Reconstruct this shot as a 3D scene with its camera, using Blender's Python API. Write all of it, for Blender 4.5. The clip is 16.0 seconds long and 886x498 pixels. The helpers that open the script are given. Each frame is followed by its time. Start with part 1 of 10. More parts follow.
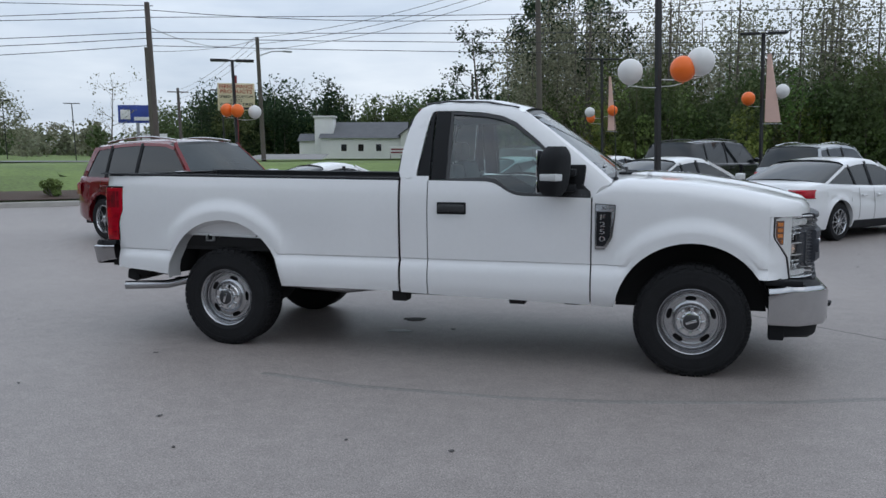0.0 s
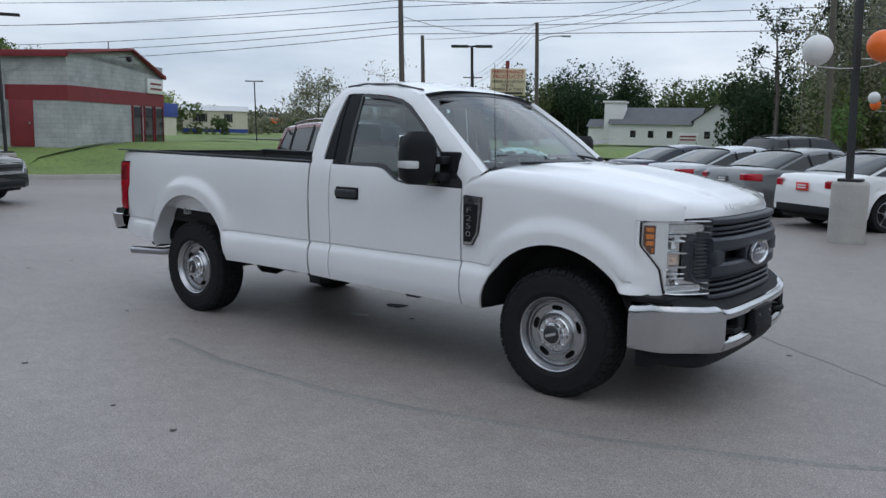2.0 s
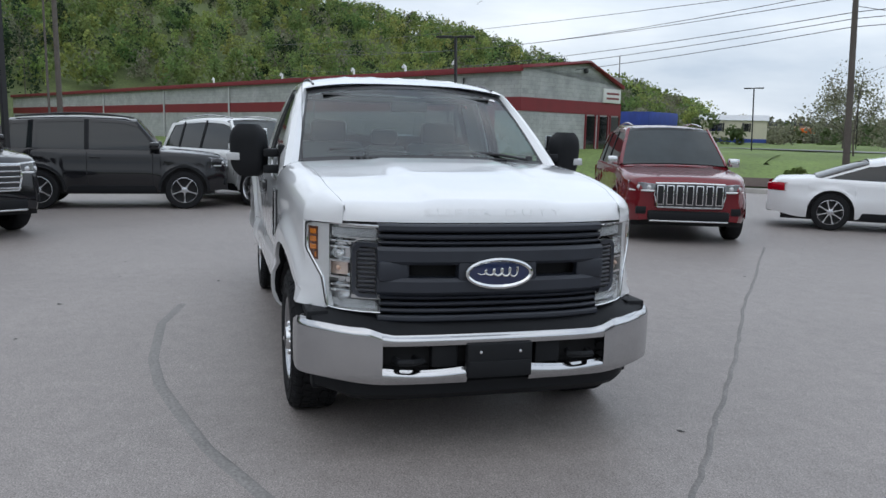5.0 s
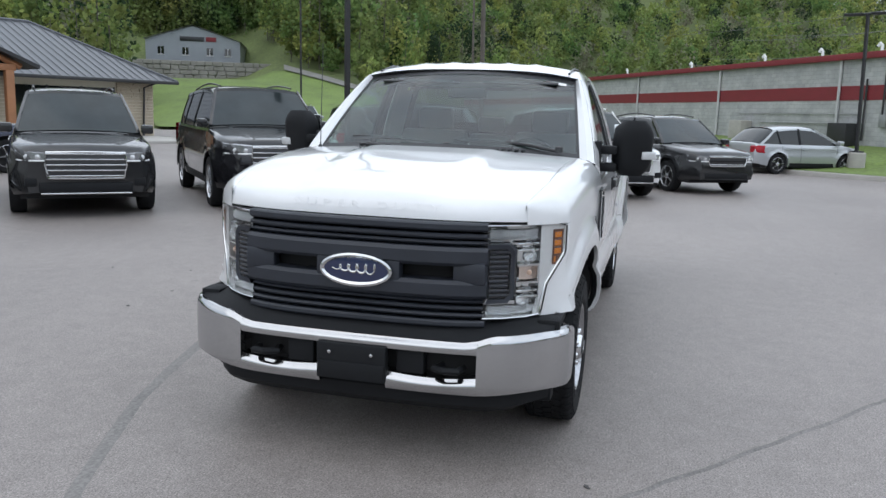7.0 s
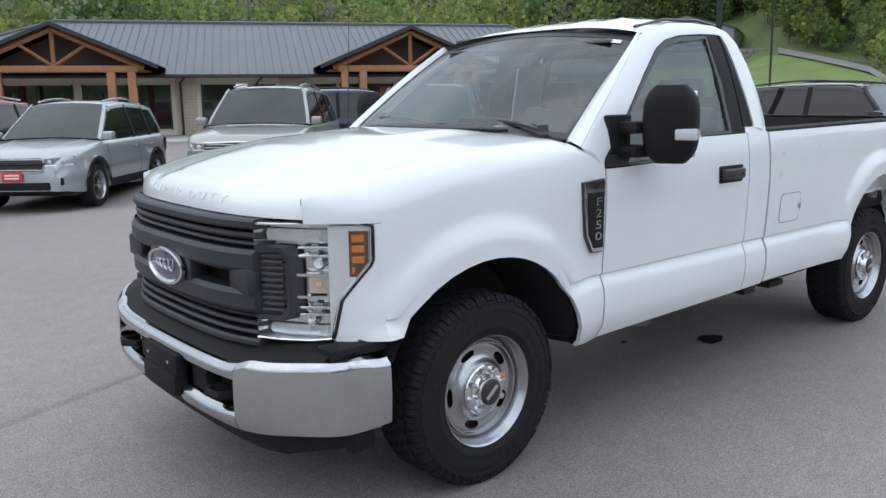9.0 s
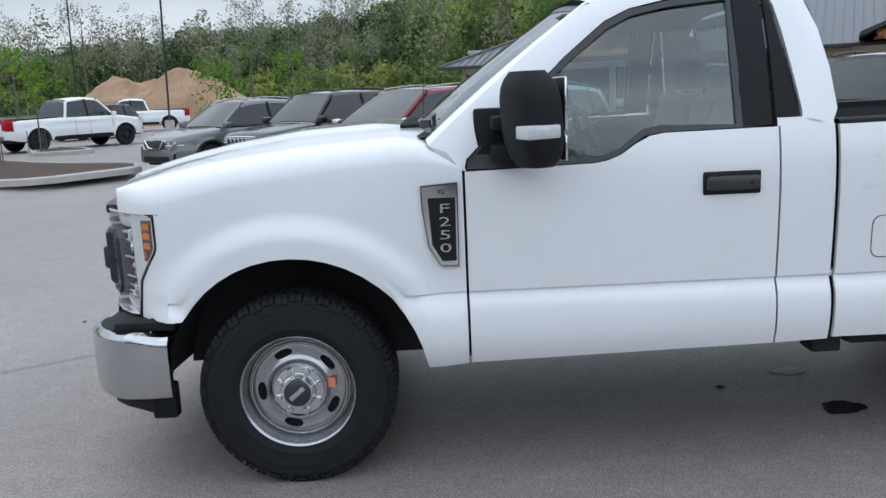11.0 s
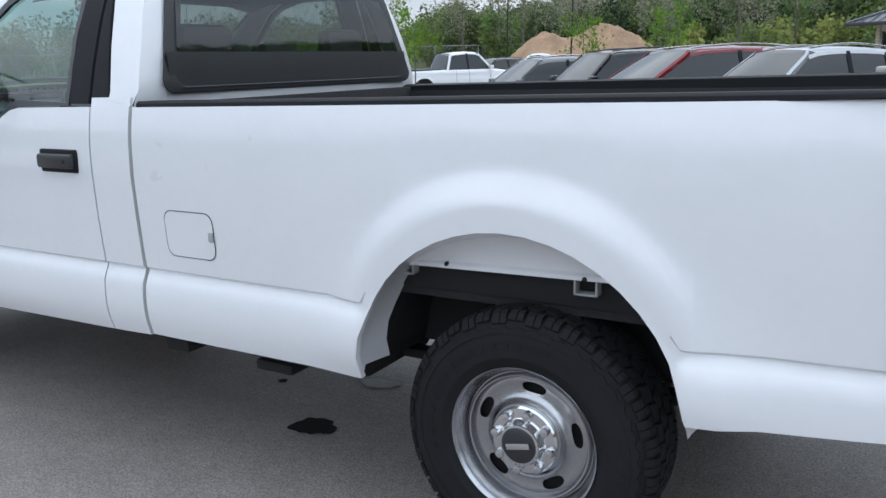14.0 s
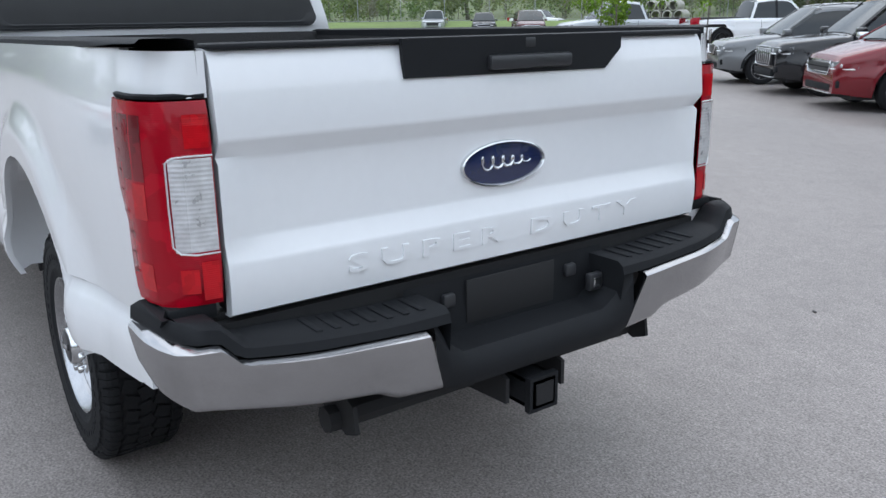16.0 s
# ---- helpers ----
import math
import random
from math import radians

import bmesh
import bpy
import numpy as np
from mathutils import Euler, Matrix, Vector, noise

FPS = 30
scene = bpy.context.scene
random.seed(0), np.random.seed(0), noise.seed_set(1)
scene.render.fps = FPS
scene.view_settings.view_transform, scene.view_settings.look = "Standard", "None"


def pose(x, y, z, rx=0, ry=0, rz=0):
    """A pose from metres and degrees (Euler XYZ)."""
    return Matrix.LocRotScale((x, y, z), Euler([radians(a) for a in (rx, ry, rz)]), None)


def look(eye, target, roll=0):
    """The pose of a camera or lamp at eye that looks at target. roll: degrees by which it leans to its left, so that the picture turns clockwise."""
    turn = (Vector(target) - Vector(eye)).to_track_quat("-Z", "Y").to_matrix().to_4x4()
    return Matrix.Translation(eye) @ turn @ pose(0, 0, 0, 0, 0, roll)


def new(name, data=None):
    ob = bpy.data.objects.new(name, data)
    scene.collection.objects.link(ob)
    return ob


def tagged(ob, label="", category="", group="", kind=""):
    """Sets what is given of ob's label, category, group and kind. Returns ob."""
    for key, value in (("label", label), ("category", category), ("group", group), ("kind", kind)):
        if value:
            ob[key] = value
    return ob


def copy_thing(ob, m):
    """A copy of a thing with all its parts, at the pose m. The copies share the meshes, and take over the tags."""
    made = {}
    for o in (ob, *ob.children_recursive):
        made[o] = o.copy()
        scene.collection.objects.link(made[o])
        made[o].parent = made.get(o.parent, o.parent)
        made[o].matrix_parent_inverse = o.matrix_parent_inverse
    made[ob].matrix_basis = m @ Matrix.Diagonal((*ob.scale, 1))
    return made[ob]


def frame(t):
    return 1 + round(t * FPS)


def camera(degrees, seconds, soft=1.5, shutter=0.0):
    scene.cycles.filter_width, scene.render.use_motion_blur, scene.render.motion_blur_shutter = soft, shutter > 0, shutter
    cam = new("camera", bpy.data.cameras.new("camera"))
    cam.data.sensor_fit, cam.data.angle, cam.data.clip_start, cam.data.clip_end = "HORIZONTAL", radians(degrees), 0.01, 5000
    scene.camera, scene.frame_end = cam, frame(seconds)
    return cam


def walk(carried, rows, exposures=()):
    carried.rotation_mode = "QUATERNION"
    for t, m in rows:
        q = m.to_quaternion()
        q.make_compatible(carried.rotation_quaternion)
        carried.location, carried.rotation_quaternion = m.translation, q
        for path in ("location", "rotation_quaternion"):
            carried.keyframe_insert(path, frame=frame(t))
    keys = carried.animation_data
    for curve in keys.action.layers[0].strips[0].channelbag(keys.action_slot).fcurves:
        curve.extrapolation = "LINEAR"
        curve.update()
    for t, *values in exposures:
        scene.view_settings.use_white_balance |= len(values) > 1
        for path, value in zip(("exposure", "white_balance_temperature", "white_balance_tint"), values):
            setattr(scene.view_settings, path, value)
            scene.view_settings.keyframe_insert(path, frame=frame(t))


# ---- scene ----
cam = camera(57.0, 16.0)
# seconds, eye, yaw (left of +y), pitch, roll
PATH = [
    (0, 3.446, -6.693, 1.535, 15.70, -6.64, -0.09),
    (0.5, 4.097, -6.356, 1.541, 21.19, -6.96, 0.24),
    (1, 4.750, -6.013, 1.538, 26.70, -7.30, 0.66),
    (1.5, 5.374, -5.580, 1.542, 32.16, -7.66, 0.94),
    (2, 5.985, -5.158, 1.557, 37.42, -7.85, 1.16),
    (2.5, 6.512, -4.604, 1.562, 42.94, -7.79, 1.25),
    (3, 7.011, -4.036, 1.577, 48.88, -7.56, 1.26),
    (3.5, 7.397, -3.385, 1.574, 55.09, -7.37, 1.24),
    (5.8, 8.292, -0.212, 1.541, 85.86, -8.69, 1.79),
    (6, 8.272, 0.054, 1.566, 88.90, -8.87, 1.91),
    (6.5, 8.105, 0.687, 1.582, 96.67, -9.19, 2.02),
    (7, 7.870, 1.293, 1.595, 104.82, -9.44, 1.79),
    (7.5, 7.417, 1.820, 1.576, 112.98, -9.74, 1.26),
    (8, 6.945, 2.365, 1.565, 121.39, -9.97, 0.51),
    (8.5, 6.367, 2.805, 1.534, 130.03, -10.13, -0.09),
    (10.8, 3.308, 3.989, 1.557, 175.90, -10.99, -2.54),
    (11, 3.025, 4.006, 1.527, 179.46, -10.89, -2.64),
    (11.5, 2.351, 3.931, 1.486, 187.68, -10.60, -2.78),
    (12, 1.664, 3.814, 1.481, 194.51, -10.44, -2.77),
    (12.5, 0.994, 3.608, 1.447, 199.64, -10.37, -2.45),
    (13, 0.335, 3.391, 1.467, 203.63, -11.00, -2.00),
    (13.5, -0.303, 3.167, 1.476, 207.10, -11.98, -1.51),
    (14, -0.933, 2.872, 1.459, 210.87, -12.75, -1.59),
    (14.5, -1.521, 2.609, 1.461, 215.40, -13.52, -1.51),
    (15, -2.033, 2.227, 1.458, 220.77, -14.23, -1.31),
    (15.5, -2.502, 1.866, 1.452, 227.37, -14.96, -1.02),
    (16, -2.757, 1.378, 1.417, 234.19, -15.89, -0.72),
]


def eye_pose(x, y, z, yaw, pitch, roll):
    return Matrix.Translation((x, y, z)) @ Euler((0, 0, radians(yaw))).to_matrix().to_4x4() @ Euler((radians(90 + pitch), 0, 0)).to_matrix().to_4x4() @ Euler((0, 0, radians(roll))).to_matrix().to_4x4()


walk(cam, [(t, eye_pose(*row)) for t, *row in PATH], [(0, 0.26, 6180, 10), (3.5, 0.24, 6150, 10), (6, 0.64, 6450, 10), (8, 0.80, 6350, 10), (11, 0.76, 6200, 10), (13, 0.84, 6150, 10), (14.5, 0.92, 6200, 10), (16, 0.96, 6250, 10)])

# ---- light: bright overcast ----
scene.view_settings.exposure = 0.0
world = bpy.data.worlds.new("overcast_sky")
scene.world = world
world.use_nodes = True
wt = world.node_tree
for n in list(wt.nodes):
    wt.nodes.remove(n)
wo = wt.nodes.new("ShaderNodeOutputWorld")
wb = wt.nodes.new("ShaderNodeBackground")
wsky = wt.nodes.new("ShaderNodeTexSky")
wsky.sky_type, wsky.sun_disc = "NISHITA", False
wsky.sun_elevation, wsky.sun_rotation = radians(57), radians(124)
wsky.air_density, wsky.dust_density = 1.2, 2.0
wscale = wt.nodes.new("ShaderNodeVectorMath")
wscale.operation = "SCALE"
wscale.inputs["Scale"].default_value = 0.10
wt.links.new(wsky.outputs[0], wscale.inputs[0])
wcoord = wt.nodes.new("ShaderNodeTexCoord")
wmap = wt.nodes.new("ShaderNodeMapping")
wmap.inputs["Scale"].default_value = (1.3, 1.3, 6.0)
wt.links.new(wcoord.outputs["Generated"], wmap.inputs[0])
wnoise = wt.nodes.new("ShaderNodeTexNoise")
wnoise.inputs["Scale"].default_value, wnoise.inputs["Detail"].default_value = 1.7, 7.0
wnoise.inputs["Roughness"].default_value = 0.55
wt.links.new(wmap.outputs[0], wnoise.inputs["Vector"])
wramp = wt.nodes.new("ShaderNodeValToRGB")
wramp.color_ramp.elements[0].position, wramp.color_ramp.elements[0].color = 0.32, (0.54, 0.625, 0.74, 1)
wramp.color_ramp.elements[1].position, wramp.color_ramp.elements[1].color = 0.66, (0.95, 1.0, 1.05, 1)
wt.links.new(wnoise.outputs[0], wramp.inputs[0])
wmix = wt.nodes.new("ShaderNodeMix")
wmix.data_type = "RGBA"
wmix.inputs[0].default_value = 0.88
wt.links.new(wscale.outputs[0], wmix.inputs[6])
wt.links.new(wramp.outputs[0], wmix.inputs[7])
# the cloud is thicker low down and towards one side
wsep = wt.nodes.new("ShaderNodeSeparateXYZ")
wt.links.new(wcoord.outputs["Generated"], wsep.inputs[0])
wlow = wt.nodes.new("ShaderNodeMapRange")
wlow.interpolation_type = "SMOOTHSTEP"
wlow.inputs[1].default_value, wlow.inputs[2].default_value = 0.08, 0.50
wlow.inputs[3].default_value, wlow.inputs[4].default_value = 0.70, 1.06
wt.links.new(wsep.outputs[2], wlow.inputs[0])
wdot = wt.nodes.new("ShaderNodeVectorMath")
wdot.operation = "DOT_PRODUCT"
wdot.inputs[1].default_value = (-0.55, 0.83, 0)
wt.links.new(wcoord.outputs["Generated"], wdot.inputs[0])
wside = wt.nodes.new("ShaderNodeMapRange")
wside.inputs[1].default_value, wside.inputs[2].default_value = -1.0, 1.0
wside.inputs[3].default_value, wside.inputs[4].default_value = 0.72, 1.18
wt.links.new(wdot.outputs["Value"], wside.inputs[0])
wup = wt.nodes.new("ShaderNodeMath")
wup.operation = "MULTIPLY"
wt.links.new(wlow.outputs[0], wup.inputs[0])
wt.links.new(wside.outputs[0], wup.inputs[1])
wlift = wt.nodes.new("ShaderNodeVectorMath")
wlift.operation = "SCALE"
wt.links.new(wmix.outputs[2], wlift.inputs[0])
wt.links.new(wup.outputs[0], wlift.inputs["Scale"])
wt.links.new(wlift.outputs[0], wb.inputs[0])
wb.inputs[1].default_value = 1.0
wt.links.new(wb.outputs[0], wo.inputs[0])

sun_data = bpy.data.lights.new("sun", "SUN")
sun_data.energy, sun_data.angle, sun_data.color = 0.24, radians(70), (1.0, 0.96, 0.90)
sun = new("sun", sun_data)
sun.matrix_world = look((30, -20, 55), (0, 0, 0))

# ---- materials ----
def nodes_of(name):
    m = bpy.data.materials.new(name)
    m.use_nodes = True
    nt = m.node_tree
    return m, nt, nt.nodes["Principled BSDF"]


def put(nt, kind, **inputs):
    n = nt.nodes.new(kind)
    for k, v in inputs.items():
        n.inputs[k.replace("_", " ")].default_value = v
    return n


def mat(name, color, rough=0.5, metal=0.0, vary=0.0, scale=8.0, coat=0.0, bump=0.0, bump_scale=60.0, spec=0.5, fine=0.0, random=0.0):
    """Principled surface: colour broken by a broad and a fine noise, with a fine relief."""
    m, nt, b = nodes_of(name)
    b.inputs["Base Color"].default_value = (*color, 1)
    b.inputs["Roughness"].default_value = rough
    b.inputs["Metallic"].default_value = metal
    b.inputs["Specular IOR Level"].default_value = spec
    b.inputs["Coat Weight"].default_value = coat
    b.inputs["Coat Roughness"].default_value = 0.04
    tc = nt.nodes.new("ShaderNodeTexCoord")
    if vary or fine or random:
        n1 = put(nt, "ShaderNodeTexNoise", Scale=scale, Detail=5.0, Roughness=0.6)
        n2 = put(nt, "ShaderNodeTexNoise", Scale=scale * 23, Detail=3.0)
        nt.links.new(tc.outputs["Object"], n1.inputs["Vector"])
        nt.links.new(tc.outputs["Object"], n2.inputs["Vector"])
        a = put(nt, "ShaderNodeMapRange")
        a.inputs[1].default_value, a.inputs[2].default_value = 0.25, 0.75
        a.inputs[3].default_value, a.inputs[4].default_value = 1 - vary, 1 + vary
        nt.links.new(n1.outputs[0], a.inputs[0])
        c = put(nt, "ShaderNodeMapRange")
        c.inputs[1].default_value, c.inputs[2].default_value = 0.25, 0.75
        c.inputs[3].default_value, c.inputs[4].default_value = 1 - fine, 1 + fine
        nt.links.new(n2.outputs[0], c.inputs[0])
        mul = nt.nodes.new("ShaderNodeMath")
        mul.operation = "MULTIPLY"
        nt.links.new(a.outputs[0], mul.inputs[0])
        nt.links.new(c.outputs[0], mul.inputs[1])
        last = mul.outputs[0]
        if random:
            info = nt.nodes.new("ShaderNodeNewGeometry")
            e = put(nt, "ShaderNodeMapRange")
            e.inputs[3].default_value, e.inputs[4].default_value = 1 - random, 1 + random
            nt.links.new(info.outputs["Random Per Island"], e.inputs[0])
            m2 = nt.nodes.new("ShaderNodeMath")
            m2.operation = "MULTIPLY"
            nt.links.new(last, m2.inputs[0])
            nt.links.new(e.outputs[0], m2.inputs[1])
            last = m2.outputs[0]
        sc = nt.nodes.new("ShaderNodeVectorMath")
        sc.operation = "SCALE"
        sc.inputs[0].default_value = color
        nt.links.new(last, sc.inputs["Scale"])
        nt.links.new(sc.outputs[0], b.inputs["Base Color"])
        r = put(nt, "ShaderNodeMapRange")
        r.inputs[3].default_value, r.inputs[4].default_value = max(rough - vary * 0.5, 0.02), min(rough + vary * 0.5, 1)
        nt.links.new(n1.outputs[0], r.inputs[0])
        nt.links.new(r.outputs[0], b.inputs["Roughness"])
    if bump:
        bn = put(nt, "ShaderNodeTexNoise", Scale=bump_scale, Detail=4.0)
        nt.links.new(tc.outputs["Object"], bn.inputs["Vector"])
        bp = put(nt, "ShaderNodeBump", Strength=bump, Distance=0.01)
        nt.links.new(bn.outputs[0], bp.inputs["Height"])
        nt.links.new(bp.outputs[0], b.inputs["Normal"])
    return m


def glass(name, tint=(0.75, 0.82, 0.80), gloss=0.10, dark=0.0):
    """Thin glazing: mostly clear, tinted, with a mirror-like sheen that grows at grazing angles."""
    m = bpy.data.materials.new(name)
    m.use_nodes = True
    nt = m.node_tree
    nt.nodes.remove(nt.nodes["Principled BSDF"])
    out = nt.nodes["Material Output"]
    tr = nt.nodes.new("ShaderNodeBsdfTransparent")
    tr.inputs[0].default_value = (*tint, 1)
    gl = nt.nodes.new("ShaderNodeBsdfGlossy")
    gl.inputs["Roughness"].default_value = 0.02
    lw = put(nt, "ShaderNodeLayerWeight", Blend=0.5)
    po = nt.nodes.new("ShaderNodeMath")
    po.operation = "POWER"
    po.inputs[1].default_value = 5.0
    nt.links.new(lw.outputs["Facing"], po.inputs[0])
    ad = nt.nodes.new("ShaderNodeMath")
    ad.operation, ad.use_clamp = "MULTIPLY_ADD", True
    ad.inputs[1].default_value, ad.inputs[2].default_value = 0.95, 0.05 + gloss
    nt.links.new(po.outputs[0], ad.inputs[0])
    mx = nt.nodes.new("ShaderNodeMixShader")
    nt.links.new(ad.outputs[0], mx.inputs[0])
    nt.links.new(tr.outputs[0], mx.inputs[1])
    nt.links.new(gl.outputs[0], mx.inputs[2])
    nt.links.new(mx.outputs[0], out.inputs[0])
    return m


def leaf(name, color, spread=0.35):
    """Leaves: colour differs from leaf to leaf and drifts over the crown; some light shines through."""
    m, nt, b = nodes_of(name)
    b.inputs["Roughness"].default_value = 0.7
    b.inputs["Specular IOR Level"].default_value = 0.25
    tc = nt.nodes.new("ShaderNodeTexCoord")
    n1 = put(nt, "ShaderNodeTexNoise", Scale=0.16, Detail=3.0)
    nt.links.new(tc.outputs["Object"], n1.inputs["Vector"])
    info = nt.nodes.new("ShaderNodeNewGeometry")
    hs = nt.nodes.new("ShaderNodeHueSaturation")
    hs.inputs["Color"].default_value = (*color, 1)
    h = put(nt, "ShaderNodeMapRange")
    h.inputs[1].default_value, h.inputs[2].default_value = 0.3, 0.7
    h.inputs[3].default_value, h.inputs[4].default_value = 0.455, 0.535
    nt.links.new(n1.outputs[0], h.inputs[0])
    nt.links.new(h.outputs[0], hs.inputs["Hue"])
    v = put(nt, "ShaderNodeMapRange")
    v.inputs[3].default_value, v.inputs[4].default_value = 1 - spread, 1 + spread
    nt.links.new(info.outputs["Random Per Island"], v.inputs[0])
    nt.links.new(v.outputs[0], hs.inputs["Value"])
    nt.links.new(hs.outputs[0], b.inputs["Base Color"])
    tl = nt.nodes.new("ShaderNodeBsdfTranslucent")
    nt.links.new(hs.outputs[0], tl.inputs[0])
    mx = nt.nodes.new("ShaderNodeMixShader")
    mx.inputs[0].default_value = 0.48
    out = nt.nodes["Material Output"]
    nt.links.new(b.outputs[0], mx.inputs[1])
    nt.links.new(tl.outputs[0], mx.inputs[2])
    nt.links.new(mx.outputs[0], out.inputs[0])
    return m


def paint(name, color, rough=0.28, metal=0.0):
    return mat(name, color, rough, metal, vary=0.03, scale=1.5, coat=1.0, fine=0.01, spec=0.5 if color[0] > 0.3 else 0.1)


def lens(name, color, low, scale):
    """Lamp lens: glossy colour over a blocky, finely ribbed inner optic."""
    m, nt, b = nodes_of(name)
    tc = nt.nodes.new("ShaderNodeTexCoord")
    cell = put(nt, "ShaderNodeTexVoronoi", Scale=scale)
    cell.distance = "CHEBYCHEV"
    nt.links.new(tc.outputs["Object"], cell.inputs["Vector"])
    sep = nt.nodes.new("ShaderNodeSeparateColor")
    nt.links.new(cell.outputs["Color"], sep.inputs[0])
    r = put(nt, "ShaderNodeMapRange")
    r.inputs[3].default_value, r.inputs[4].default_value = low, 1.15
    nt.links.new(sep.outputs[0], r.inputs[0])
    sc = nt.nodes.new("ShaderNodeVectorMath")
    sc.operation = "SCALE"
    sc.inputs[0].default_value = color
    nt.links.new(r.outputs[0], sc.inputs["Scale"])
    nt.links.new(sc.outputs[0], b.inputs["Base Color"])
    w = put(nt, "ShaderNodeTexWave", Scale=70.0, Distortion=0.5)
    w.bands_direction = "Z"
    nt.links.new(tc.outputs["Object"], w.inputs["Vector"])
    bp = put(nt, "ShaderNodeBump", Strength=0.12, Distance=0.003)
    nt.links.new(w.outputs[0], bp.inputs["Height"])
    nt.links.new(bp.outputs[0], b.inputs["Normal"])
    b.inputs["Roughness"].default_value = 0.25
    b.inputs["Specular IOR Level"].default_value = 0.12
    b.inputs["Coat Weight"].default_value = 0.55
    b.inputs["Coat Roughness"].default_value = 0.03
    return m


WHITE = paint("white_car_paint", (0.775, 0.785, 0.80))
EMBOSS = WHITE
CHROME = mat("chrome", (0.68, 0.69, 0.70), 0.08, 1.0, vary=0.04, scale=6)
BUMPERCHROME = mat("bumper_chrome", (0.50, 0.505, 0.515), 0.13, 1.0, vary=0.06, scale=5, fine=0.03)
# satin chrome, base darkened to stand in for the grey asphalt it reflects
DULLCHROME = mat("dull_grey_chrome", (0.42, 0.42, 0.43), 0.17, 1.0, vary=0.10, scale=9, fine=0.05)
STEEL = mat("brushed_steel_rim", (0.43, 0.435, 0.45), 0.25, 1.0, vary=0.10, scale=14, bump=0.05, bump_scale=120)
BLACK = mat("black_grained_plastic", (0.011, 0.012, 0.014), 0.62, spec=0.22, vary=0.15, scale=9, bump=0.12, bump_scale=400)
SATIN = mat("satin_black_trim", (0.030, 0.031, 0.034), 0.35, vary=0.10, scale=7)
GRILLE = mat("dark_grey_grille_plastic", (0.022, 0.026, 0.036), 0.45, vary=0.12, scale=8, bump=0.06, bump_scale=300)
RUBBER = mat("tyre_rubber", (0.014, 0.0145, 0.016), 0.80, spec=0.22, vary=0.22, scale=10, fine=0.15, bump=0.2, bump_scale=90)
DARK = mat("underbody_black", (0.012, 0.012, 0.013), 0.8, vary=0.2, scale=6)
LINER = mat("bed_liner", (0.018, 0.018, 0.019), 0.75, vary=0.2, scale=5, bump=0.5, bump_scale=180)
RED = lens("red_lamp_lens", (0.36, 0.0012, 0.012), 0.78, 18.0)
DEEPRED = lens("deep_red_lamp_lens", (0.19, 0.003, 0.010), 0.5, 22.0)
BROWN = mat("brown_lens_backing", (0.10, 0.03, 0.012), 0.3, vary=0.1, scale=20, coat=0.8)
BLUSH = mat("blush_tinted_reflector", (0.80, 0.66, 0.58), 0.16, 0.7, vary=0.10, scale=30)
PEACH = mat("pale_peach_bulb", (0.78, 0.52, 0.38), 0.3, vary=0.1, scale=20, coat=0.8)
SOFTCHROME = mat("soft_chrome", (0.62, 0.63, 0.64), 0.22, 1.0, vary=0.05, scale=20)
BRIGHTRED = lens("bright_red_lamp_lens", (0.47, 0.004, 0.010), 0.85, 40.0)
AMBER = mat("amber_lamp_lens", (0.58, 0.18, 0.018), 0.25, vary=0.08, scale=25, coat=0.6)
RIBLENS = mat("ribbed_clear_lens", (0.60, 0.60, 0.61), 0.30, 0.35, vary=0.26, scale=22, coat=1.0)
CLEARLENS = mat("frosted_clear_lens", (0.55, 0.56, 0.57), 0.18, vary=0.10, scale=40, coat=1.0, bump=0.3, bump_scale=140)
SATINCHROME = mat("satin_chrome", (0.84, 0.85, 0.86), 0.30, 0.62, vary=0.05, scale=20)
BRIGHTALLOY = mat("vaporised_aluminium", (0.88, 0.89, 0.90), 0.24, 0.75, vary=0.05, scale=30, bump=0.25, bump_scale=70)
REFLECT = mat("lamp_reflector", (0.86, 0.87, 0.88), 0.14, 1.0, vary=0.05, scale=20, bump=0.8, bump_scale=60)
GLASS = glass("clear_glass", (0.55, 0.71, 0.68), 0.08)
TINT = glass("privacy_glass", (0.30, 0.33, 0.33), 0.03)
LENS = glass("lamp_cover", (0.97, 0.98, 0.98), 0.0)
MIRROR = mat("mirror_glass", (0.75, 0.77, 0.78), 0.02, 1.0)
BLUE = mat("deep_blue_enamel", (0.009, 0.018, 0.070), 0.2, vary=0.06, scale=15, coat=1.0)
SEAT = mat("grey_seat_vinyl", (0.13, 0.135, 0.14), 0.60, vary=0.10, scale=9)
DASH = mat("dark_grey_dashboard", (0.045, 0.046, 0.050), 0.6, vary=0.12, scale=8)
WELL = mat("grey_inner_fender", (0.36, 0.37, 0.38), 0.5, vary=0.12, scale=6)
STICKER = mat("white_label", (0.8, 0.8, 0.8), 0.5, vary=0.05)
ORANGE_T = mat("orange_tag", (0.75, 0.22, 0.12), 0.5, vary=0.06)


# ---- mesh helpers ----
def finish(bm, angle=38):
    bmesh.ops.remove_doubles(bm, verts=bm.verts, dist=0.0004)
    bmesh.ops.recalc_face_normals(bm, faces=bm.faces)
    lim = radians(angle)
    for f in bm.faces:
        f.smooth = True
    for e in bm.edges:
        if len(e.link_faces) == 2 and e.calc_face_angle(0) > lim:
            e.smooth = False


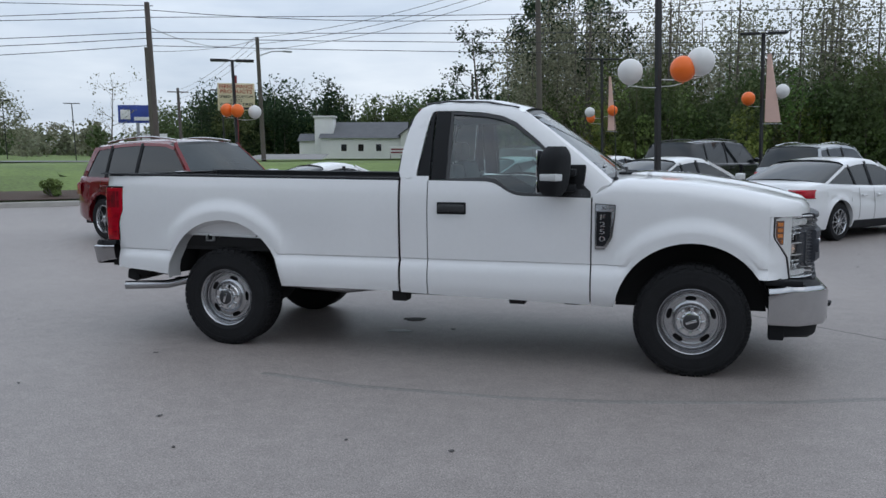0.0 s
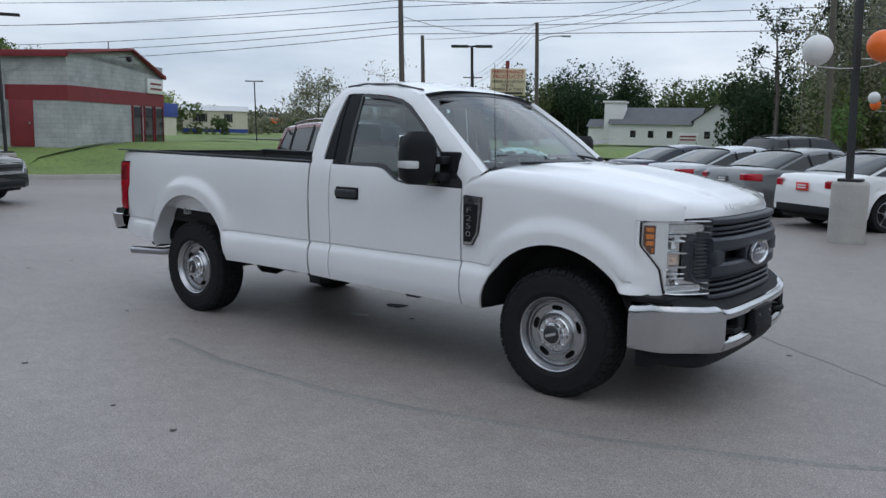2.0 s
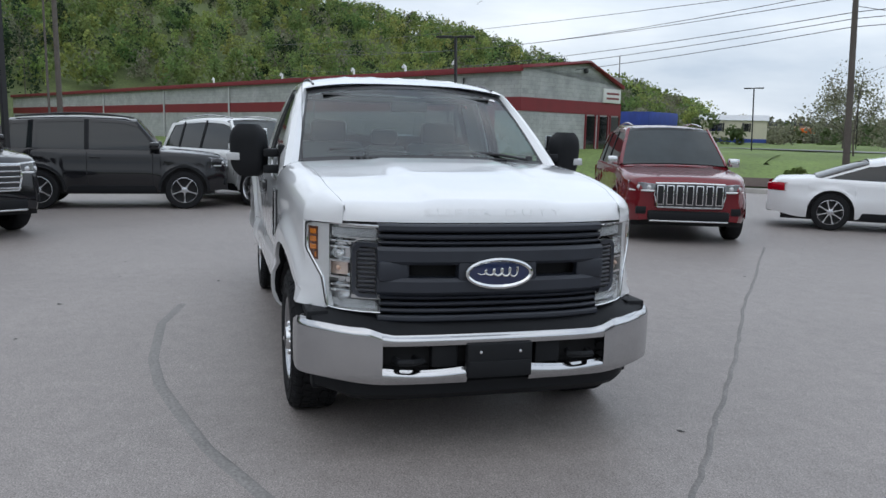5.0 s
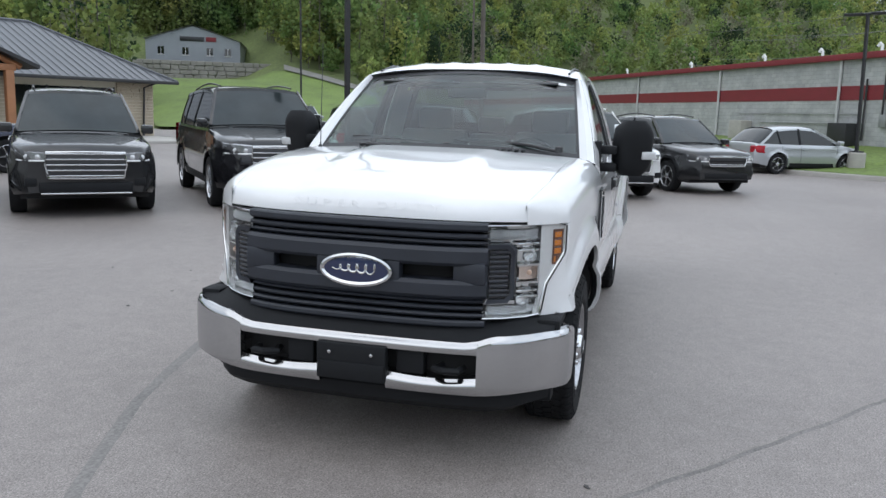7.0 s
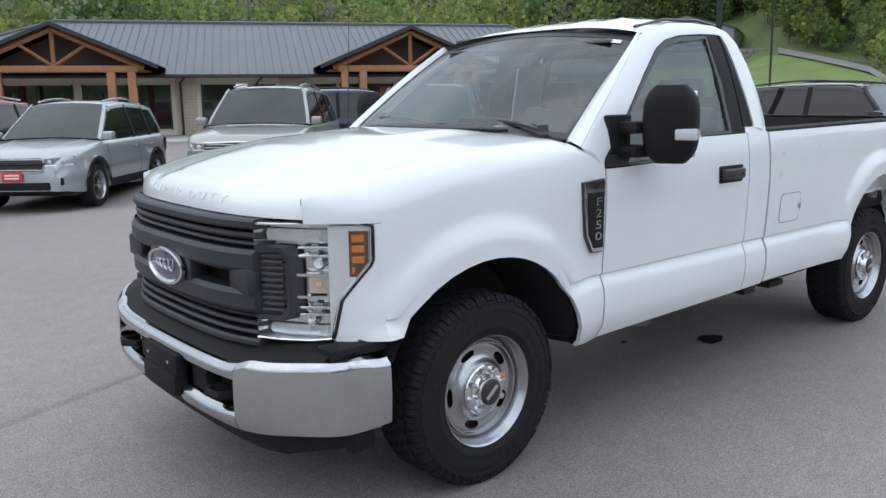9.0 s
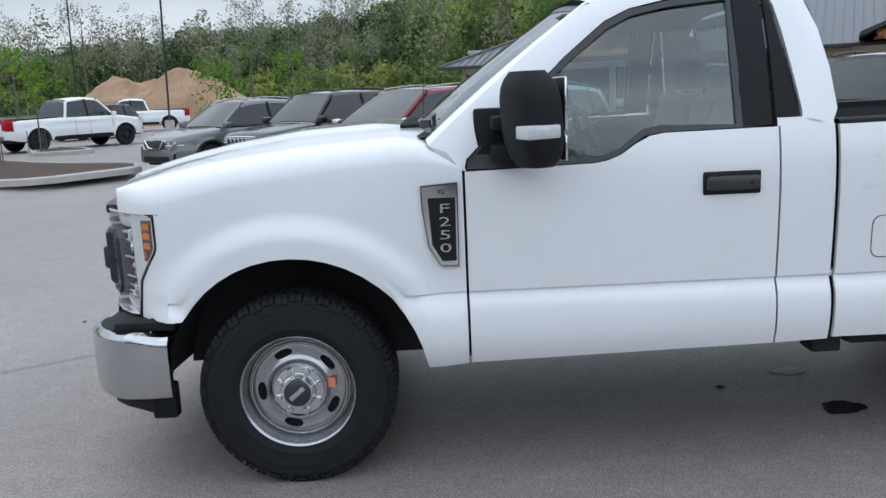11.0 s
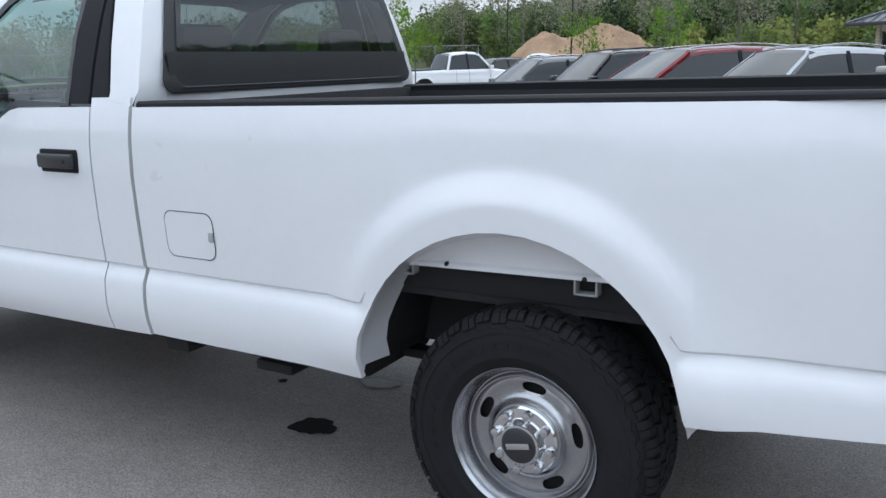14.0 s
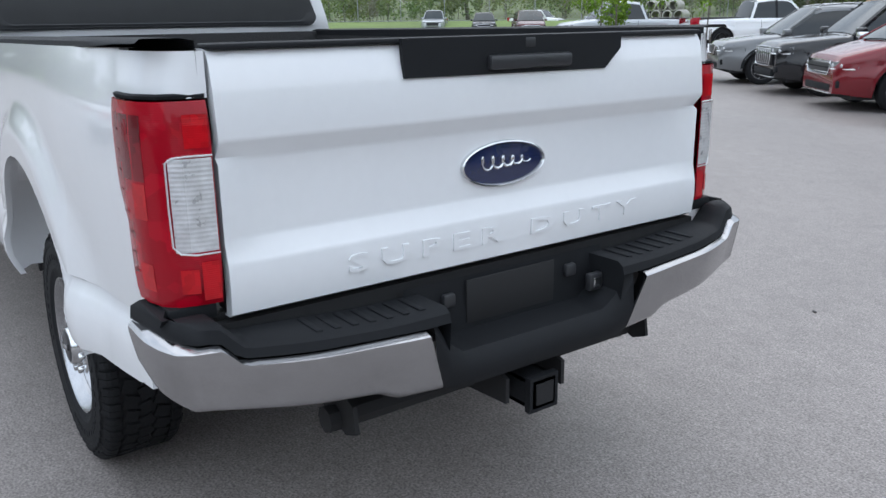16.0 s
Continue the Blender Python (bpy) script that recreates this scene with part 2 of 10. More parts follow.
def link(name, bm, material, parent=None, label="", clean=True, angle=38):
    if clean:
        finish(bm, angle)
    me = bpy.data.meshes.new(name)
    bm.to_mesh(me)
    bm.free()
    me.materials.append(material)
    ob = new(name, me)
    if parent:
        ob.parent = parent
    if label:
        ob["label"] = label
    return ob


def part(name, bm, material, parent, label="", clean=True, angle=38):
    return link(name, bm, material, parent, label, clean, angle)


def thing(name, label, category, group="", at=None, kind=""):
    ob = new(name)
    ob.empty_display_size = 0.3
    if at is not None:
        ob.matrix_world = at
    return tagged(ob, label, category, group, kind)


def grid(bm, rows, close=False):
    """Quads over rows of points. Returns the vertex rows."""
    vs = [[bm.verts.new(p) for p in r] for r in rows]
    for a, b in zip(vs, vs[1:]):
        n = len(a)
        for i in range(n if close else n - 1):
            j = (i + 1) % n
            try:
                bm.faces.new((a[i], a[j], b[j], b[i]))
            except ValueError:
                pass
    return vs


def box(bm, x0, x1, y0, y1, z0, z1, bevel=0.0, m=None, seg=2):
    geo = bmesh.ops.create_cube(bm, size=1.0)
    t = Matrix.Translation(((x0 + x1) / 2, (y0 + y1) / 2, (z0 + z1) / 2)) @ Matrix.Diagonal((abs(x1 - x0), abs(y1 - y0), abs(z1 - z0), 1))
    bmesh.ops.transform(bm, matrix=t, verts=geo["verts"])
    vs = geo["verts"]
    if bevel:
        es = list({e for v in vs for e in v.link_edges})
        r = bmesh.ops.bevel(bm, geom=es, offset=bevel, segments=seg, affect="EDGES", profile=0.5)
        vs = list({v for f in r["faces"] for v in f.verts} | {v for v in vs if v.is_valid})
    if m is not None:
        bmesh.ops.transform(bm, matrix=m, verts=vs)
    return vs


def tube(bm, pts, r, seg=8, cap=True):
    """A round bar through points; r: one radius or one for each point."""
    pts = [Vector(p) for p in pts]
    rs = r if isinstance(r, (list, tuple)) else [r] * len(pts)
    rows = []
    ref = None
    for i, p in enumerate(pts):
        d = (pts[min(i + 1, len(pts) - 1)] - pts[max(i - 1, 0)]).normalized()
        if ref is None:
            ref = Vector((0, 0, 1)) if abs(d.z) < 0.9 else Vector((1, 0, 0))
        u = (ref - d * ref.dot(d)).normalized()
        v = d.cross(u)
        ref = u
        rows.append([p + (u * math.cos(a) + v * math.sin(a)) * rs[i] for a in (2 * math.pi * k / seg for k in range(seg))])
    vs = grid(bm, rows, close=True)
    if cap:
        bm.faces.new(vs[0][::-1])
        bm.faces.new(vs[-1])
    return vs


def spin(bm, profile, seg=32, axis="y", at=(0, 0, 0)):
    """Turned shape: profile of (radius, along) round an axis."""
    rows = []
    for r, a in profile:
        ring = []
        for k in range(seg):
            t = 2 * math.pi * k / seg
            c, s = r * math.cos(t), r * math.sin(t)
            p = {"x": (a, c, s), "y": (c, a, s), "z": (c, s, a)}[axis]
            ring.append((p[0] + at[0], p[1] + at[1], p[2] + at[2]))
        rows.append(ring)
    return grid(bm, rows, close=True)


def plate(bm, outline, thick, m=Matrix()):
    """A flat piece: outline in (x, y), with thickness in z."""
    a = [bm.verts.new(m @ Vector((x, y, 0))) for x, y in outline]
    b = [bm.verts.new(m @ Vector((x, y, thick))) for x, y in outline]
    bm.faces.new(a[::-1])
    bm.faces.new(b)
    n = len(a)
    for i in range(n):
        bm.faces.new((a[i], a[(i + 1) % n], b[(i + 1) % n], b[i]))


def lerp(a, b, t):
    return a + (b - a) * t


def curve_at(table, x):
    """Smoothly read a table of (x, value)."""
    if x <= table[0][0]:
        return table[0][1]
    for (a, va), (b, vb) in zip(table, table[1:]):
        if x <= b:
            return lerp(va, vb, (x - a) / (b - a))
    return table[-1][1]


def smooth(a, b, x):
    t = min(max((x - a) / (b - a), 0), 1)
    return t * t * (3 - 2 * t)


def steps(a, b, n):
    return [lerp(a, b, i / n) for i in range(n + 1)]


def text_bm(words, size, depth=0.004, spacing=1.0, shear=0.0, bold=0.0):
    """Lettering in the built-in font, centred, in the xy plane."""
    cu = bpy.data.curves.new("lettering", "FONT")
    cu.body, cu.size, cu.extrude, cu.space_character, cu.shear = words, size, depth, spacing, shear
    cu.align_x, cu.align_y, cu.resolution_u = "CENTER", "CENTER", 2
    cu.offset = bold
    ob = bpy.data.objects.new("lettering", cu)
    scene.collection.objects.link(ob)
    bpy.context.view_layer.update()
    me = ob.evaluated_get(bpy.context.evaluated_depsgraph_get()).to_mesh()
    bm = bmesh.new()
    bm.from_mesh(me)
    bpy.data.objects.remove(ob)
    bpy.data.curves.remove(cu)
    return bm

# ---- the white pickup ----
SECTION = [(0.44, 0.886), (0.47, 0.916), (0.50, 0.938), (0.54, 0.952), (0.60, 0.960), (0.66, 0.960), (0.70, 0.955), (0.745, 0.936), (0.752, 0.932), (0.760, 0.931), (0.768, 0.941), (0.80, 0.943), (0.95, 0.951), (1.10, 0.955), (1.20, 0.951), (1.28, 0.942), (1.34, 0.929), (1.40, 0.915)]
FRONT_ARCH = (3.585, 0.418, 0.515)
REAR_ARCH = (0.02, 0.52, 0.500)


def side_y(x, z):
    y = curve_at(SECTION, z)
    if x > 3.25:
        y -= 0.085 * (x - 3.25) ** 2
    if x < -0.35:
        y -= 0.10 * (x + 0.35) ** 2
    for cx, cz, r in (FRONT_ARCH, REAR_ARCH):
        d = math.hypot(x - cx, z - cz) / r
        if z > cz - 0.1:
            y += 0.034 * (1 - smooth(1.12, 1.36, d)) * smooth(cz - 0.1, cz + 0.12, z)
    return y


def arch_low(arch, base):
    cx, cz, r = arch

    def low(x):
        d = abs(x - cx)
        if d >= r:
            return base(x)
        return max(cz + math.sqrt(r * r - d * d), base(x))
    return low


def arch_columns(arch, x0, x1, base, n=22):
    """Columns that are close together where the wheel arch is steep."""
    cx, cz, r = arch
    xs = [cx - r * math.cos(math.pi * i / n) for i in range(n + 1)]
    xs += [cx - r - 0.004, cx + r + 0.004]
    k = max(2, int((x1 - x0) / 0.09))
    xs += [x for x in steps(x0, x1, k) if abs(x - cx) > r]
    return sorted({round(x, 4) for x in xs if x0 <= x <= x1} | {x0, x1})


def side_panel(s, xs, low, top, nz=16, shoulder=None, flange=0.02):
    """One outer body panel: columns from low(x) to top(x) on the body side, with turned-in edges."""
    bm = bmesh.new()
    cols = []
    for x in xs:
        a, b = low(x), top(x)
        c = max(0.752, a + 0.06)
        zs = [lerp(a, c - 0.052, t) for t in (0, 0.25, 0.5, 0.75, 1)] + [c - 0.024, c, c + 0.008, c + 0.016]
        zs += [lerp(c + 0.016, b, (i + 1) / (nz - 6)) for i in range(nz - 6)]
        col = [(x, s * side_y(x, z), z) for z in zs]
        first = col[0]
        col = [(x, first[1] - s * flange, first[2] + 0.002)] + col
        if shoulder:
            col += shoulder(x, col[-1])
        else:
            last = col[-1]
            col.append((x, last[1] - s * flange, last[2] - 0.002))
        cols.append(col)
    a = [(p[0] + 0.001, p[1] - s * flange, p[2]) for p in cols[0]]
    b = [(p[0] - 0.001, p[1] - s * flange, p[2]) for p in cols[-1]]
    grid(bm, [a] + cols + [b])
    return bm


def belt(x):
    return curve_at([(1.5, 1.345), (2.16, 1.338), (2.22, 1.325), (2.33, 1.252), (2.40, 1.238), (2.95, 1.228)], x)


def upper_y(z):
    return curve_at([(1.20, 0.940), (1.345, 0.922), (1.50, 0.880), (1.65, 0.830), (1.80, 0.768), (1.87, 0.728), (1.92, 0.690)], z)


truck = thing("pickup_truck", "white regular cab pickup truck with long bed and chrome bumpers", "pickup truck")


def oval(bm, a, b, n, place, depth, rim=0.0):
    """An oval dome or ring; place maps (u, v, w) to the world."""
    if rim:
        rows = []
        for k in range(n):
            t = 2 * math.pi * k / n
            c, s2 = math.cos(t), math.sin(t)
            rows.append([place((a * c, b * s2, 0)), place((a * c * 0.995, b * s2 * 0.995, depth)), place(((a - rim * 0.5) * c, (b - rim * 0.5) * s2, depth * 1.25)), place(((a - rim) * c, (b - rim) * s2, depth * 0.7)), place(((a - rim) * c, (b - rim) * s2, 0))])
        rows.append(rows[0])
        grid(bm, rows)
        return
    rows = [[place((a * f * math.cos(2 * math.pi * k / n), b * f * math.sin(2 * math.pi * k / n), depth * (1 - f * f))) for k in range(n + 1)] for f in (1.0, 0.8, 0.55, 0.3, 0.02)]
    grid(bm, rows)


def badge_oval(name, parent, place, a, b, rim=0.02):
    """Plain chrome-ringed blue oval with a light flourish in place of lettering."""
    bm = bmesh.new()
    oval(bm, a, b, 48, place, 0.014, rim=rim)
    ring = part(name, bm, CHROME, parent, "chrome oval ring round a dark blue field")
    bm = bmesh.new()
    oval(bm, a - rim * 0.8, b - rim * 0.8, 40, lambda p: place((p[0], p[1], p[2] * 0.5 + 0.006)), 0.01)
    part("field", bm, BLUE, ring, "dark blue enamel")
    bm = bmesh.new()
    tube(bm, [place((a * (-0.58 + 1.16 * k / 60.0) + a * 0.07 * math.cos(k * 0.52), b * (0.26 * math.sin(k * 0.52) * (1.25 - k / 80.0) + 0.08), 0.0135 - 0.003 * abs(k - 30) / 30)) for k in range(61)], [b * (0.025 + 0.045 * math.sin(math.pi * k / 60)) for k in range(61)], 6)
    part("flourish", bm, CHROME, ring)
    return ring


def lamp_edge(z):
    """Outer edge of the headlamp: wide above, drawn in below."""
    return curve_at([(0.69, 0.790), (0.84, 0.812), (0.975, 0.880), (1.12, 0.880)], z)


def nose_x(y):
    return 4.455 - 0.52 * abs(y) ** 4 - 0.05 * y * y


SEAM_Z = [(2.9, 1.26), (3.03, 1.341), (3.15, 1.368), (3.5, 1.348), (3.7, 1.326), (3.9, 1.297), (4.08, 1.262), (4.2, 1.232), (4.30, 1.203), (4.37, 1.15)]


def build_side(s):
    left = s > 0
    # bed side
    base = lambda x: curve_at([(-0.98, 0.607), (-0.47, 0.572), (0.5, 0.512), (1.475, 0.512)], x)
    xs = arch_columns(REAR_ARCH, -0.925, 1.481, base)
    bed = part("bed_side", side_panel(s, xs, arch_low(REAR_ARCH, base), lambda x: 1.342 + 0.009 * (1.4 - x), 20), WHITE, truck)
    # corner behind: a panel under and over the tail lamp, wrapping to the tailgate
    for z0, z1, front in ((0.607, 0.828, -0.925), (1.266, 1.358, -0.925)):
        bm = bmesh.new()
        cols = []
        for z in steps(z0, z1, 6):
            y0 = side_y(-0.925, z)
            pl = [(-0.925, y0), (-0.97, side_y(-0.97, z)), (-1.02, side_y(-1.02, z)), (-1.07, side_y(-1.05, z) - 0.012), (-1.105, y0 - 0.055), (-1.122, y0 - 0.09), (-1.128, 0.785)]
            if z0 < 1:
                pl = [(-0.925, y0), (-0.96, side_y(-0.96, z)), (-0.985, side_y(-0.985, z)), (-0.987, 0.82)]
            cols.append([(x, s * y, z) for x, y in pl])
        cols.insert(0, [(x, y * 0.97, z) for x, y, z in cols[0]])
        grid(bm, cols)
        part("bed_corner", bm, WHITE, bed)
    # cab corner, door, fender
    cab_low = lambda x: curve_at([(1.50, 0.505), (1.72, 0.497), (2.90, 0.470), (3.10, 0.463)], x)
    part("cab_corner", side_panel(s, steps(1.500, 1.706, 4), cab_low, lambda x: 1.345, 18), WHITE, truck)
    door = part("door", side_panel(s, steps(1.714, 2.902, 22), cab_low, belt, 18), WHITE, truck)
    f_arch = arch_low(FRONT_ARCH, cab_low)
    f_low = lambda x: max(f_arch(x), 0.692 * smooth(3.98, 4.0, x))

    def shoulder(x, p):
        seam_y = curve_at([(2.9, 0.86), (3.05, 0.838), (3.15, 0.809), (4.0, 0.774), (4.4, 0.703)], x)
        seam_z = curve_at(SEAM_Z, x)
        out = []
        y0, z0 = abs(p[1]), p[2]
        for i in range(1, 8):
            t = i / 7 * math.pi / 2
            out.append((x, s * lerp(seam_y, y0, math.cos(t)), lerp(z0, seam_z, math.sin(t))))
        out.append((x, s * (seam_y - 0.002), seam_z - 0.03))
        return out
    xs = [x for x in arch_columns(FRONT_ARCH, 2.912, 4.075, cab_low)]
    f_top = lambda x: curve_at([(2.9, 1.235), (3.05, 1.27), (3.4, 1.255), (3.8, 1.205), (4.1, 1.135), (4.4, 1.115)], x)
    fender = part("front_fender", side_panel(s, xs, f_low, f_top, 18, shoulder), WHITE, truck)
    # brow over the headlamp, and the strip below and behind it
    bm = bmesh.new()
    cols = []
    for x in steps(4.075, 4.292, 9):
        y0 = side_y(x, 1.118)
        while y0 > 0.7 and 4.455 - 0.52 * y0 ** 4 - 0.05 * y0 * y0 < x - 0.014:
            y0 -= 0.002
        p = (x, s * y0, f_top(x))
        cols.append([(x, s * (y0 - 0.03), 1.112), (x, s * y0, 1.114), p] + shoulder(x, p))
    grid(bm, cols)
    part("brow", bm, WHITE, fender)
    bm = bmesh.new()
    rows = []
    for z in steps(0.692, 1.113, 14):
        y1 = lamp_edge(z) + 0.010
        x1 = nose_x(lamp_edge(z)) - 0.004
        y0 = side_y(4.075, z)
        row = [(lerp(4.075, x1, t), s * (lerp(y0, y1, t) + 0.006 * math.sin(math.pi * t)), z) for t in steps(0, 1, 6)]
        rows.append(row + [(x1 - 0.004, s * (y1 - 0.04), z)])
    grid(bm, rows)
    part("lamp_surround", bm, WHITE, fender)
    # wheel arch linings
    for (cx, cz, r), m_, n_ in ((FRONT_ARCH, DARK, "wheel_well"), (REAR_ARCH, WELL, "wheel_well")):
        bm = bmesh.new()
        rows = []
        for k in range(25):
            t = math.pi * (k / 24 * (0.94 if m_ is DARK else 0.985) + (0.03 if m_ is DARK else 0.0075))
            x, z = cx - (r + 0.004) * math.cos(t), cz + (r + 0.004) * math.sin(t)
            yo = side_y(x, max(z, 0.47)) - 0.004
            rows.append([(x, s * yo, z), (x, s * (yo - 0.028), z - 0.0), (x + (x - cx) * 0.02, s * (yo - 0.05), z + 0.01), (x, s * (yo - (0.17 if m_ is WELL else 0.02)), z + (0.004 if m_ is WELL else 0.02))])
        grid(bm, rows)
        part("arch_lip", bm, WHITE if m_ is WELL else BLACK, bed if m_ is WELL else fender)
        bm = bmesh.new()
        rows = []
        for k in range(25):
            t = math.pi * (k / 24 * 0.94 + 0.03)
            x, z = cx - (r + 0.02) * math.cos(t), cz + (r + 0.02) * math.sin(t)
            rows.append([(x, s * (side_y(x, max(z, 0.5)) - 0.06), z), (x, s * 0.80, z - 0.01), (x * 0.97 + cx * 0.03, s * 0.55, z * 0.97)])
        vs = grid(bm, rows)
        part(n_, bm, DARK, fender if m_ is DARK else bed)
        bm = bmesh.new()
        plate(bm, [(cx - (r + 0.01) * math.cos(math.pi * k / 20), cz + (r + 0.01) * math.sin(math.pi * k / 20)) for k in range(21)], 0.01, Matrix.Translation((0, s * 0.56, 0)) @ Matrix.Rotation(math.pi / 2, 4, "X"))
        part("inner_wall", bm, DARK, fender if m_ is DARK else bed)
    # white inner bed panel seen through the rear arch, with its brackets and drain holes
    cx, cz, r = REAR_ARCH
    bm = bmesh.new()
    rows = []
    for x in steps(cx - 0.485, cx + 0.475, 16):
        zt = max(cz + math.sqrt(max((r + 0.012) ** 2 - (x - cx) ** 2, 0)), 0.885)
        zb = 0.876 - 0.02 * (x - cx)
        rows.append([(x, s * (side_y(x, zt) - 0.03), zt), (x, s * 0.868, lerp(zt, zb, 0.3)), (x, s * 0.850, lerp(zt, zb, 0.75)), (x, s * 0.848, zb + 0.020), (x, s * 0.858, zb + 0.012), (x, s * 0.858, zb), (x, s * 0.835, zb - 0.002)])
    grid(bm, rows)
    inner = part("inner_bed_panel", bm, WHITE, bed)
    for x, w in ((cx - 0.19, 0.034), (cx + 0.39, 0.028)):
        bm = bmesh.new()
        for a_, b_, c_, d_ in ((-w, w, 0.835, 0.841), (-w, -w + 0.006, 0.835, 0.878), (w - 0.006, w, 0.835, 0.878)):
            box(bm, x + a_, x + b_, s * 0.815, s * 0.852, c_, d_, 0.001)
        part("panel_bracket", bm, WELL, inner)
    for x in (cx - 0.19, cx + 0.24):
        bm = bmesh.new()
        spin(bm, [(0.001, s * 0.8605), (0.007, s * 0.8605), (0.007, s * 0.850)], 10, "y", (x, 0, 0.884))
        part("drain_hole", bm, DARK, inner)
    bm = bmesh.new()
    grid(bm, [[(x, s * 0.822, 0.90), (x, s * 0.812, 0.79)] for x in steps(cx - 0.52, cx + 0.52, 4)])
    part("splash_liner", bm, DARK, bed)
    bm = bmesh.new()
    box(bm, 0.555, 0.575, s * 0.50, s * 0.885, 0.50, 0.80, 0.006)
    part("splash_shield", bm, DARK, bed)
    # upper cab side: ring between the outer cab line and the side window opening
    outer = [(1.502, 1.345), (1.478, 1.40), (1.492, 1.55), (1.520, 1.70), (1.560, 1.82), (1.605, 1.878), (1.70, 1.905), (1.90, 1.912), (2.12, 1.900), (2.30, 1.868), (2.42, 1.825), (2.60, 1.690), (2.80, 1.530), (2.95, 1.405), (3.035, 1.330), (2.96, 1.262), (2.925, 1.238), (2.906, 1.229)]
    inner = [(1.618, 1.372), (1.616, 1.40), (1.640, 1.55), (1.664, 1.70), (1.684, 1.80), (1.700, 1.848), (1.74, 1.856), (1.90, 1.853), (2.10, 1.838), (2.24, 1.810), (2.34, 1.765), (2.50, 1.640), (2.68, 1.475), (2.82, 1.345), (2.893, 1.275), (2.900, 1.245), (2.898, 1.236), (2.895, 1.231)]

    def on_side(p, inset=0.0):
        return (p[0], s * (upper_y(p[1]) - inset), p[1])
    bm = bmesh.new()
    rows = []
    for o, i in zip(outer, inner):
        mid = (lerp(o[0], i[0], 0.5), lerp(o[1], i[1], 0.5))
        q = on_side(mid)
        rows.append([on_side(o, 0.010), (q[0], q[1] + s * 0.008, q[2]), on_side(i), on_side(i, 0.022)])
    grid(bm, rows)
    part("pillar_frame", bm, WHITE, truck)
    bm = bmesh.new()
    grid(bm, [[(x, s * upper_y(1.345), 1.343), (x, s * (upper_y(1.372)), 1.374), (x, s * (upper_y(1.38) - 0.02), 1.376)] for x in (1.502, 1.56, 1.62, 1.714)])
    part("sill", bm, WHITE, truck)
    # dark quarter and pillar panels
    for xa, xb in (((1.622, 1.702), (1.722, 1.722)), ((1.730, 1.730), (1.858, 1.840))):
        bm = bmesh.new()
        rows = []
        for t in steps(0, 1, 10):
            z = lerp(1.352 if xb[0] > 1.8 else 1.376, 1.852, t)
            a, b = lerp(xa[0], xa[1], t), lerp(xb[0], xb[1], t)
            y = s * (upper_y(z) - 0.002)
            rows.append([(a, y - s * 0.012, z), (a + 0.004, y, z), (lerp(a, b, 0.5), y + s * 0.001, z), (b - 0.004, y, z), (b, y - s * 0.012, z)])
        grid(bm, rows)
        part("pillar_cover", bm, BLACK, door if xb[0] > 1.8 else truck, "matt black pillar cover")
    # window: rubber frame and pane
    w_out = [(1.846, 1.346), (1.846, 1.60), (1.842, 1.846), (2.08, 1.834), (2.24, 1.806), (2.34, 1.760), (2.50, 1.634), (2.68, 1.470), (2.82, 1.341), (2.886, 1.276), (2.893, 1.236), (2.62, 1.236), (2.40, 1.243), (2.33, 1.258), (2.22, 1.330), (2.15, 1.343)]
    cx, cz = 2.2, 1.53
    bm = bmesh.new()
    rows = []
    for x, z in w_out + w_out[:1]:
        d = math.hypot(cx - x, cz - z)
        ix, iz = x + (cx - x) / d * 0.026, z + (cz - z) / d * 0.026
        rows.append([(x, s * (upper_y(z) - 0.012), z), (x, s * (upper_y(z) + 0.001), z), (ix, s * (upper_y(iz) - 0.001), iz), (ix, s * (upper_y(iz) - 0.016), iz)])
    grid(bm, rows)
    part("window_seal", bm, SATIN, door)
    bm = bmesh.new()
    tri = [(2.69, 1.468), (2.82, 1.341), (2.886, 1.276), (2.893, 1.236), (2.72, 1.236)]
    plate_pts = [bm.verts.new((x, s * (upper_y(z) - 0.004), z)) for x, z in tri]
    bm.faces.new(plate_pts)
    part("mirror_sail", bm, SATIN, door)
    bm = bmesh.new()
    rows = []
    for t in steps(0, 1, 14):
        x = lerp(1.85, 2.86, t)
        zt = curve_at([(1.84, 1.846), (2.08, 1.834), (2.24, 1.806), (2.34, 1.760), (2.50, 1.634), (2.68, 1.470), (2.82, 1.341), (2.886, 1.276)], x) - 0.008
        zb = belt(x) + 0.004
        rows.append([(x, s * (upper_y(z) - 0.014), z) for z in steps(zb, max(zt, zb + 0.01), 6)])
    grid(bm, rows)
    win = part("side_window", bm, GLASS, door)
    win.visible_shadow = False
    # door handle: recessed bezel and pull
    bm = bmesh.new()
    box(bm, 1.785, 2.005, s * 0.945, s * 0.962, 1.098, 1.186, 0.008)
    h = part("door_handle", bm, BLACK, door, "black plastic door handle")
    bm = bmesh.new()
    box(bm, 1.795, 1.995, s * 0.955, s * 0.985, 1.116, 1.170, 0.010)
    part("grip", bm, SATIN, h)
    if left:
        bm = bmesh.new()
        spin(bm, [(0.001, 0.987), (0.008, 0.986), (0.008, 0.96)], 12, "y", (1.83, 0, 1.143))
        part("key_lock", bm, DARK, h)
    # badge on the fender, with dark model number
    bm = bmesh.new()
    ol = [(2.935, 1.188), (3.068, 1.180), (3.066, 1.10), (3.048, 0.955), (3.005, 0.880), (2.940, 0.878)]
    m_ = Matrix.Translation((0, s * 0.945, 0)) @ Matrix.Rotation(math.pi / 2, 4, "X")
    plate(bm, ol, -s * 0.025, m_)
    edge_bm = bmesh.new()
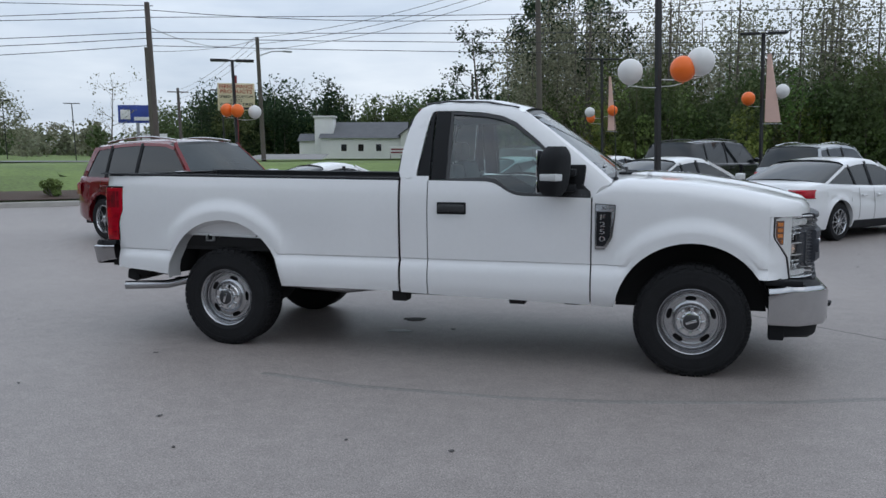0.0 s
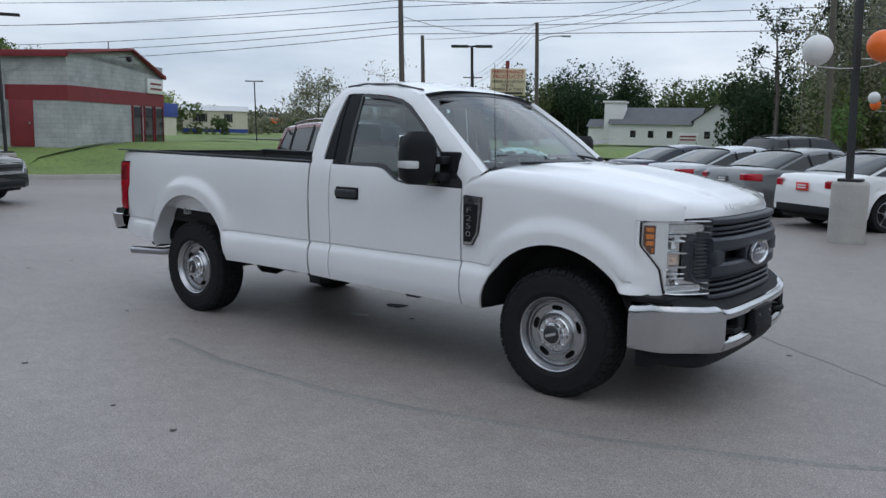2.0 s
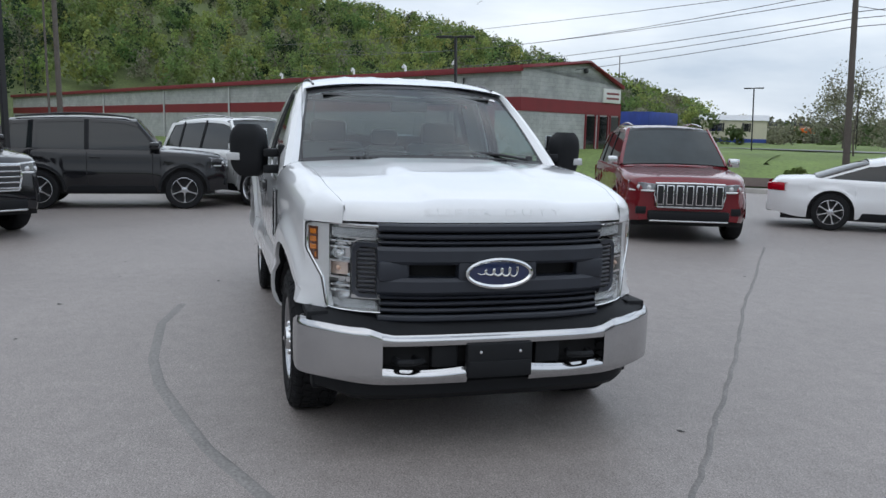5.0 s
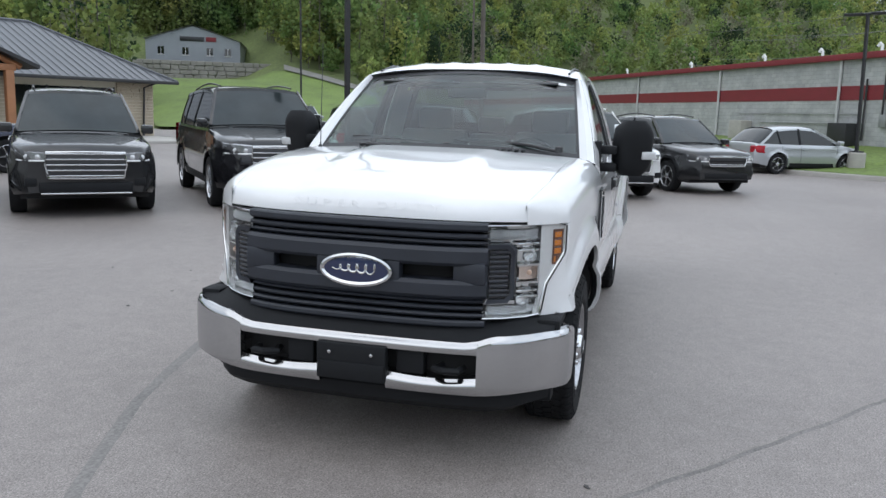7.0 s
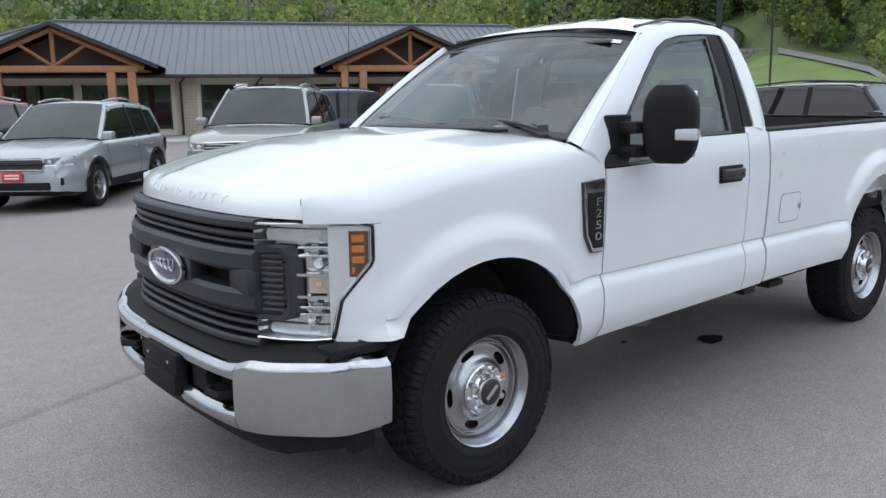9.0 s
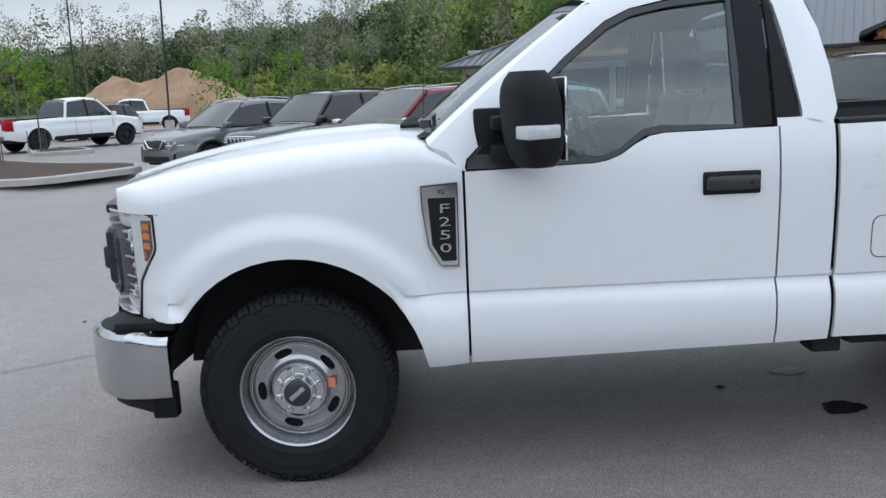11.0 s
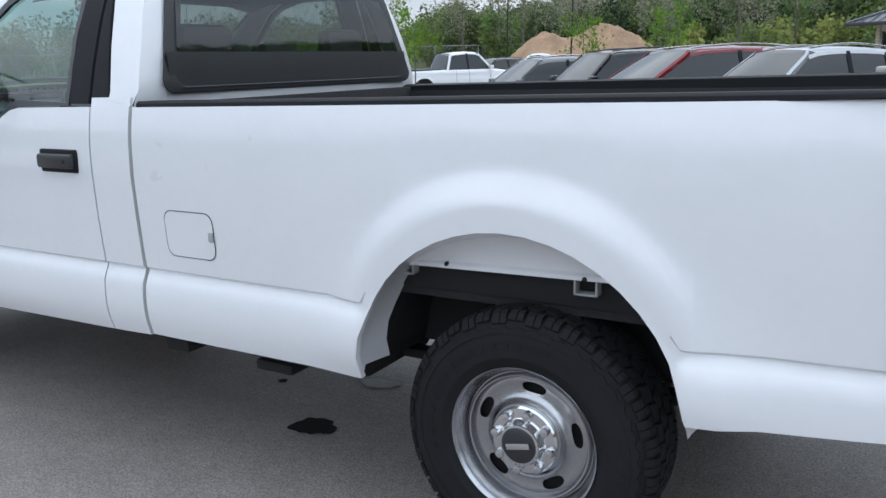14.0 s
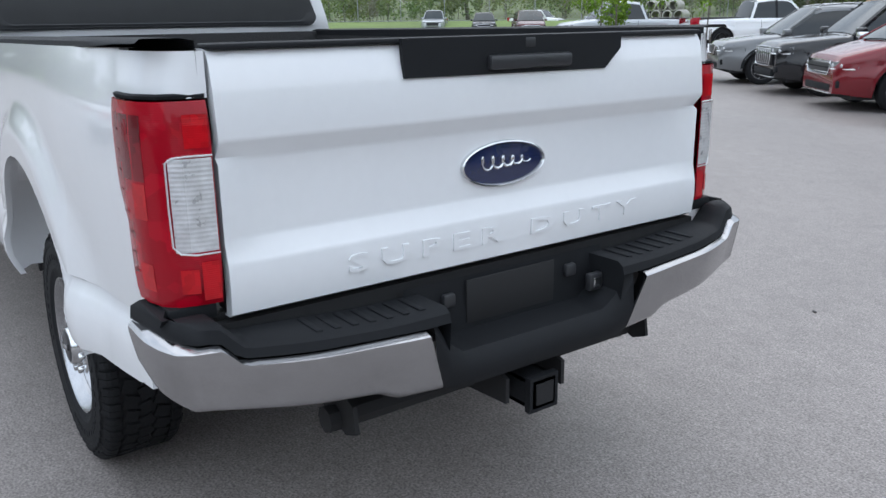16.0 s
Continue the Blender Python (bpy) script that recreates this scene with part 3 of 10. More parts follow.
    plate(edge_bm, [(lerp(x, 3.0, -0.06), lerp(z, 1.03, -0.03)) for x, z in ol], -s * 0.020, m_)
    bad = part("fender_badge", bm, CHROME, fender, "chrome-edged vent badge with raised model number")
    bm = bmesh.new()
    plate(bm, [(2.942, 1.138), (3.046, 1.138), (3.036, 0.962), (3.000, 0.897), (2.946, 0.897)], -s * 0.030, m_)
    part("badge_field", bm, BLACK, bad, "black mesh field")
    part("badge_gasket", edge_bm, SATIN, bad)
    bm = text_bm("F\n2\n5\n0", 0.066, 0.004)
    bmesh.ops.transform(bm, matrix=Matrix.Translation((2.985, s * 0.976, 1.022)) @ Matrix.Rotation(0 if s < 0 else math.pi, 4, "Z") @ Matrix.Rotation(math.pi / 2, 4, "X") @ Matrix.Diagonal((1.5, 0.76, 1, 1)), verts=bm.verts)
    part("model_number", bm, SOFTCHROME, bad)
    bm = text_bm("XL", 0.026, 0.002)
    bmesh.ops.transform(bm, matrix=Matrix.Translation((2.995, s * 0.972, 1.160)) @ Matrix.Rotation(0 if s < 0 else math.pi, 4, "Z") @ Matrix.Rotation(math.pi / 2, 4, "X"), verts=bm.verts)
    part("trim_letters", bm, BLACK, bad)
    # towing mirror
    mb = bmesh.new()
    rows = []
    for t in steps(0, 1, 12):
        z = lerp(1.250, 1.585, t)
        w = 0.118 * (1 - abs(2 * t - 1) ** 4 * 0.45)
        d = 0.085 * (1 - abs(2 * t - 1) ** 4 * 0.40)
        cy, cx_ = 1.105, 2.665 + 0.03 * (t - 0.5)
        rows.append([(cx_ + d * (math.copysign(abs(math.cos(a)) ** 0.6, math.cos(a))), s * (cy + w * math.copysign(abs(math.sin(a)) ** 0.6, math.sin(a))), z) for a in (2 * math.pi * k / 20 for k in range(20))])
    turned = Matrix.Translation((2.665, s * 1.105, 0)) @ Matrix.Rotation(radians(24 * s), 4, "Z") @ Matrix.Translation((-2.665, -s * 1.105, 0))
    vs = grid(mb, rows, close=True)
    mb.faces.new(vs[0][::-1])
    mb.faces.new(vs[-1])
    bmesh.ops.transform(mb, matrix=turned, verts=mb.verts)
    mir = part("side_mirror", mb, BLACK, truck, "black telescoping towing mirror")
    bm = bmesh.new()
    for z in (1.30, 1.405):
        box(bm, 2.665, 2.80, s * 0.90, s * 1.02, z - 0.026, z + 0.026, 0.012)
    box(bm, 2.70, 2.86, s * 0.885, s * 0.925, 1.25, 1.46, 0.012)
    part("mirror_arm", bm, BLACK, mir)
    bm = bmesh.new()
    box(bm, 2.575, 2.586, s * 1.012, s * 1.198, 1.375, 1.560, 0.004, turned)
    part("mirror_pane", bm, MIRROR, mir)
    bm = bmesh.new()
    box(bm, 2.575, 2.586, s * 1.012, s * 1.198, 1.272, 1.360, 0.004, turned)
    part("spot_mirror", bm, MIRROR, mir)
    bm = bmesh.new()
    box(bm, 2.62, 2.752, s * 1.135, s * 1.228, 1.352, 1.402, 0.010, turned)
    part("turn_lamp", bm, CLEARLENS, mir)
    # headlamp: clear cover over fluted chrome chambers, a plain chrome flank and an amber marker
    nose = nose_x
    zs = steps(0.697, 1.108, 14)
    bm = bmesh.new()
    grid(bm, [[(nose(y) + 0.010, s * y, z) for y in steps(0.562, lamp_edge(z), 14)] for z in zs])
    lamp = part("headlamp", bm, LENS, truck, "clear headlamp with chrome reflectors and amber side lens")
    lamp.visible_shadow = False
    bm = bmesh.new()
    grid(bm, [[(nose(y) - 0.060, s * y, z) for y in steps(0.562, 0.79, 10)] for z in zs])
    grid(bm, [[(nose(0.562) + 0.006, s * 0.562, z), (nose(0.562) - 0.06, s * 0.562, z)] for z in zs])
    part("reflector", bm, CHROME, lamp)
    for z in (0.699, 1.106):
        bm = bmesh.new()
        grid(bm, [[(nose(y) + 0.006, s * y, z), (nose(y) - 0.06, s * y, z)] for y in steps(0.562, 0.79, 10)])
        part("chamber_wall", bm, BRIGHTALLOY, lamp)
    bm = bmesh.new()
    for z0, z1, y0 in ((1.046, 1.090, 0.572), (0.706, 0.742, 0.572)):
        rows = []
        for k in range(45):
            y = lerp(y0, 0.775, k / 44)
            d = -0.050 + 0.014 * (k % 2)
            rows.append([(nose(y) + d, s * y, z0), (nose(y) + d + 0.006, s * y, (z0 + z1) / 2), (nose(y) + d, s * y, z1)])
        grid(bm, rows)
    part("reflector_flutes", bm, BRIGHTALLOY, lamp)["kind"] = "stuff"
    for z in (1.028, 0.998, 0.812, 0.786):
        bm = bmesh.new()
        grid(bm, [[(nose(y) - 0.055, s * y, z - 0.004), (nose(y) - 0.010, s * y, z - 0.005), (nose(y) - 0.008, s * y, z), (nose(y) - 0.010, s * y, z + 0.004), (nose(y) - 0.055, s * y, z + 0.010)] for y in steps(0.70, 0.785, 4)])
        part("lamp_shelf", bm, CHROME, lamp)
    # upper and lower bulb bowls
    for z, y in ((1.012, 0.735), (0.970, 0.745), (0.800, 0.738), (0.765, 0.72)):
        bm = bmesh.new()
        spin(bm, [(0.004, nose(y) - 0.050), (0.016, nose(y) - 0.046), (0.026, nose(y) - 0.034), (0.030, nose(y) - 0.024)], 14, "x", (0, s * y, z))
        part("bulb_bowl", bm, REFLECT, lamp)
    # framed parking lamp chamber
    bm = bmesh.new()
    y0, y1, z0, z1 = 0.698, 0.788, 0.846, 0.936
    for ya, yb, za, zb in ((y0, y1, z1 - 0.010, z1), (y0, y1, z0, z0 + 0.010), (y1 - 0.010, y1, z0, z1)):
        grid(bm, [[(nose(y) - 0.05, s * y, za), (nose(y) - 0.002, s * y, za), (nose(y) - 0.002, s * y, zb), (nose(y) - 0.05, s * y, zb)] for y in steps(ya, yb, 4)])
    part("chamber_frame", bm, CHROME, lamp)
    bm = bmesh.new()
    grid(bm, [[(nose(y) - 0.040 + 0.012 * math.sin(math.pi * (y - 0.70) / 0.08), s * y, z) for y in steps(0.700, 0.780, 6)] for z in steps(0.862, 0.922, 5)])
    part("park_lamp", bm, BLUSH, lamp, "pale amber parking lamp")
    bm = bmesh.new()
    spin(bm, [(0.001, nose(0.745) - 0.010), (0.010, nose(0.745) - 0.016), (0.013, nose(0.745) - 0.030)], 10, "x", (0, s * 0.742, 0.893))
    part("park_bulb", bm, PEACH, lamp)
    bm = bmesh.new()
    grid(bm, [[(nose(0.784) - 0.055, s * 0.784, z)] + [(nose(y) + 0.001, s * y, z) for y in steps(0.786, max(lamp_edge(z) - 0.002, 0.792), 6)] for z in zs])
    part("chrome_flank", bm, SATINCHROME, lamp)
    back = bmesh.new()
    grid(back, [[(nose(y) + 0.004, s * y, z) for y in steps(0.834, lamp_edge(z) - 0.006, 4)] for z in steps(0.925, 1.088, 6)])
    part("marker_backing", back, BROWN, lamp)
    for z in (0.948, 0.986, 1.024, 1.062):
        bm = bmesh.new()
        ye = lamp_edge(z - 0.012) - 0.012
        rows = []
        for y in steps(0.842, ye, 3):
            x = nose(y)
            rows.append([(x + 0.002, s * y, z - 0.0135), (x + 0.009, s * y, z - 0.011), (x + 0.009, s * y, z + 0.011), (x + 0.002, s * y, z + 0.0135)])
        grid(bm, rows)
        part("side_marker", bm, AMBER, lamp, "amber side marker lens")
    bm = bmesh.new()
    rim = [(0.562, 1.110), (0.65, 1.111), (0.74, 1.112), (0.80, 1.112), (0.85, 1.111)] + [(lamp_edge(z), z) for z in (1.10, 1.05, 0.985, 0.965, 0.93, 0.89, 0.86, 0.84, 0.78, 0.72, 0.70)] + [(0.74, 0.694), (0.65, 0.693), (0.562, 0.693)]
    tube(bm, [(nose(y) + 0.008, s * y, z) for y, z in rim], 0.0055, 6)
    part("lamp_bezel", bm, CHROME, lamp)
    bm = bmesh.new()
    tube(bm, [(nose(y) + 0.001, s * (y + (0.007 if 0.70 < z < 1.105 else 0)), z + (0.006 if z > 1.105 else 0)) for y, z in rim[:-3]], 0.0045, 5)
    part("lamp_gasket", bm, DARK, lamp)
    # side intake of the grille over the lamp
    bm = bmesh.new()
    ol = [(0.575, 0.765), (0.665, 0.765), (0.690, 0.795), (0.690, 1.00), (0.665, 1.030), (0.575, 1.030)]
    rows = []
    for y, z in ol:
        rows.append([(nose(y) + 0.020, s * y, z), (nose(y) + 0.020, s * lerp(y, 0.61, 0.22), lerp(z, 0.895, 0.14)), (nose(y) - 0.02, s * lerp(y, 0.61, 0.24), lerp(z, 0.895, 0.16))])
    rows_b = [[(nose(y) - 0.04, s * y, z)] + r for (y, z), r in zip(ol, rows)]
    grid(bm, rows_b)
    grid(bm, [[(nose(y) - 0.022, s * y, z) for z in (0.77, 0.90, 1.025)] for y in steps(0.576, 0.688, 4)])
    intake = part("side_intake", bm, GRILLE, truck, "dark grey slatted side intake of the grille")
    bm = bmesh.new()
    for z in steps(0.800, 0.996, 9):
        grid(bm, [[(nose(y) - 0.020, s * y, z - 0.007), (nose(y) + 0.010, s * y, z - 0.006), (nose(y) + 0.012, s * y, z), (nose(y) + 0.006, s * y, z + 0.006), (nose(y) - 0.020, s * y, z + 0.008)] for y in steps(0.588, 0.662, 4)])
    part("intake_slats", bm, GRILLE, intake)["kind"] = "stuff"
    # tail lamp
    plan = [(-0.925, 0.918), (-0.985, 0.922), (-1.04, 0.918), (-1.085, 0.905), (-1.112, 0.880), (-1.124, 0.845), (-1.130, 0.790)]
    def lamp_front(z):
        return curve_at([(0.83, -0.982), (0.985, -0.976), (1.08, -0.930), (1.26, -0.925)], z)
    bm = bmesh.new()
    rows = []
    for z in steps(0.832, 1.262, 16):
        f = lamp_front(z)
        bulge = 0.012 * (1 - abs(2 * (z - 0.832) / 0.43 - 1) ** 6)
        rows.append([(f + 0.002, s * 0.890, z)] + [(min(x, f), s * (y + bulge * (0.6 if x > -1.1 else 0)), z) for x, y in plan[:-2]] + [(plan[-2][0] - bulge, s * plan[-2][1], z), (plan[-1][0] - bulge, s * plan[-1][1], z)])
    grid(bm, rows)
    fill = bmesh.new()
    grid(fill, [[(x, s * side_y(x, z), z) for x in steps(-0.925, min(lamp_front(z) + 0.004, -0.9255), 4)] + [(lamp_front(z) + 0.004, s * (side_y(-0.95, z) - 0.03), z)] for z in steps(0.826, 1.10, 12)])
    part("lamp_return", fill, WHITE, bed)
    tail = part("tail_lamp", bm, RED, truck, "tall red tail lamp with a clear reversing lens")
    bm = bmesh.new()
    rows = []
    def lens_x(y):
        return curve_at([(0.79, -1.143), (0.845, -1.138), (0.880, -1.114), (0.905, -1.087)], y)
    for k in range(41):
        z = lerp(0.952, 1.148, k / 40)
        d = 0.0016 if k % 2 else 0.0008
        rows.append([(lens_x(y) - d, s * y, z) for y in (0.793, 0.83, 0.85, 0.866, 0.876)])
    grid(bm, rows)
    clear = part("reversing_lens", bm, RIBLENS, tail, "ribbed clear reversing lens", angle=12)
    bm = bmesh.new()
    tube(bm, [(lens_x(y) - 0.002, s * y, z) for y, z in ((0.791, 1.152), (0.84, 1.153), (0.868, 1.150), (0.880, 1.140), (0.881, 1.05), (0.880, 0.964), (0.868, 0.950), (0.84, 0.947), (0.791, 0.947))], 0.0022, 5)
    part("lens_rim", bm, SATINCHROME, clear)
    for y0, y1, z0, z1 in ((0.795, 0.845, 1.168, 1.236), (0.795, 0.832, 0.846, 0.930), (0.838, 0.872, 0.862, 0.915)):
        bm = bmesh.new()
        grid(bm, [[(curve_at([(0.79, -1.1425), (0.845, -1.1365), (0.875, -1.118)], y) - 0.0015, s * y, z) for y in steps(y0, y1, 3)] for z in steps(z0, z1, 4)])
        part("bright_lens", bm, BRIGHTRED, tail)
    bm = bmesh.new()
    def lamp_y(x, z):
        return curve_at([(-1.112, 0.880), (-1.085, 0.905), (-1.04, 0.918), (-0.985, 0.922), (-0.925, 0.918)], x) + 0.0072 * (1 - abs(2 * (z - 0.832) / 0.43 - 1) ** 6)
    grid(bm, [[(x, s * (lamp_y(x, z) + 0.0012), z) for x in (-0.955 - 0.05 * smooth(1.08, 0.99, z), -1.0, -1.03, -1.06, -1.082)] for z in steps(1.10, 1.235, 6)])
    inner_red = part("inner_lens", bm, DEEPRED, tail, "darker red inner lens")
    bm = bmesh.new()
    for z in steps(0.90, 1.20, 7):
        x0 = -0.945 - 0.045 * smooth(1.08, 0.99, z)
        grid(bm, [[(x, s * (lamp_y(x, z) + 0.0016), z - 0.0025), (x, s * (lamp_y(x, z) + 0.0016), z + 0.0025)] for x in steps(x0, x0 - 0.03, 3)])
    part("lens_rib", bm, DEEPRED, tail)["kind"] = "stuff"
    for z0, z1 in ((0.865, 0.925), (1.02, 1.095)):
        bm = bmesh.new()
        grid(bm, [[(x, s * (lamp_y(x, z) + 0.0014), z) for x in (-1.035, -1.055, -1.08)] for z in steps(z0, z1, 3)])
        part("bright_lens", bm, BRIGHTRED, tail)
    bm = bmesh.new()
    out = [(lamp_front(z) + 0.007, z) for z in steps(0.826, 1.268, 14)]
    tube(bm, [(x, s * (side_y(-0.95, z) - 0.006), z) for x, z in out], 0.006, 5)
    tube(bm, [(-0.92, s * 0.908, 1.268), (-1.04, s * 0.912, 1.270), (-1.10, s * 0.878, 1.270), (-1.126, s * 0.79, 1.270)], 0.006, 5)
    part("lamp_gasket", bm, BLACK, tail)
    bm = bmesh.new()
    box(bm, -1.12, -0.975, s * 0.80, s * 0.905, 0.795, 0.832, 0.006)
    part("lamp_foot", bm, BLACK, tail)
    # bed rail cap
    bm = bmesh.new()
    grid(bm, [[(x, s * 0.916, 1.341 + 0.009 * (1.4 - x) + 0.011 * smooth(-0.70, -1.05, x)), (x, s * 0.914, 1.354 + 0.009 * (1.4 - x)), (x, s * 0.905, 1.361 + 0.009 * (1.4 - x)), (x, s * 0.83, 1.361 + 0.009 * (1.4 - x)), (x, s * 0.800, 1.355 + 0.009 * (1.4 - x)), (x, s * 0.800, 1.31)] for x in steps(-1.125, 1.478, 18)])
    part("rail_cap", bm, BLACK, truck, "black plastic bed rail cap")
    bm = bmesh.new()
    grid(bm, [[(x, s * 0.802, 1.345), (x, s * 0.790, 1.25), (x, s * 0.80, 1.0), (x, s * 0.80, 0.82)] for x in steps(-1.11, 1.45, 12)])
    part("bed_wall", bm, LINER, truck)
    bm = bmesh.new()
    box(bm, -0.40, 0.46, s * 0.56, s * 0.80, 0.815, 1.045, 0.05)
    part("wheel_tub", bm, LINER, truck)
    # inner door and rocker
    bm = bmesh.new()
    grid(bm, [[(x, s * 0.90, 0.50), (x, s * 0.80, 0.485), (x, s * 0.60, 0.48)] for x in steps(1.50, 3.07, 4)])
    grid(bm, [[(x, s * 0.86, 1.34 if x < 2.2 else 1.22), (x, s * 0.82, 1.20), (x, s * 0.84, 0.55)] for x in steps(1.50, 2.95, 6)])
    part("inner_door", bm, DASH, truck)
    if left:
        # fuel door
        bm = bmesh.new()
        ol = []
        for cx2, cz2, a0 in ((1.315, 0.955, 0), (1.150, 0.955, 90), (1.150, 0.860, 180), (1.315, 0.860, 270)):
            for k in range(5):
                a = radians(a0 + k * 22.5)
                ol.append((cx2 + 0.036 * math.cos(a), cz2 + 0.036 * math.sin(a)))
        rows = []
        for x, z in ol + ol[:1]:
            y = side_y(x, z)
            x2, z2 = lerp(x, 1.2325, 0.03), lerp(z, 0.9075, 0.04)
            rows.append([(x, y + 0.0012, z), (x2, y + 0.0012, z2)])
        grid(bm, rows)
        fd = part("fuel_door", bm, SATIN, bed, "rounded square fuel filler door in body colour")
        bm = bmesh.new()
        vs = [bm.verts.new((lerp(x, 1.2325, 0.03), side_y(x, z) + 0.0018, lerp(z, 0.9075, 0.04))) for x, z in ol]
        bm.faces.new(vs)
        part("filler_panel", bm, WHITE, fd)
        bm = bmesh.new()
        box(bm, 1.114, 1.136, 0.953, 0.958, 0.893, 0.925, 0.003)
        part("finger_notch", bm, WELL, fd)


for side in (-1, 1):
    build_side(side)

# hood
def hood_z(x):
    return curve_at([(3.06, 1.405), (3.3, 1.400), (3.6, 1.383), (3.9, 1.340), (4.1, 1.300), (4.25, 1.262), (4.33, 1.232), (4.38, 1.200), (4.405, 1.165), (4.412, 1.130), (4.40, 1.12)], x)


bm = bmesh.new()
rows = []
for i, t in enumerate(steps(0, 1, 40)):
    row = []
    for y in steps(-1, 1, 32):
        wy = abs(y)
        if t < 0.86:
            x = lerp(3.10, 4.31, t / 0.86) - (0.10 * wy ** 2 if t < 0.02 else 0.10 * wy ** 2 * (1 - t)) - 0.07 * wy ** 3 * t
            half = curve_at([(3.05, 0.835), (3.15, 0.806), (4.0, 0.771), (4.4, 0.70)], x)
            z = lerp(hood_z(x) - 0.012, curve_at(SEAM_Z, x), wy ** 2.5)
            dome = 1 - smooth(0.44, 0.56, wy + 0.06 * t)
            z += 0.016 * dome * smooth(0.0, 0.15, t)
        else:
            u = (t - 0.86) / 0.14
            a = u * math.pi / 2
            x = lerp(4.31 - 0.014 * wy ** 2 - 0.0602 * wy ** 3, 4.415 - 0.128 * wy ** 3.2, math.sin(a))
            half = lerp(curve_at([(3.05, 0.835), (3.15, 0.806), (4.0, 0.771), (4.4, 0.70)], 4.31 - 0.0742 * wy), 0.735, u)
            zt = lerp(hood_z(4.31) - 0.012, curve_at(SEAM_Z, 4.236), wy ** 2.5) + 0.016 * (1 - smooth(0.44, 0.56, wy + 0.06))
            z = lerp(zt, 1.128, 1 - math.cos(a) * 1.0) if u < 1 else 1.128
        row.append((x, y * half, z))
    row = [(row[0][0], row[0][1] - 0.001, row[0][2] - 0.025)] + row + [(row[-1][0], row[-1][1] + 0.001, row[-1][2] - 0.025)]
    rows.append(row)
rows.append([(x - 0.02, y, z - 0.002) for x, y, z in rows[-1]])
grid(bm, rows)
hood = part("hood", bm, WHITE, truck)
def hood_edge_x(y, z):
    wy = min(abs(y) / 0.74, 1)
    zt = lerp(hood_z(4.31) - 0.012, curve_at(SEAM_Z, 4.236), wy ** 2.5) + 0.016 * (1 - smooth(0.44, 0.56, wy + 0.06))
    c = min(max((z - 1.128) / (zt - 1.128), 0), 1)
    return lerp(4.31 - 0.014 * wy ** 2 - 0.0602 * wy ** 3, 4.415 - 0.128 * wy ** 3.2, math.sqrt(1 - c * c))


bm = text_bm("SUPER DUTY", 0.046, 0.0016, 1.45)
for v in bm.verts:
    u, w, d = v.co
    v.co = (hood_edge_x(u * 2.0, 1.176 + w) + 0.0006 + d, u * 2.0, 1.176 + w)
part("embossed_lettering", bm, EMBOSS, hood)["kind"] = "stuff"
# cowl, wipers, aerial
bm = bmesh.new()
grid(bm, [[(3.17 - 0.10 * (y / 0.8) ** 2, y, 1.378 - 0.02 * (y / 0.8) ** 2), (3.06 - 0.12 * (y / 0.8) ** 2, y, 1.388 - 0.02 * (y / 0.8) ** 2), (3.00 - 0.12 * (y / 0.8) ** 2, y, 1.375)] for y in steps(-0.83, 0.83, 20)])
cowl = part("cowl", bm, BLACK, truck, "black slotted plastic cowl below the windscreen")
bm = bmesh.new()
for k in range(26):
    y = -0.5 + k * 0.04
    box(bm, 3.06, 3.15, y - 0.006, y + 0.006, 1.384, 1.398, 0.002)
part("cowl_ribs", bm, BLACK, cowl)["kind"] = "stuff"
for y0, y1 in ((-0.62, 0.02), (0.05, 0.70)):
    bm = bmesh.new()
    tube(bm, [(3.04, y1, 1.395), (3.02, lerp(y0, y1, 0.7), 1.425), (2.975, lerp(y0, y1, 0.35), 1.44), (2.955, y0, 1.436)], 0.010, 6)
    tube(bm, [(2.985, lerp(y0, y1, 0.85), 1.416), (2.968, lerp(y0, y1, 0.4), 1.428), (2.94, y0 - 0.02, 1.425)], 0.006, 5)
    spin(bm, [(0.001, 1.425), (0.022, 1.42), (0.026, 1.39)], 12, "z", (3.04, y1, 0))
    part("wiper", bm, SATIN, truck)
bm = bmesh.new()
tube(bm, [(3.06, -0.80, 1.355), (3.058, -0.80, 1.40), (3.03, -0.80, 2.02)], [0.008, 0.003, 0.0016], 6)
spin(bm, [(0.016, 1.35), (0.014, 1.372), (0.005, 1.38)], 10, "z", (3.06, -0.80, 0))
part("aerial", bm, SATIN, truck)

# roof, windscreen, back wall
bm = bmesh.new()
rows = []
for x in (1.535, 1.56, 1.60, 1.65, 1.72, 1.8, 1.9, 2.0, 2.1, 2.2, 2.28, 2.34, 2.385):
    ze = curve_at([(1.535, 1.76), (1.56, 1.82), (1.605, 1.878), (1.70, 1.905), (1.90, 1.912), (2.12, 1.900), (2.30, 1.868), (2.42, 1.825)], x)
    ye = upper_y(ze) - 0.008
    zc = curve_at([(1.50, 1.83), (1.535, 1.875), (1.56, 1.90), (1.60, 1.930), (1.65, 1.948), (1.72, 1.958), (1.9, 1.963), (2.1, 1.953), (2.28, 1.925), (2.385, 1.892)], x)
    row = []
    for t in steps(-1, 1, 28):
        w = abs(t)
        z = ze + (zc - ze) * (1 - w ** 3.2)
        z += 0.006 * (math.cos(t * 22) > 0.4) * (w < 0.75) * smooth(1.62, 1.75, x) * (1 - smooth(2.15, 2.3, x))
        row.append((x - 0.0 + 0.02 * (1 - w * w) * (x > 2.3), t * ye, z))
    rows.append(row)
grid(bm, rows)
part("roof", bm, WHITE, truck)
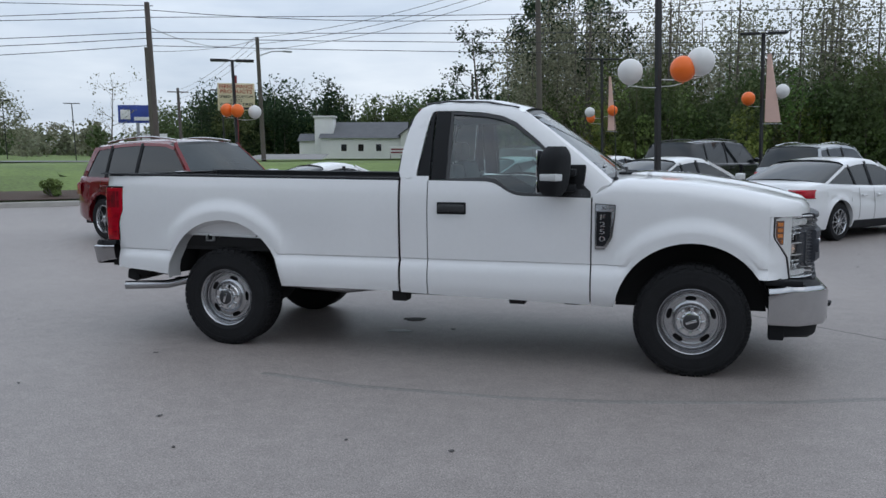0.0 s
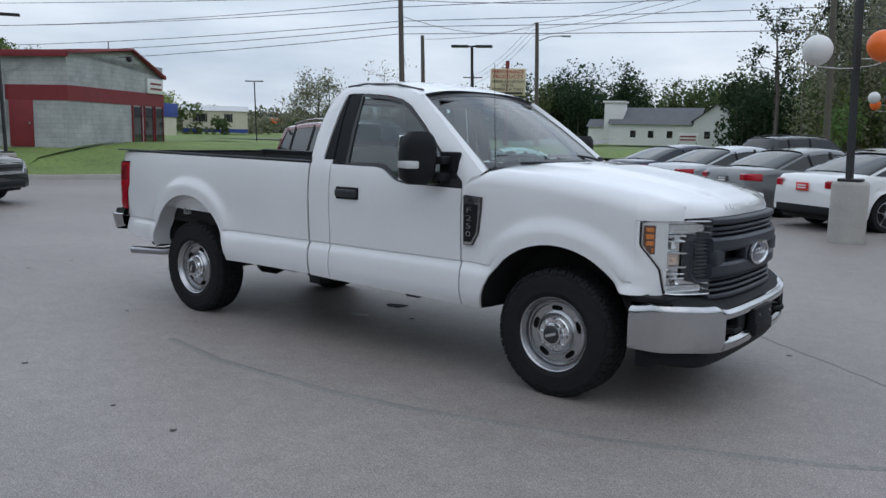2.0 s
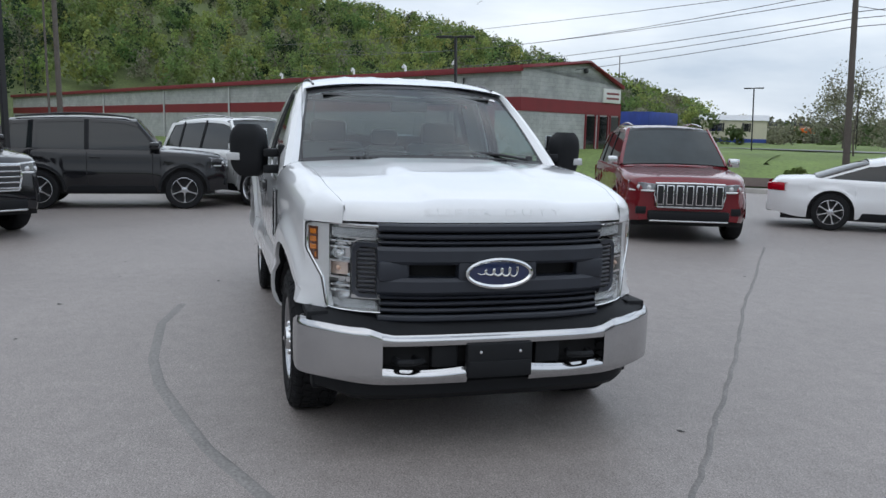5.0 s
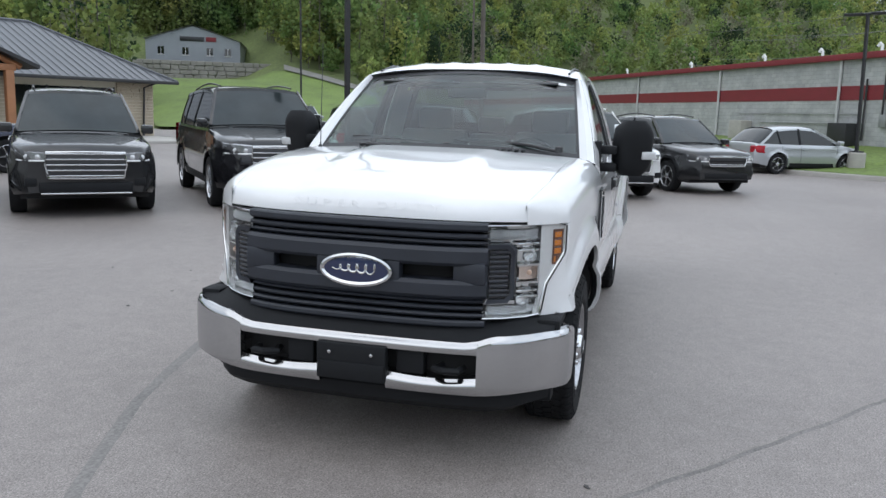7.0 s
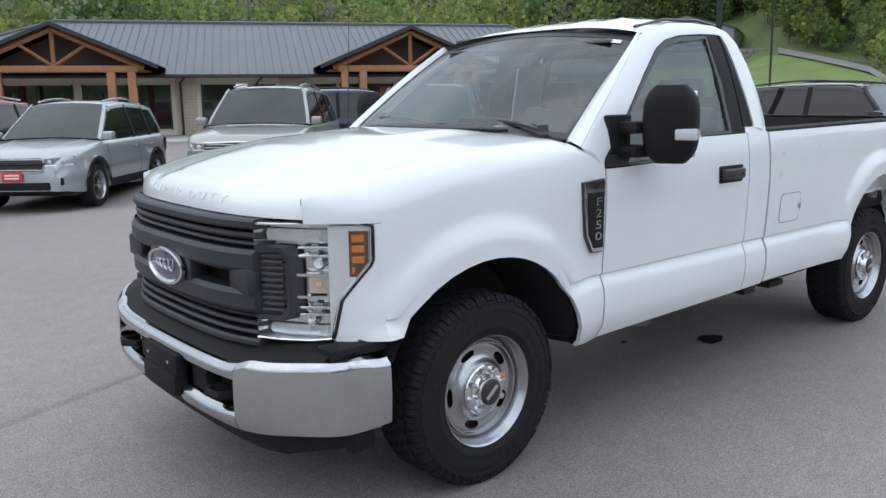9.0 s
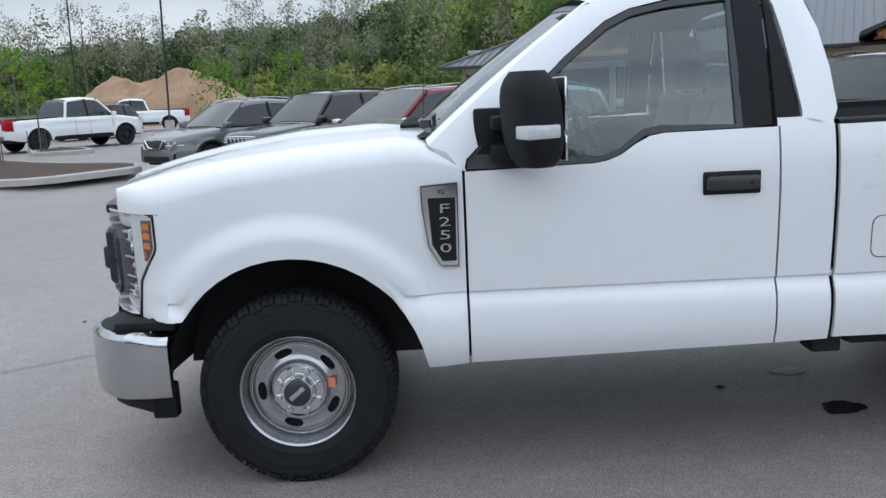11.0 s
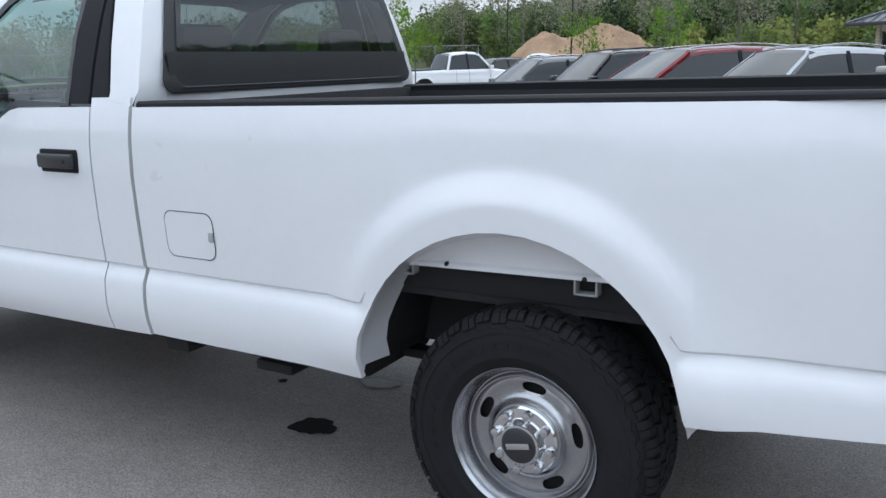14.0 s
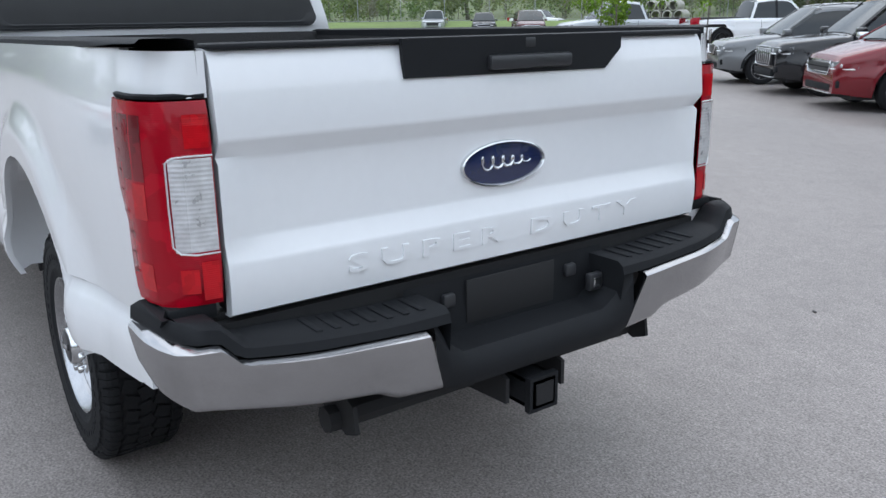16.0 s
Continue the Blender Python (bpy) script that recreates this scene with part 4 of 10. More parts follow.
for s in (-1, 1):
    bm = bmesh.new()
    tube(bm, [(x, s * 0.655, curve_at([(1.62, 1.917), (1.8, 1.935), (2.1, 1.926), (2.33, 1.882)], x) - 0.006) for x in steps(1.62, 2.34, 12)], 0.008, 5)
    part("roof_moulding", bm, SATIN, truck)
def screen_point(t, y, lift=0.0):
    x = lerp(2.375, 3.02, t) + (0.03 - 0.03 * t + 0.09 * t) * (1 - y * y) 
    z = lerp(1.880, 1.372, t) - 0.06 * y * y * (1 - t) - 0.03 * y * y * t + 0.018 * math.sin(math.pi * t)
    return (x + lift * 0.6, y * lerp(0.715, 0.835, t), z + lift)


bm = bmesh.new()
grid(bm, [[screen_point(t, y) for y in steps(-0.98, 0.98, 20)] for t in steps(0.02, 0.99, 12)])
ws = part("windscreen", bm, GLASS, truck)
ws.visible_shadow = False
bm = bmesh.new()
for rows in ([[screen_point(t, y, 0.002) for y in steps(-0.99, 0.99, 20)] for t in (0.0, 0.05)], [[screen_point(t, y, 0.002) for y in steps(-0.99, 0.99, 20)] for t in (0.93, 1.0)]):
    grid(bm, rows)
for s in (-1, 1):
    grid(bm, [[screen_point(t, s * 0.965, 0.002), screen_point(t, s * 1.0, 0.004)] for t in steps(0, 1, 12)])
part("windscreen_seal", bm, SATIN, truck)
for s in (-1, 1):
    bm = bmesh.new()
    rows = []
    for x, z in ((2.385, 1.845), (2.42, 1.825), (2.51, 1.757), (2.60, 1.690), (2.70, 1.610), (2.80, 1.530), (2.95, 1.405), (3.035, 1.330)):
        t = min(range(101), key=lambda k: abs(screen_point(k / 100, 1)[2] - z)) / 100
        a, b = screen_point(t, s * 0.985, 0.006), (x, s * (upper_y(z) - 0.012), z)
        rows.append([screen_point(t, s * 0.985, -0.01), a, (lerp(a[0], b[0], 0.5) + 0.012, lerp(a[1], b[1], 0.5), lerp(a[2], b[2], 0.5) + 0.012), b])
    grid(bm, rows)
    part("windscreen_pillar", bm, WHITE, truck)
bm = bmesh.new()
grid(bm, [[screen_point(t, y, 0.003) for y in steps(0.78, 0.90, 3)] for t in (0.06, 0.10)])
part("inspection_label", bm, STICKER, ws)
bm = bmesh.new()
rows = []
for z in steps(1.33, 1.84, 14):
    xe = curve_at([(1.33, 1.500), (1.40, 1.478), (1.55, 1.492), (1.70, 1.520), (1.82, 1.560), (1.88, 1.605)], z)
    ye = upper_y(z) - 0.010
    rows.append([(xe - 0.030 * (1 - abs(t) ** 6), t * ye, z) for t in (-1, -0.985, -0.96, -0.93, -0.87, -0.5, 0, 0.5, 0.87, 0.93, 0.96, 0.985, 1)])
vs = grid(bm, rows)
dead = [f for f in bm.faces if abs(f.calc_center_median().y) < 0.70 and 1.40 < f.calc_center_median().z < 1.81]
bmesh.ops.delete(bm, geom=dead, context="FACES")
part("cab_back", bm, WHITE, truck)
bm = bmesh.new()
def back_pt(y, z, off):
    xe = curve_at([(1.33, 1.500), (1.40, 1.478), (1.55, 1.492), (1.70, 1.520), (1.82, 1.560)], z)
    return (xe - 0.030 - off, y, z)
ol = []
for cy, cz, a0 in ((0.66, 1.76, 0), (-0.66, 1.76, 90), (-0.76, 1.43, 180), (0.76, 1.43, 270)):
    for k in range(5):
        a = radians(a0 + 22.5 * k)
        ol.append((cy + 0.05 * math.cos(a), cz + 0.05 * math.sin(a)))
rows = []
for y, z in ol + ol[:1]:
    rows.append([back_pt(y, z, 0.0), back_pt(y, z, 0.006), back_pt(y * 0.93, lerp(z, 1.60, 0.10), 0.006), back_pt(y * 0.90, lerp(z, 1.60, 0.13), 0.0)])
grid(bm, rows)
bm2 = bmesh.new()
grid(bm2, [[back_pt(y, z, 0.007) for y in steps(-0.78, 0.78, 6)] for z in (1.388, 1.47, 1.53)])
part("window_border", bm2, SATIN, truck)
rw = part("rear_window_seal", bm, SATIN, truck)
bm = bmesh.new()
grid(bm, [[back_pt(y * (0.76 - 0.24 * (z - 1.39)), z, 0.003) for y in steps(-1, 1, 6)] for z in steps(1.39, 1.81, 6)])
rg = part("rear_window", bm, TINT, truck, "dark tinted rear window")
rg.visible_shadow = False
bm = bmesh.new()
box(bm, 1.46, 1.463, 0.70, 0.735, 1.40, 1.46)
part("window_label", bm, STICKER, rg)
bm = bmesh.new()
box(bm, 1.42, 1.47, -0.22, 0.22, 1.868, 1.905, 0.01)
part("high_brake_lamp", bm, DEEPRED, truck)

# interior
for y in (-0.45, 0.45):
    bm = bmesh.new()
    box(bm, 1.72, 2.24, y - 0.27, y + 0.27, 0.88, 1.06, 0.05)
    box(bm, -0.06, 0.07, y - 0.27, y + 0.27, 0.0, 0.46, 0.05, Matrix.Translation((1.74, 0, 1.02)) @ Matrix.Rotation(radians(-13), 4, "Y"))
    st = part("seat", bm, SEAT, truck, "grey vinyl front seat")
    bm = bmesh.new()
    box(bm, 1.56, 1.66, y - 0.14, y + 0.14, 1.47, 1.64, 0.04)
    part("headrest", bm, SEAT, st)
bm = bmesh.new()
box(bm, 1.60, 1.72, -0.16, 0.16, 1.05, 1.45, 0.04)
box(bm, 1.58, 1.66, -0.11, 0.11, 1.46, 1.58, 0.04)
part("centre_seat", bm, SEAT, truck)
bm = bmesh.new()
grid(bm, [[(2.50, y, 0.85), (2.48, y, 1.22), (2.56, y, 1.31), (2.80, y, 1.33), (3.05, y, 1.345)] for y in steps(-0.84, 0.84, 8)])
part("dashboard", bm, DASH, truck)
bm = bmesh.new()
ring = [(2.32 + 0.19 * 0.35 * math.cos(a), 0.42 + 0.19 * math.sin(a), 1.25 + 0.19 * math.cos(a)) for a in (2 * math.pi * k / 24 for k in range(25))]
tube(bm, ring, 0.014, 6, cap=False)
tube(bm, [(2.32, 0.25, 1.25), (2.34, 0.42, 1.24), (2.32, 0.59, 1.25)], 0.02, 6)
tube(bm, [(2.34, 0.42, 1.24), (2.56, 0.42, 1.16)], 0.035, 8)
part("steering_wheel", bm, DASH, truck)
bm = bmesh.new()
box(bm, 2.46, 2.50, -0.13, 0.13, 1.70, 1.77, 0.012)
part("inside_mirror", bm, SATIN, truck)
for s in (-1, 1):
    bm = bmesh.new()
    box(bm, 2.30, 2.47, s * 0.10, s * 0.60, 1.80, 1.815, 0.004)
    part("sun_visor", bm, SEAT, truck)
bm = bmesh.new()
grid(bm, [[(x, y, 1.85 - 0.05 * (abs(y) / 0.66) ** 3 - (0.04 if x > 2.3 else 0)) for y in steps(-0.66, 0.66, 8)] for x in steps(1.58, 2.38, 6)])
part("headlining", bm, SEAT, truck)
bm = bmesh.new()
box(bm, 1.50, 3.0, -0.86, 0.86, 0.48, 0.56)
box(bm, 2.95, 3.0, -0.80, 0.80, 0.56, 1.30)
box(bm, 3.05, 4.15, -0.55, 0.55, 0.55, 1.10)
box(bm, 1.50, 1.53, -0.88, 0.88, 0.5, 1.33)
part("floor_pan", bm, DARK, truck)

# bed floor, bulkhead, underside
bm = bmesh.new()
for k in range(13):
    y = -0.78 + k * 0.12
    rib = bmesh.new()
    box(rib, -1.10, 1.42, y, y + 0.085, 0.79, 0.815, 0.006)
    part("floor_rib", rib, LINER, truck)
box(bm, -1.10, 1.46, -0.80, 0.80, 0.76, 0.795)
part("bed_floor", bm, LINER, truck)
bm = bmesh.new()
box(bm, 1.43, 1.47, -0.82, 0.82, 0.79, 1.350, 0.008)
part("bulkhead", bm, LINER, truck)
bm = bmesh.new()
for s in (-1, 1):
    tube(bm, [(-1.05, s * 0.45, 0.60), (-0.5, s * 0.45, 0.62), (0.0, s * 0.45, 0.70), (0.5, s * 0.45, 0.60), (3.0, s * 0.45, 0.52), (4.3, s * 0.45, 0.55)], 0.06, 6)
part("chassis_rail", bm, DARK, truck)
bm = bmesh.new()
for x in (0.0, 3.6):
    ax = bmesh.new()
    tube(ax, [(x, -0.75, 0.385), (x, 0.75, 0.385)], 0.05, 8)
    part("axle", ax, DARK, truck)
spin(bm, [(0.02, -0.2), (0.14, -0.12), (0.17, 0), (0.14, 0.12), (0.02, 0.2)], 14, "y", (0.0, 0.0, 0.385))
part("differential", bm, DARK, truck)
bm = bmesh.new()
tube(bm, [(0.15, 0, 0.40), (2.6, 0, 0.50)], 0.045, 8)
part("drive_shaft", bm, DARK, truck)
for s in (-1, 1):
    bm = bmesh.new()
    box(bm, -0.7, 0.72, s * 0.50, s * 0.57, 0.44, 0.475, 0.008)
    box(bm, -0.05, 0.05, s * 0.48, s * 0.60, 0.42, 0.52, 0.008)
    part("leaf_spring", bm, DARK, truck)
bm = bmesh.new()
tube(bm, [(1.3, -0.35, 0.47), (0.9, -0.55, 0.44), (0.5, -0.60, 0.47), (0.0, -0.62, 0.56), (-0.45, -0.66, 0.49), (-0.62, -0.78, 0.452), (-0.945, -0.90, 0.448)], 0.035, 12, cap=False)
part("exhaust_pipe", bm, STEEL, truck, "dull steel exhaust pipe")
bm = bmesh.new()
box(bm, 0.62, 1.35, 0.35, 0.80, 0.42, 0.55, 0.04)
box(bm, 0.95, 1.12, 0.58, 0.80, 0.385, 0.425, 0.01)
part("fuel_tank", bm, DARK, truck)
for x, y in ((2.35, -0.70), (2.75, -0.62), (1.46, -0.80), (1.46, 0.80)):
    bm = bmesh.new()
    box(bm, x - 0.06, x + 0.06, y - 0.06, y + 0.06, 0.42, 0.52, 0.01)
    part("body_mount", bm, DARK, truck)

# front end: grille, bumper
def wide_bar(bm, z0, z1, half, x_off, depth, rounding=0.008):
    rows = []
    for y in steps(-half, half, 16):
        x = nose_x(y) + x_off
        r = min(rounding, (z1 - z0) * 0.45)
        rows.append([(x - depth, y, z0), (x - r, y, z0), (x, y, z0 + r), (x, y, z1 - r), (x - r, y, z1), (x - depth, y, z1)])
    vs = grid(bm, rows)
    bm.faces.new(vs[0])
    bm.faces.new(vs[-1][::-1])


bm = bmesh.new()
wide_bar(bm, 0.655, 1.125, 0.575, -0.075, 0.03)
grille = part("grille", bm, DARK, truck, "dark grey plastic grille with thick bars")
for z0, z1, h, off in ((1.088, 1.124, 0.575, 0.02), (1.052, 1.075, 0.575, 0.012), (1.024, 1.042, 0.575, 0.008), (0.762, 0.780, 0.565, 0.008), (0.730, 0.748, 0.565, 0.010), (0.698, 0.716, 0.565, 0.014), (0.655, 0.685, 0.575, 0.02)):
    bm = bmesh.new()
    wide_bar(bm, z0, z1, h, off, 0.07)
    part("slat", bm, GRILLE, grille)
for z0, z1 in ((0.932, 1.016), (0.786, 0.868)):
    bm = bmesh.new()
    wide_bar(bm, z0, z1, 0.582, 0.036, 0.09, 0.016)
    part("thick_bar", bm, GRILLE, grille)
for s in (-1, 1):
    bm = bmesh.new()
    box(bm, nose_x(0.5) - 0.04, nose_x(0.5) + 0.028, s * 0.43, s * 0.58, 0.85, 0.95, 0.015)
    part("bar_end", bm, GRILLE, grille)
    bm = bmesh.new()
    box(bm, nose_x(0.17) - 0.04, nose_x(0.17) + 0.03, s * 0.10, s * 0.20, 0.84, 0.96, 0.012)
    part("bar_end", bm, GRILLE, grille)
badge_oval("grille_emblem", grille, lambda p: (4.494 + p[2] - 0.12 * p[0] * p[0], -p[0], 0.893 + p[1]), 0.172, 0.076)


def bumper_x(y):
    return 4.538 - 0.28 * abs(y) ** 5 - 0.045 * y * y


def bumper_cols(bm, ys, lo, hi, n=8, bulge=0.020):
    rows = []
    for y in ys:
        a, b = lo(y), hi(y)
        row = []
        for t in steps(0, 1, n):
            z = lerp(a, b, t)
            x = bumper_x(y) + bulge * (1 - (2 * t - 1) ** 2) - 0.04 * max(0, (0.40 - z)) / 0.1 - 0.022 * smooth(0.028, 0.0, b - z) ** 1.5
            row.append((x, y, z))
        row.append((row[-1][0] - 0.05, y, row[-1][2] + 0.004))
        row.insert(0, (row[0][0] - 0.05, y, row[0][2]))
        rows.append(row)
    return grid(bm, rows)


top_line = lambda y: 0.604 + 0.036 * smooth(0.52, 0.66, abs(y)) + 0.016 * smooth(0.66, 0.9, abs(y))
low_line = lambda y: 0.366 + 0.030 * smooth(0.55, 0.9, abs(y))
bm = bmesh.new()
bumper_cols(bm, steps(-0.57, 0.57, 20), lambda y: 0.556, top_line, 12, 0.003)
bumper_cols(bm, steps(-0.57, -0.16, 10), low_line, lambda y: 0.444 - 0.012 * math.sin((abs(y) - 0.16) / 0.41 * math.pi), 8, 0.004)
bumper_cols(bm, steps(0.16, 0.57, 10), low_line, lambda y: 0.444 - 0.012 * math.sin((abs(y) - 0.16) / 0.41 * math.pi), 8, 0.004)
for s in (-1, 1):
    ys = [s * y for y in steps(0.57, 0.90, 12)]
    bumper_cols(bm, ys, low_line, top_line, 24, 0.005)
    rows = []
    for u in steps(0, 1, 10):
        if u < 0.35:
            a = u / 0.35
            yy, xx = 0.90 + 0.045 * math.sin(a * math.pi / 2), lerp(bumper_x(0.90), 4.245, a)
        else:
            a = (u - 0.35) / 0.65
            yy, xx = 0.945 + 0.006 * math.sin(a * math.pi), lerp(4.245, 4.085, a)
        lo, hi = low_line(0.9) - 0.0 * u, top_line(0.9) - 0.02 * smooth(0.3, 1, u) + 0.0
        row = []
        for t in steps(0, 1, 24):
            z = lerp(lo, hi, t)
            lean, tuck = 0.022 * smooth(0.028, 0.0, hi - z) ** 1.5, 0.04 * max(0, 0.40 - z) / 0.1
            row.append((xx + (0.005 * (1 - (2 * t - 1) ** 2) - lean - tuck) * (1 - u), s * (yy + 0.005 * (1 - (2 * t - 1) ** 2) * u - (tuck + lean) * u), z))
        row.append((row[-1][0] - 0.05 * (1 - u), row[-1][1] - s * 0.05 * u, row[-1][2] + 0.004))
        rows.append(row)
    rows.append([(p[0], p[1] - s * 0.04, p[2]) for p in rows[-1]])
    grid(bm, rows)
fb = part("front_bumper", bm, BUMPERCHROME, truck, "polished chrome front bumper")
bm = bmesh.new()
rows = []
for y in steps(-0.88, 0.88, 24):
    zt = top_line(y)
    rows.append([(bumper_x(y) - 0.03, y, zt - 0.004), (bumper_x(y) - 0.06, y, zt + 0.018), (nose_x(y) - 0.02, y, 0.672 + 0.022 * smooth(0.55, 0.8, abs(y))), (nose_x(y) - 0.08, y, 0.70)])
grid(bm, rows)
part("bumper_pad", bm, BLACK, fb, "black plastic pad over the bumper")
bm = bmesh.new()
rows = []
for y in steps(-0.565, 0.565, 12):
    rows.append([(bumper_x(y) - 0.02, y, 0.568), (bumper_x(y) - 0.09, y, 0.56), (bumper_x(y) - 0.10, y, 0.44), (bumper_x(y) - 0.03, y, 0.42)])
vs = grid(bm, rows)
part("bumper_recess", bm, DARK, fb)
for s in (-1, 1):
    bm = bmesh.new()
    tube(bm, [(4.44, s * 0.40, 0.475), (4.51, s * 0.38, 0.478), (4.545, s * 0.43, 0.482), (4.53, s * 0.49, 0.480), (4.45, s * 0.50, 0.475)], 0.016, 8)
    part("tow_hook", bm, BLACK, fb)
    bm = bmesh.new()
    box(bm, 4.44, 4.505, s * 0.20, s * 0.33, 0.44, 0.555, 0.01)
    part("bracket", bm, BLACK, fb)
bm = bmesh.new()
box(bm, 4.505, 4.555, -0.165, 0.165, 0.392, 0.560, 0.008)
box(bm, 4.550, 4.562, -0.160, 0.160, 0.396, 0.475, 0.004)
pl = part("plate_holder", bm, BLACK, fb, "empty black number plate holder")
bm = bmesh.new()
for y in (-0.10, 0.10):
    spin(bm, [(0.001, 4.564), (0.008, 4.562), (0.009, 4.55)], 8, "x", (0, y, 0.52))
part("plate_bolt", bm, CHROME, pl)["kind"] = "stuff"
bm = bmesh.new()
rows = []
for y in steps(-0.86, 0.86, 20):
    x = bumper_x(y) - 0.065 - 0.12 * smooth(0.7, 0.86, abs(y))
    rows.append([(x - 0.02, y, 0.40), (x + 0.01, y, 0.36), (x + 0.0, y, 0.30 - 0.0), (x - 0.04, y, 0.265 + 0.03 * smooth(0.6, 0.86, abs(y)))])
vs = grid(bm, rows)
for s in (-1, 1):
    box(bm, 4.10, 4.20, s * 0.80, s * 0.865, 0.275, 0.42, 0.012)
part("air_dam", bm, BLACK, fb, "black plastic air dam")
for s in (-1, 1):
    bm = bmesh.new()
    grid(bm, [[(4.20 - 0.1 * t, s * 0.895, 0.688), (4.16 - 0.1 * t, s * 0.86, 0.70)] for t in (0, 1)])
    box(bm, 4.06, 4.30, s * 0.80, s * 0.90, 0.655, 0.692, 0.006)
    part("filler_strip", bm, BLACK, fb)

# tail end
TG = [(0.792, -1.130), (0.80, -1.144), (0.86, -1.150), (0.905, -1.149), (0.918, -1.146), (0.958, -1.122), (0.97, -1.121), (1.05, -1.122), (1.128, -1.121), (1.140, -1.123), (1.172, -1.150), (1.184, -1.152), (1.27, -1.143), (1.335, -1.131), (1.356, -1.118), (1.361, -1.09)]
bm = bmesh.new()
rows = []
for y in steps(-0.778, 0.778, 24):
    edge = smooth(0.70, 0.772, abs(y))
    rows.append([(lerp(x, -1.137, edge * (0.93 < z < 1.14)), y, z) for z, x in TG])
rows.insert(0, [(x + 0.03, y - 0.001, z) for x, y, z in rows[0]])
rows.append([(x + 0.03, y + 0.001, z) for x, y, z in rows[-1]])
grid(bm, rows)
gate = part("tailgate", bm, WHITE, truck, "white tailgate with embossed lettering")
bm = bmesh.new()
box(bm, -1.10, -1.06, -0.775, 0.775, 0.80, 1.352)
part("gate_inner", bm, LINER, gate)
bm = bmesh.new()
box(bm, -1.136, -1.06, -0.775, 0.775, 1.358, 1.371, 0.006)
part("gate_cap", bm, BLACK, gate)
bm = bmesh.new()
plate(bm, [(-0.405, 1.370), (0.325, 1.370), (0.320, 1.280), (-0.345, 1.275), (-0.405, 1.328)], 0.014, Matrix.Translation((-1.134, 0, 0)) @ Matrix(((0, 0, -1, 0), (1, 0, 0, 0), (0, 1, 0, 0), (0, 0, 0, 1))))
hp = part("handle_panel", bm, BLACK, gate, "matt black tailgate handle panel")
bm = bmesh.new()
box(bm, -1.166, -1.14, -0.205, 0.075, 1.288, 1.325, 0.010)
part("handle", bm, SATIN, hp)
bm = bmesh.new()
box(bm, -1.150, -1.14, -0.085, -0.05, 1.34, 1.365, 0.004)
part("camera_lens", bm, SATIN, hp)
badge_oval("gate_emblem", gate, lambda p: (-1.122 - p[2] * 0.7, -p[0], 1.045 + p[1]), 0.142, 0.060, 0.008)
bm = text_bm("SUPER DUTY", 0.060, 0.0026, 1.50, 0.0, 0.0012)
for v in bm.verts:
    u, w, d = v.co
    v.co = (-1.1515 - d, -u * 2.06, 0.862 + w)
part("embossed_lettering", bm, EMBOSS, gate)["kind"] = "stuff"

bm = bmesh.new()


def rear_x(y):
    return -1.292 + 0.05 * smooth(0.62, 0.94, abs(y)) + 0.03 * (abs(y) / 0.94) ** 4


def rear_hi(y):
    return 0.713 + 0.026 * min(max((y - 0.38) / 0.43, 0), 1) + 0.040 * smooth(0.80, 0.85, y)


def rear_lo(y):
    return curve_at([(0.322, 0.552), (0.440, 0.562), (0.492, 0.588), (0.869, 0.634), (0.92, 0.640)], y)


rb = new("rear_bumper")
rb.parent = truck
for s in (-1, 1):
    bm = bmesh.new()
    rows = []
    for u in steps(0, 1, 30):
        row = []
        for f, off, dz in ((0, 0.03, -0.012), (0.02, 0.006, -0.004), (0.06, 0.0, 0), (0.12, -0.002, 0), (0.45, -0.011, 0), (0.88, -0.022, 0), (0.95, -0.023, 0), (0.995, -0.012, 0), (1, 0.02, 0.004)):
            y = lerp(lerp(0.322, 0.376, f), 0.90, u)
            row.append((rear_x(y) + off, s * y, lerp(rear_lo(y), rear_hi(y), f) + dz))
        rows.append(row)
    rows.insert(0, [(p[0] + 0.03, p[1], p[2]) for p in rows[0]])
    for u in steps(0.15, 1, 7):
        a = u * math.pi / 2
        x = lerp(rear_x(0.90), -1.0, u ** 1.3)
        y = 0.90 + 0.048 * math.sin(min(a * 1.4, math.pi / 2))
        hi, lo = rear_hi(0.9) + 0.008 * u, 0.638 + 0.045 * u
        rows.append([(x + 0.02 * (1 - u), s * (y - 0.03), lo - 0.012), (x + 0.005 * (1 - u), s * (y - 0.006), lo - 0.004), (x, s * y, lo + 0.012), (x - 0.002 * (1 - u), s * (y + 0.002), lo + 0.022), (x - 0.011 * (1 - u), s * (y + 0.007), lerp(lo, hi, 0.45)), (x - 0.022 * (1 - u), s * (y + 0.013), hi - 0.020), (x - 0.023 * (1 - u), s * (y + 0.013), hi - 0.009), (x - 0.01 * (1 - u), s * (y + 0.005), hi), (x + 0.02 * (1 - u), s * (y - 0.02), hi + 0.004)])
    grid(bm, rows)
    part("bumper_half", bm, DULLCHROME, rb, "chrome rear step bumper face")
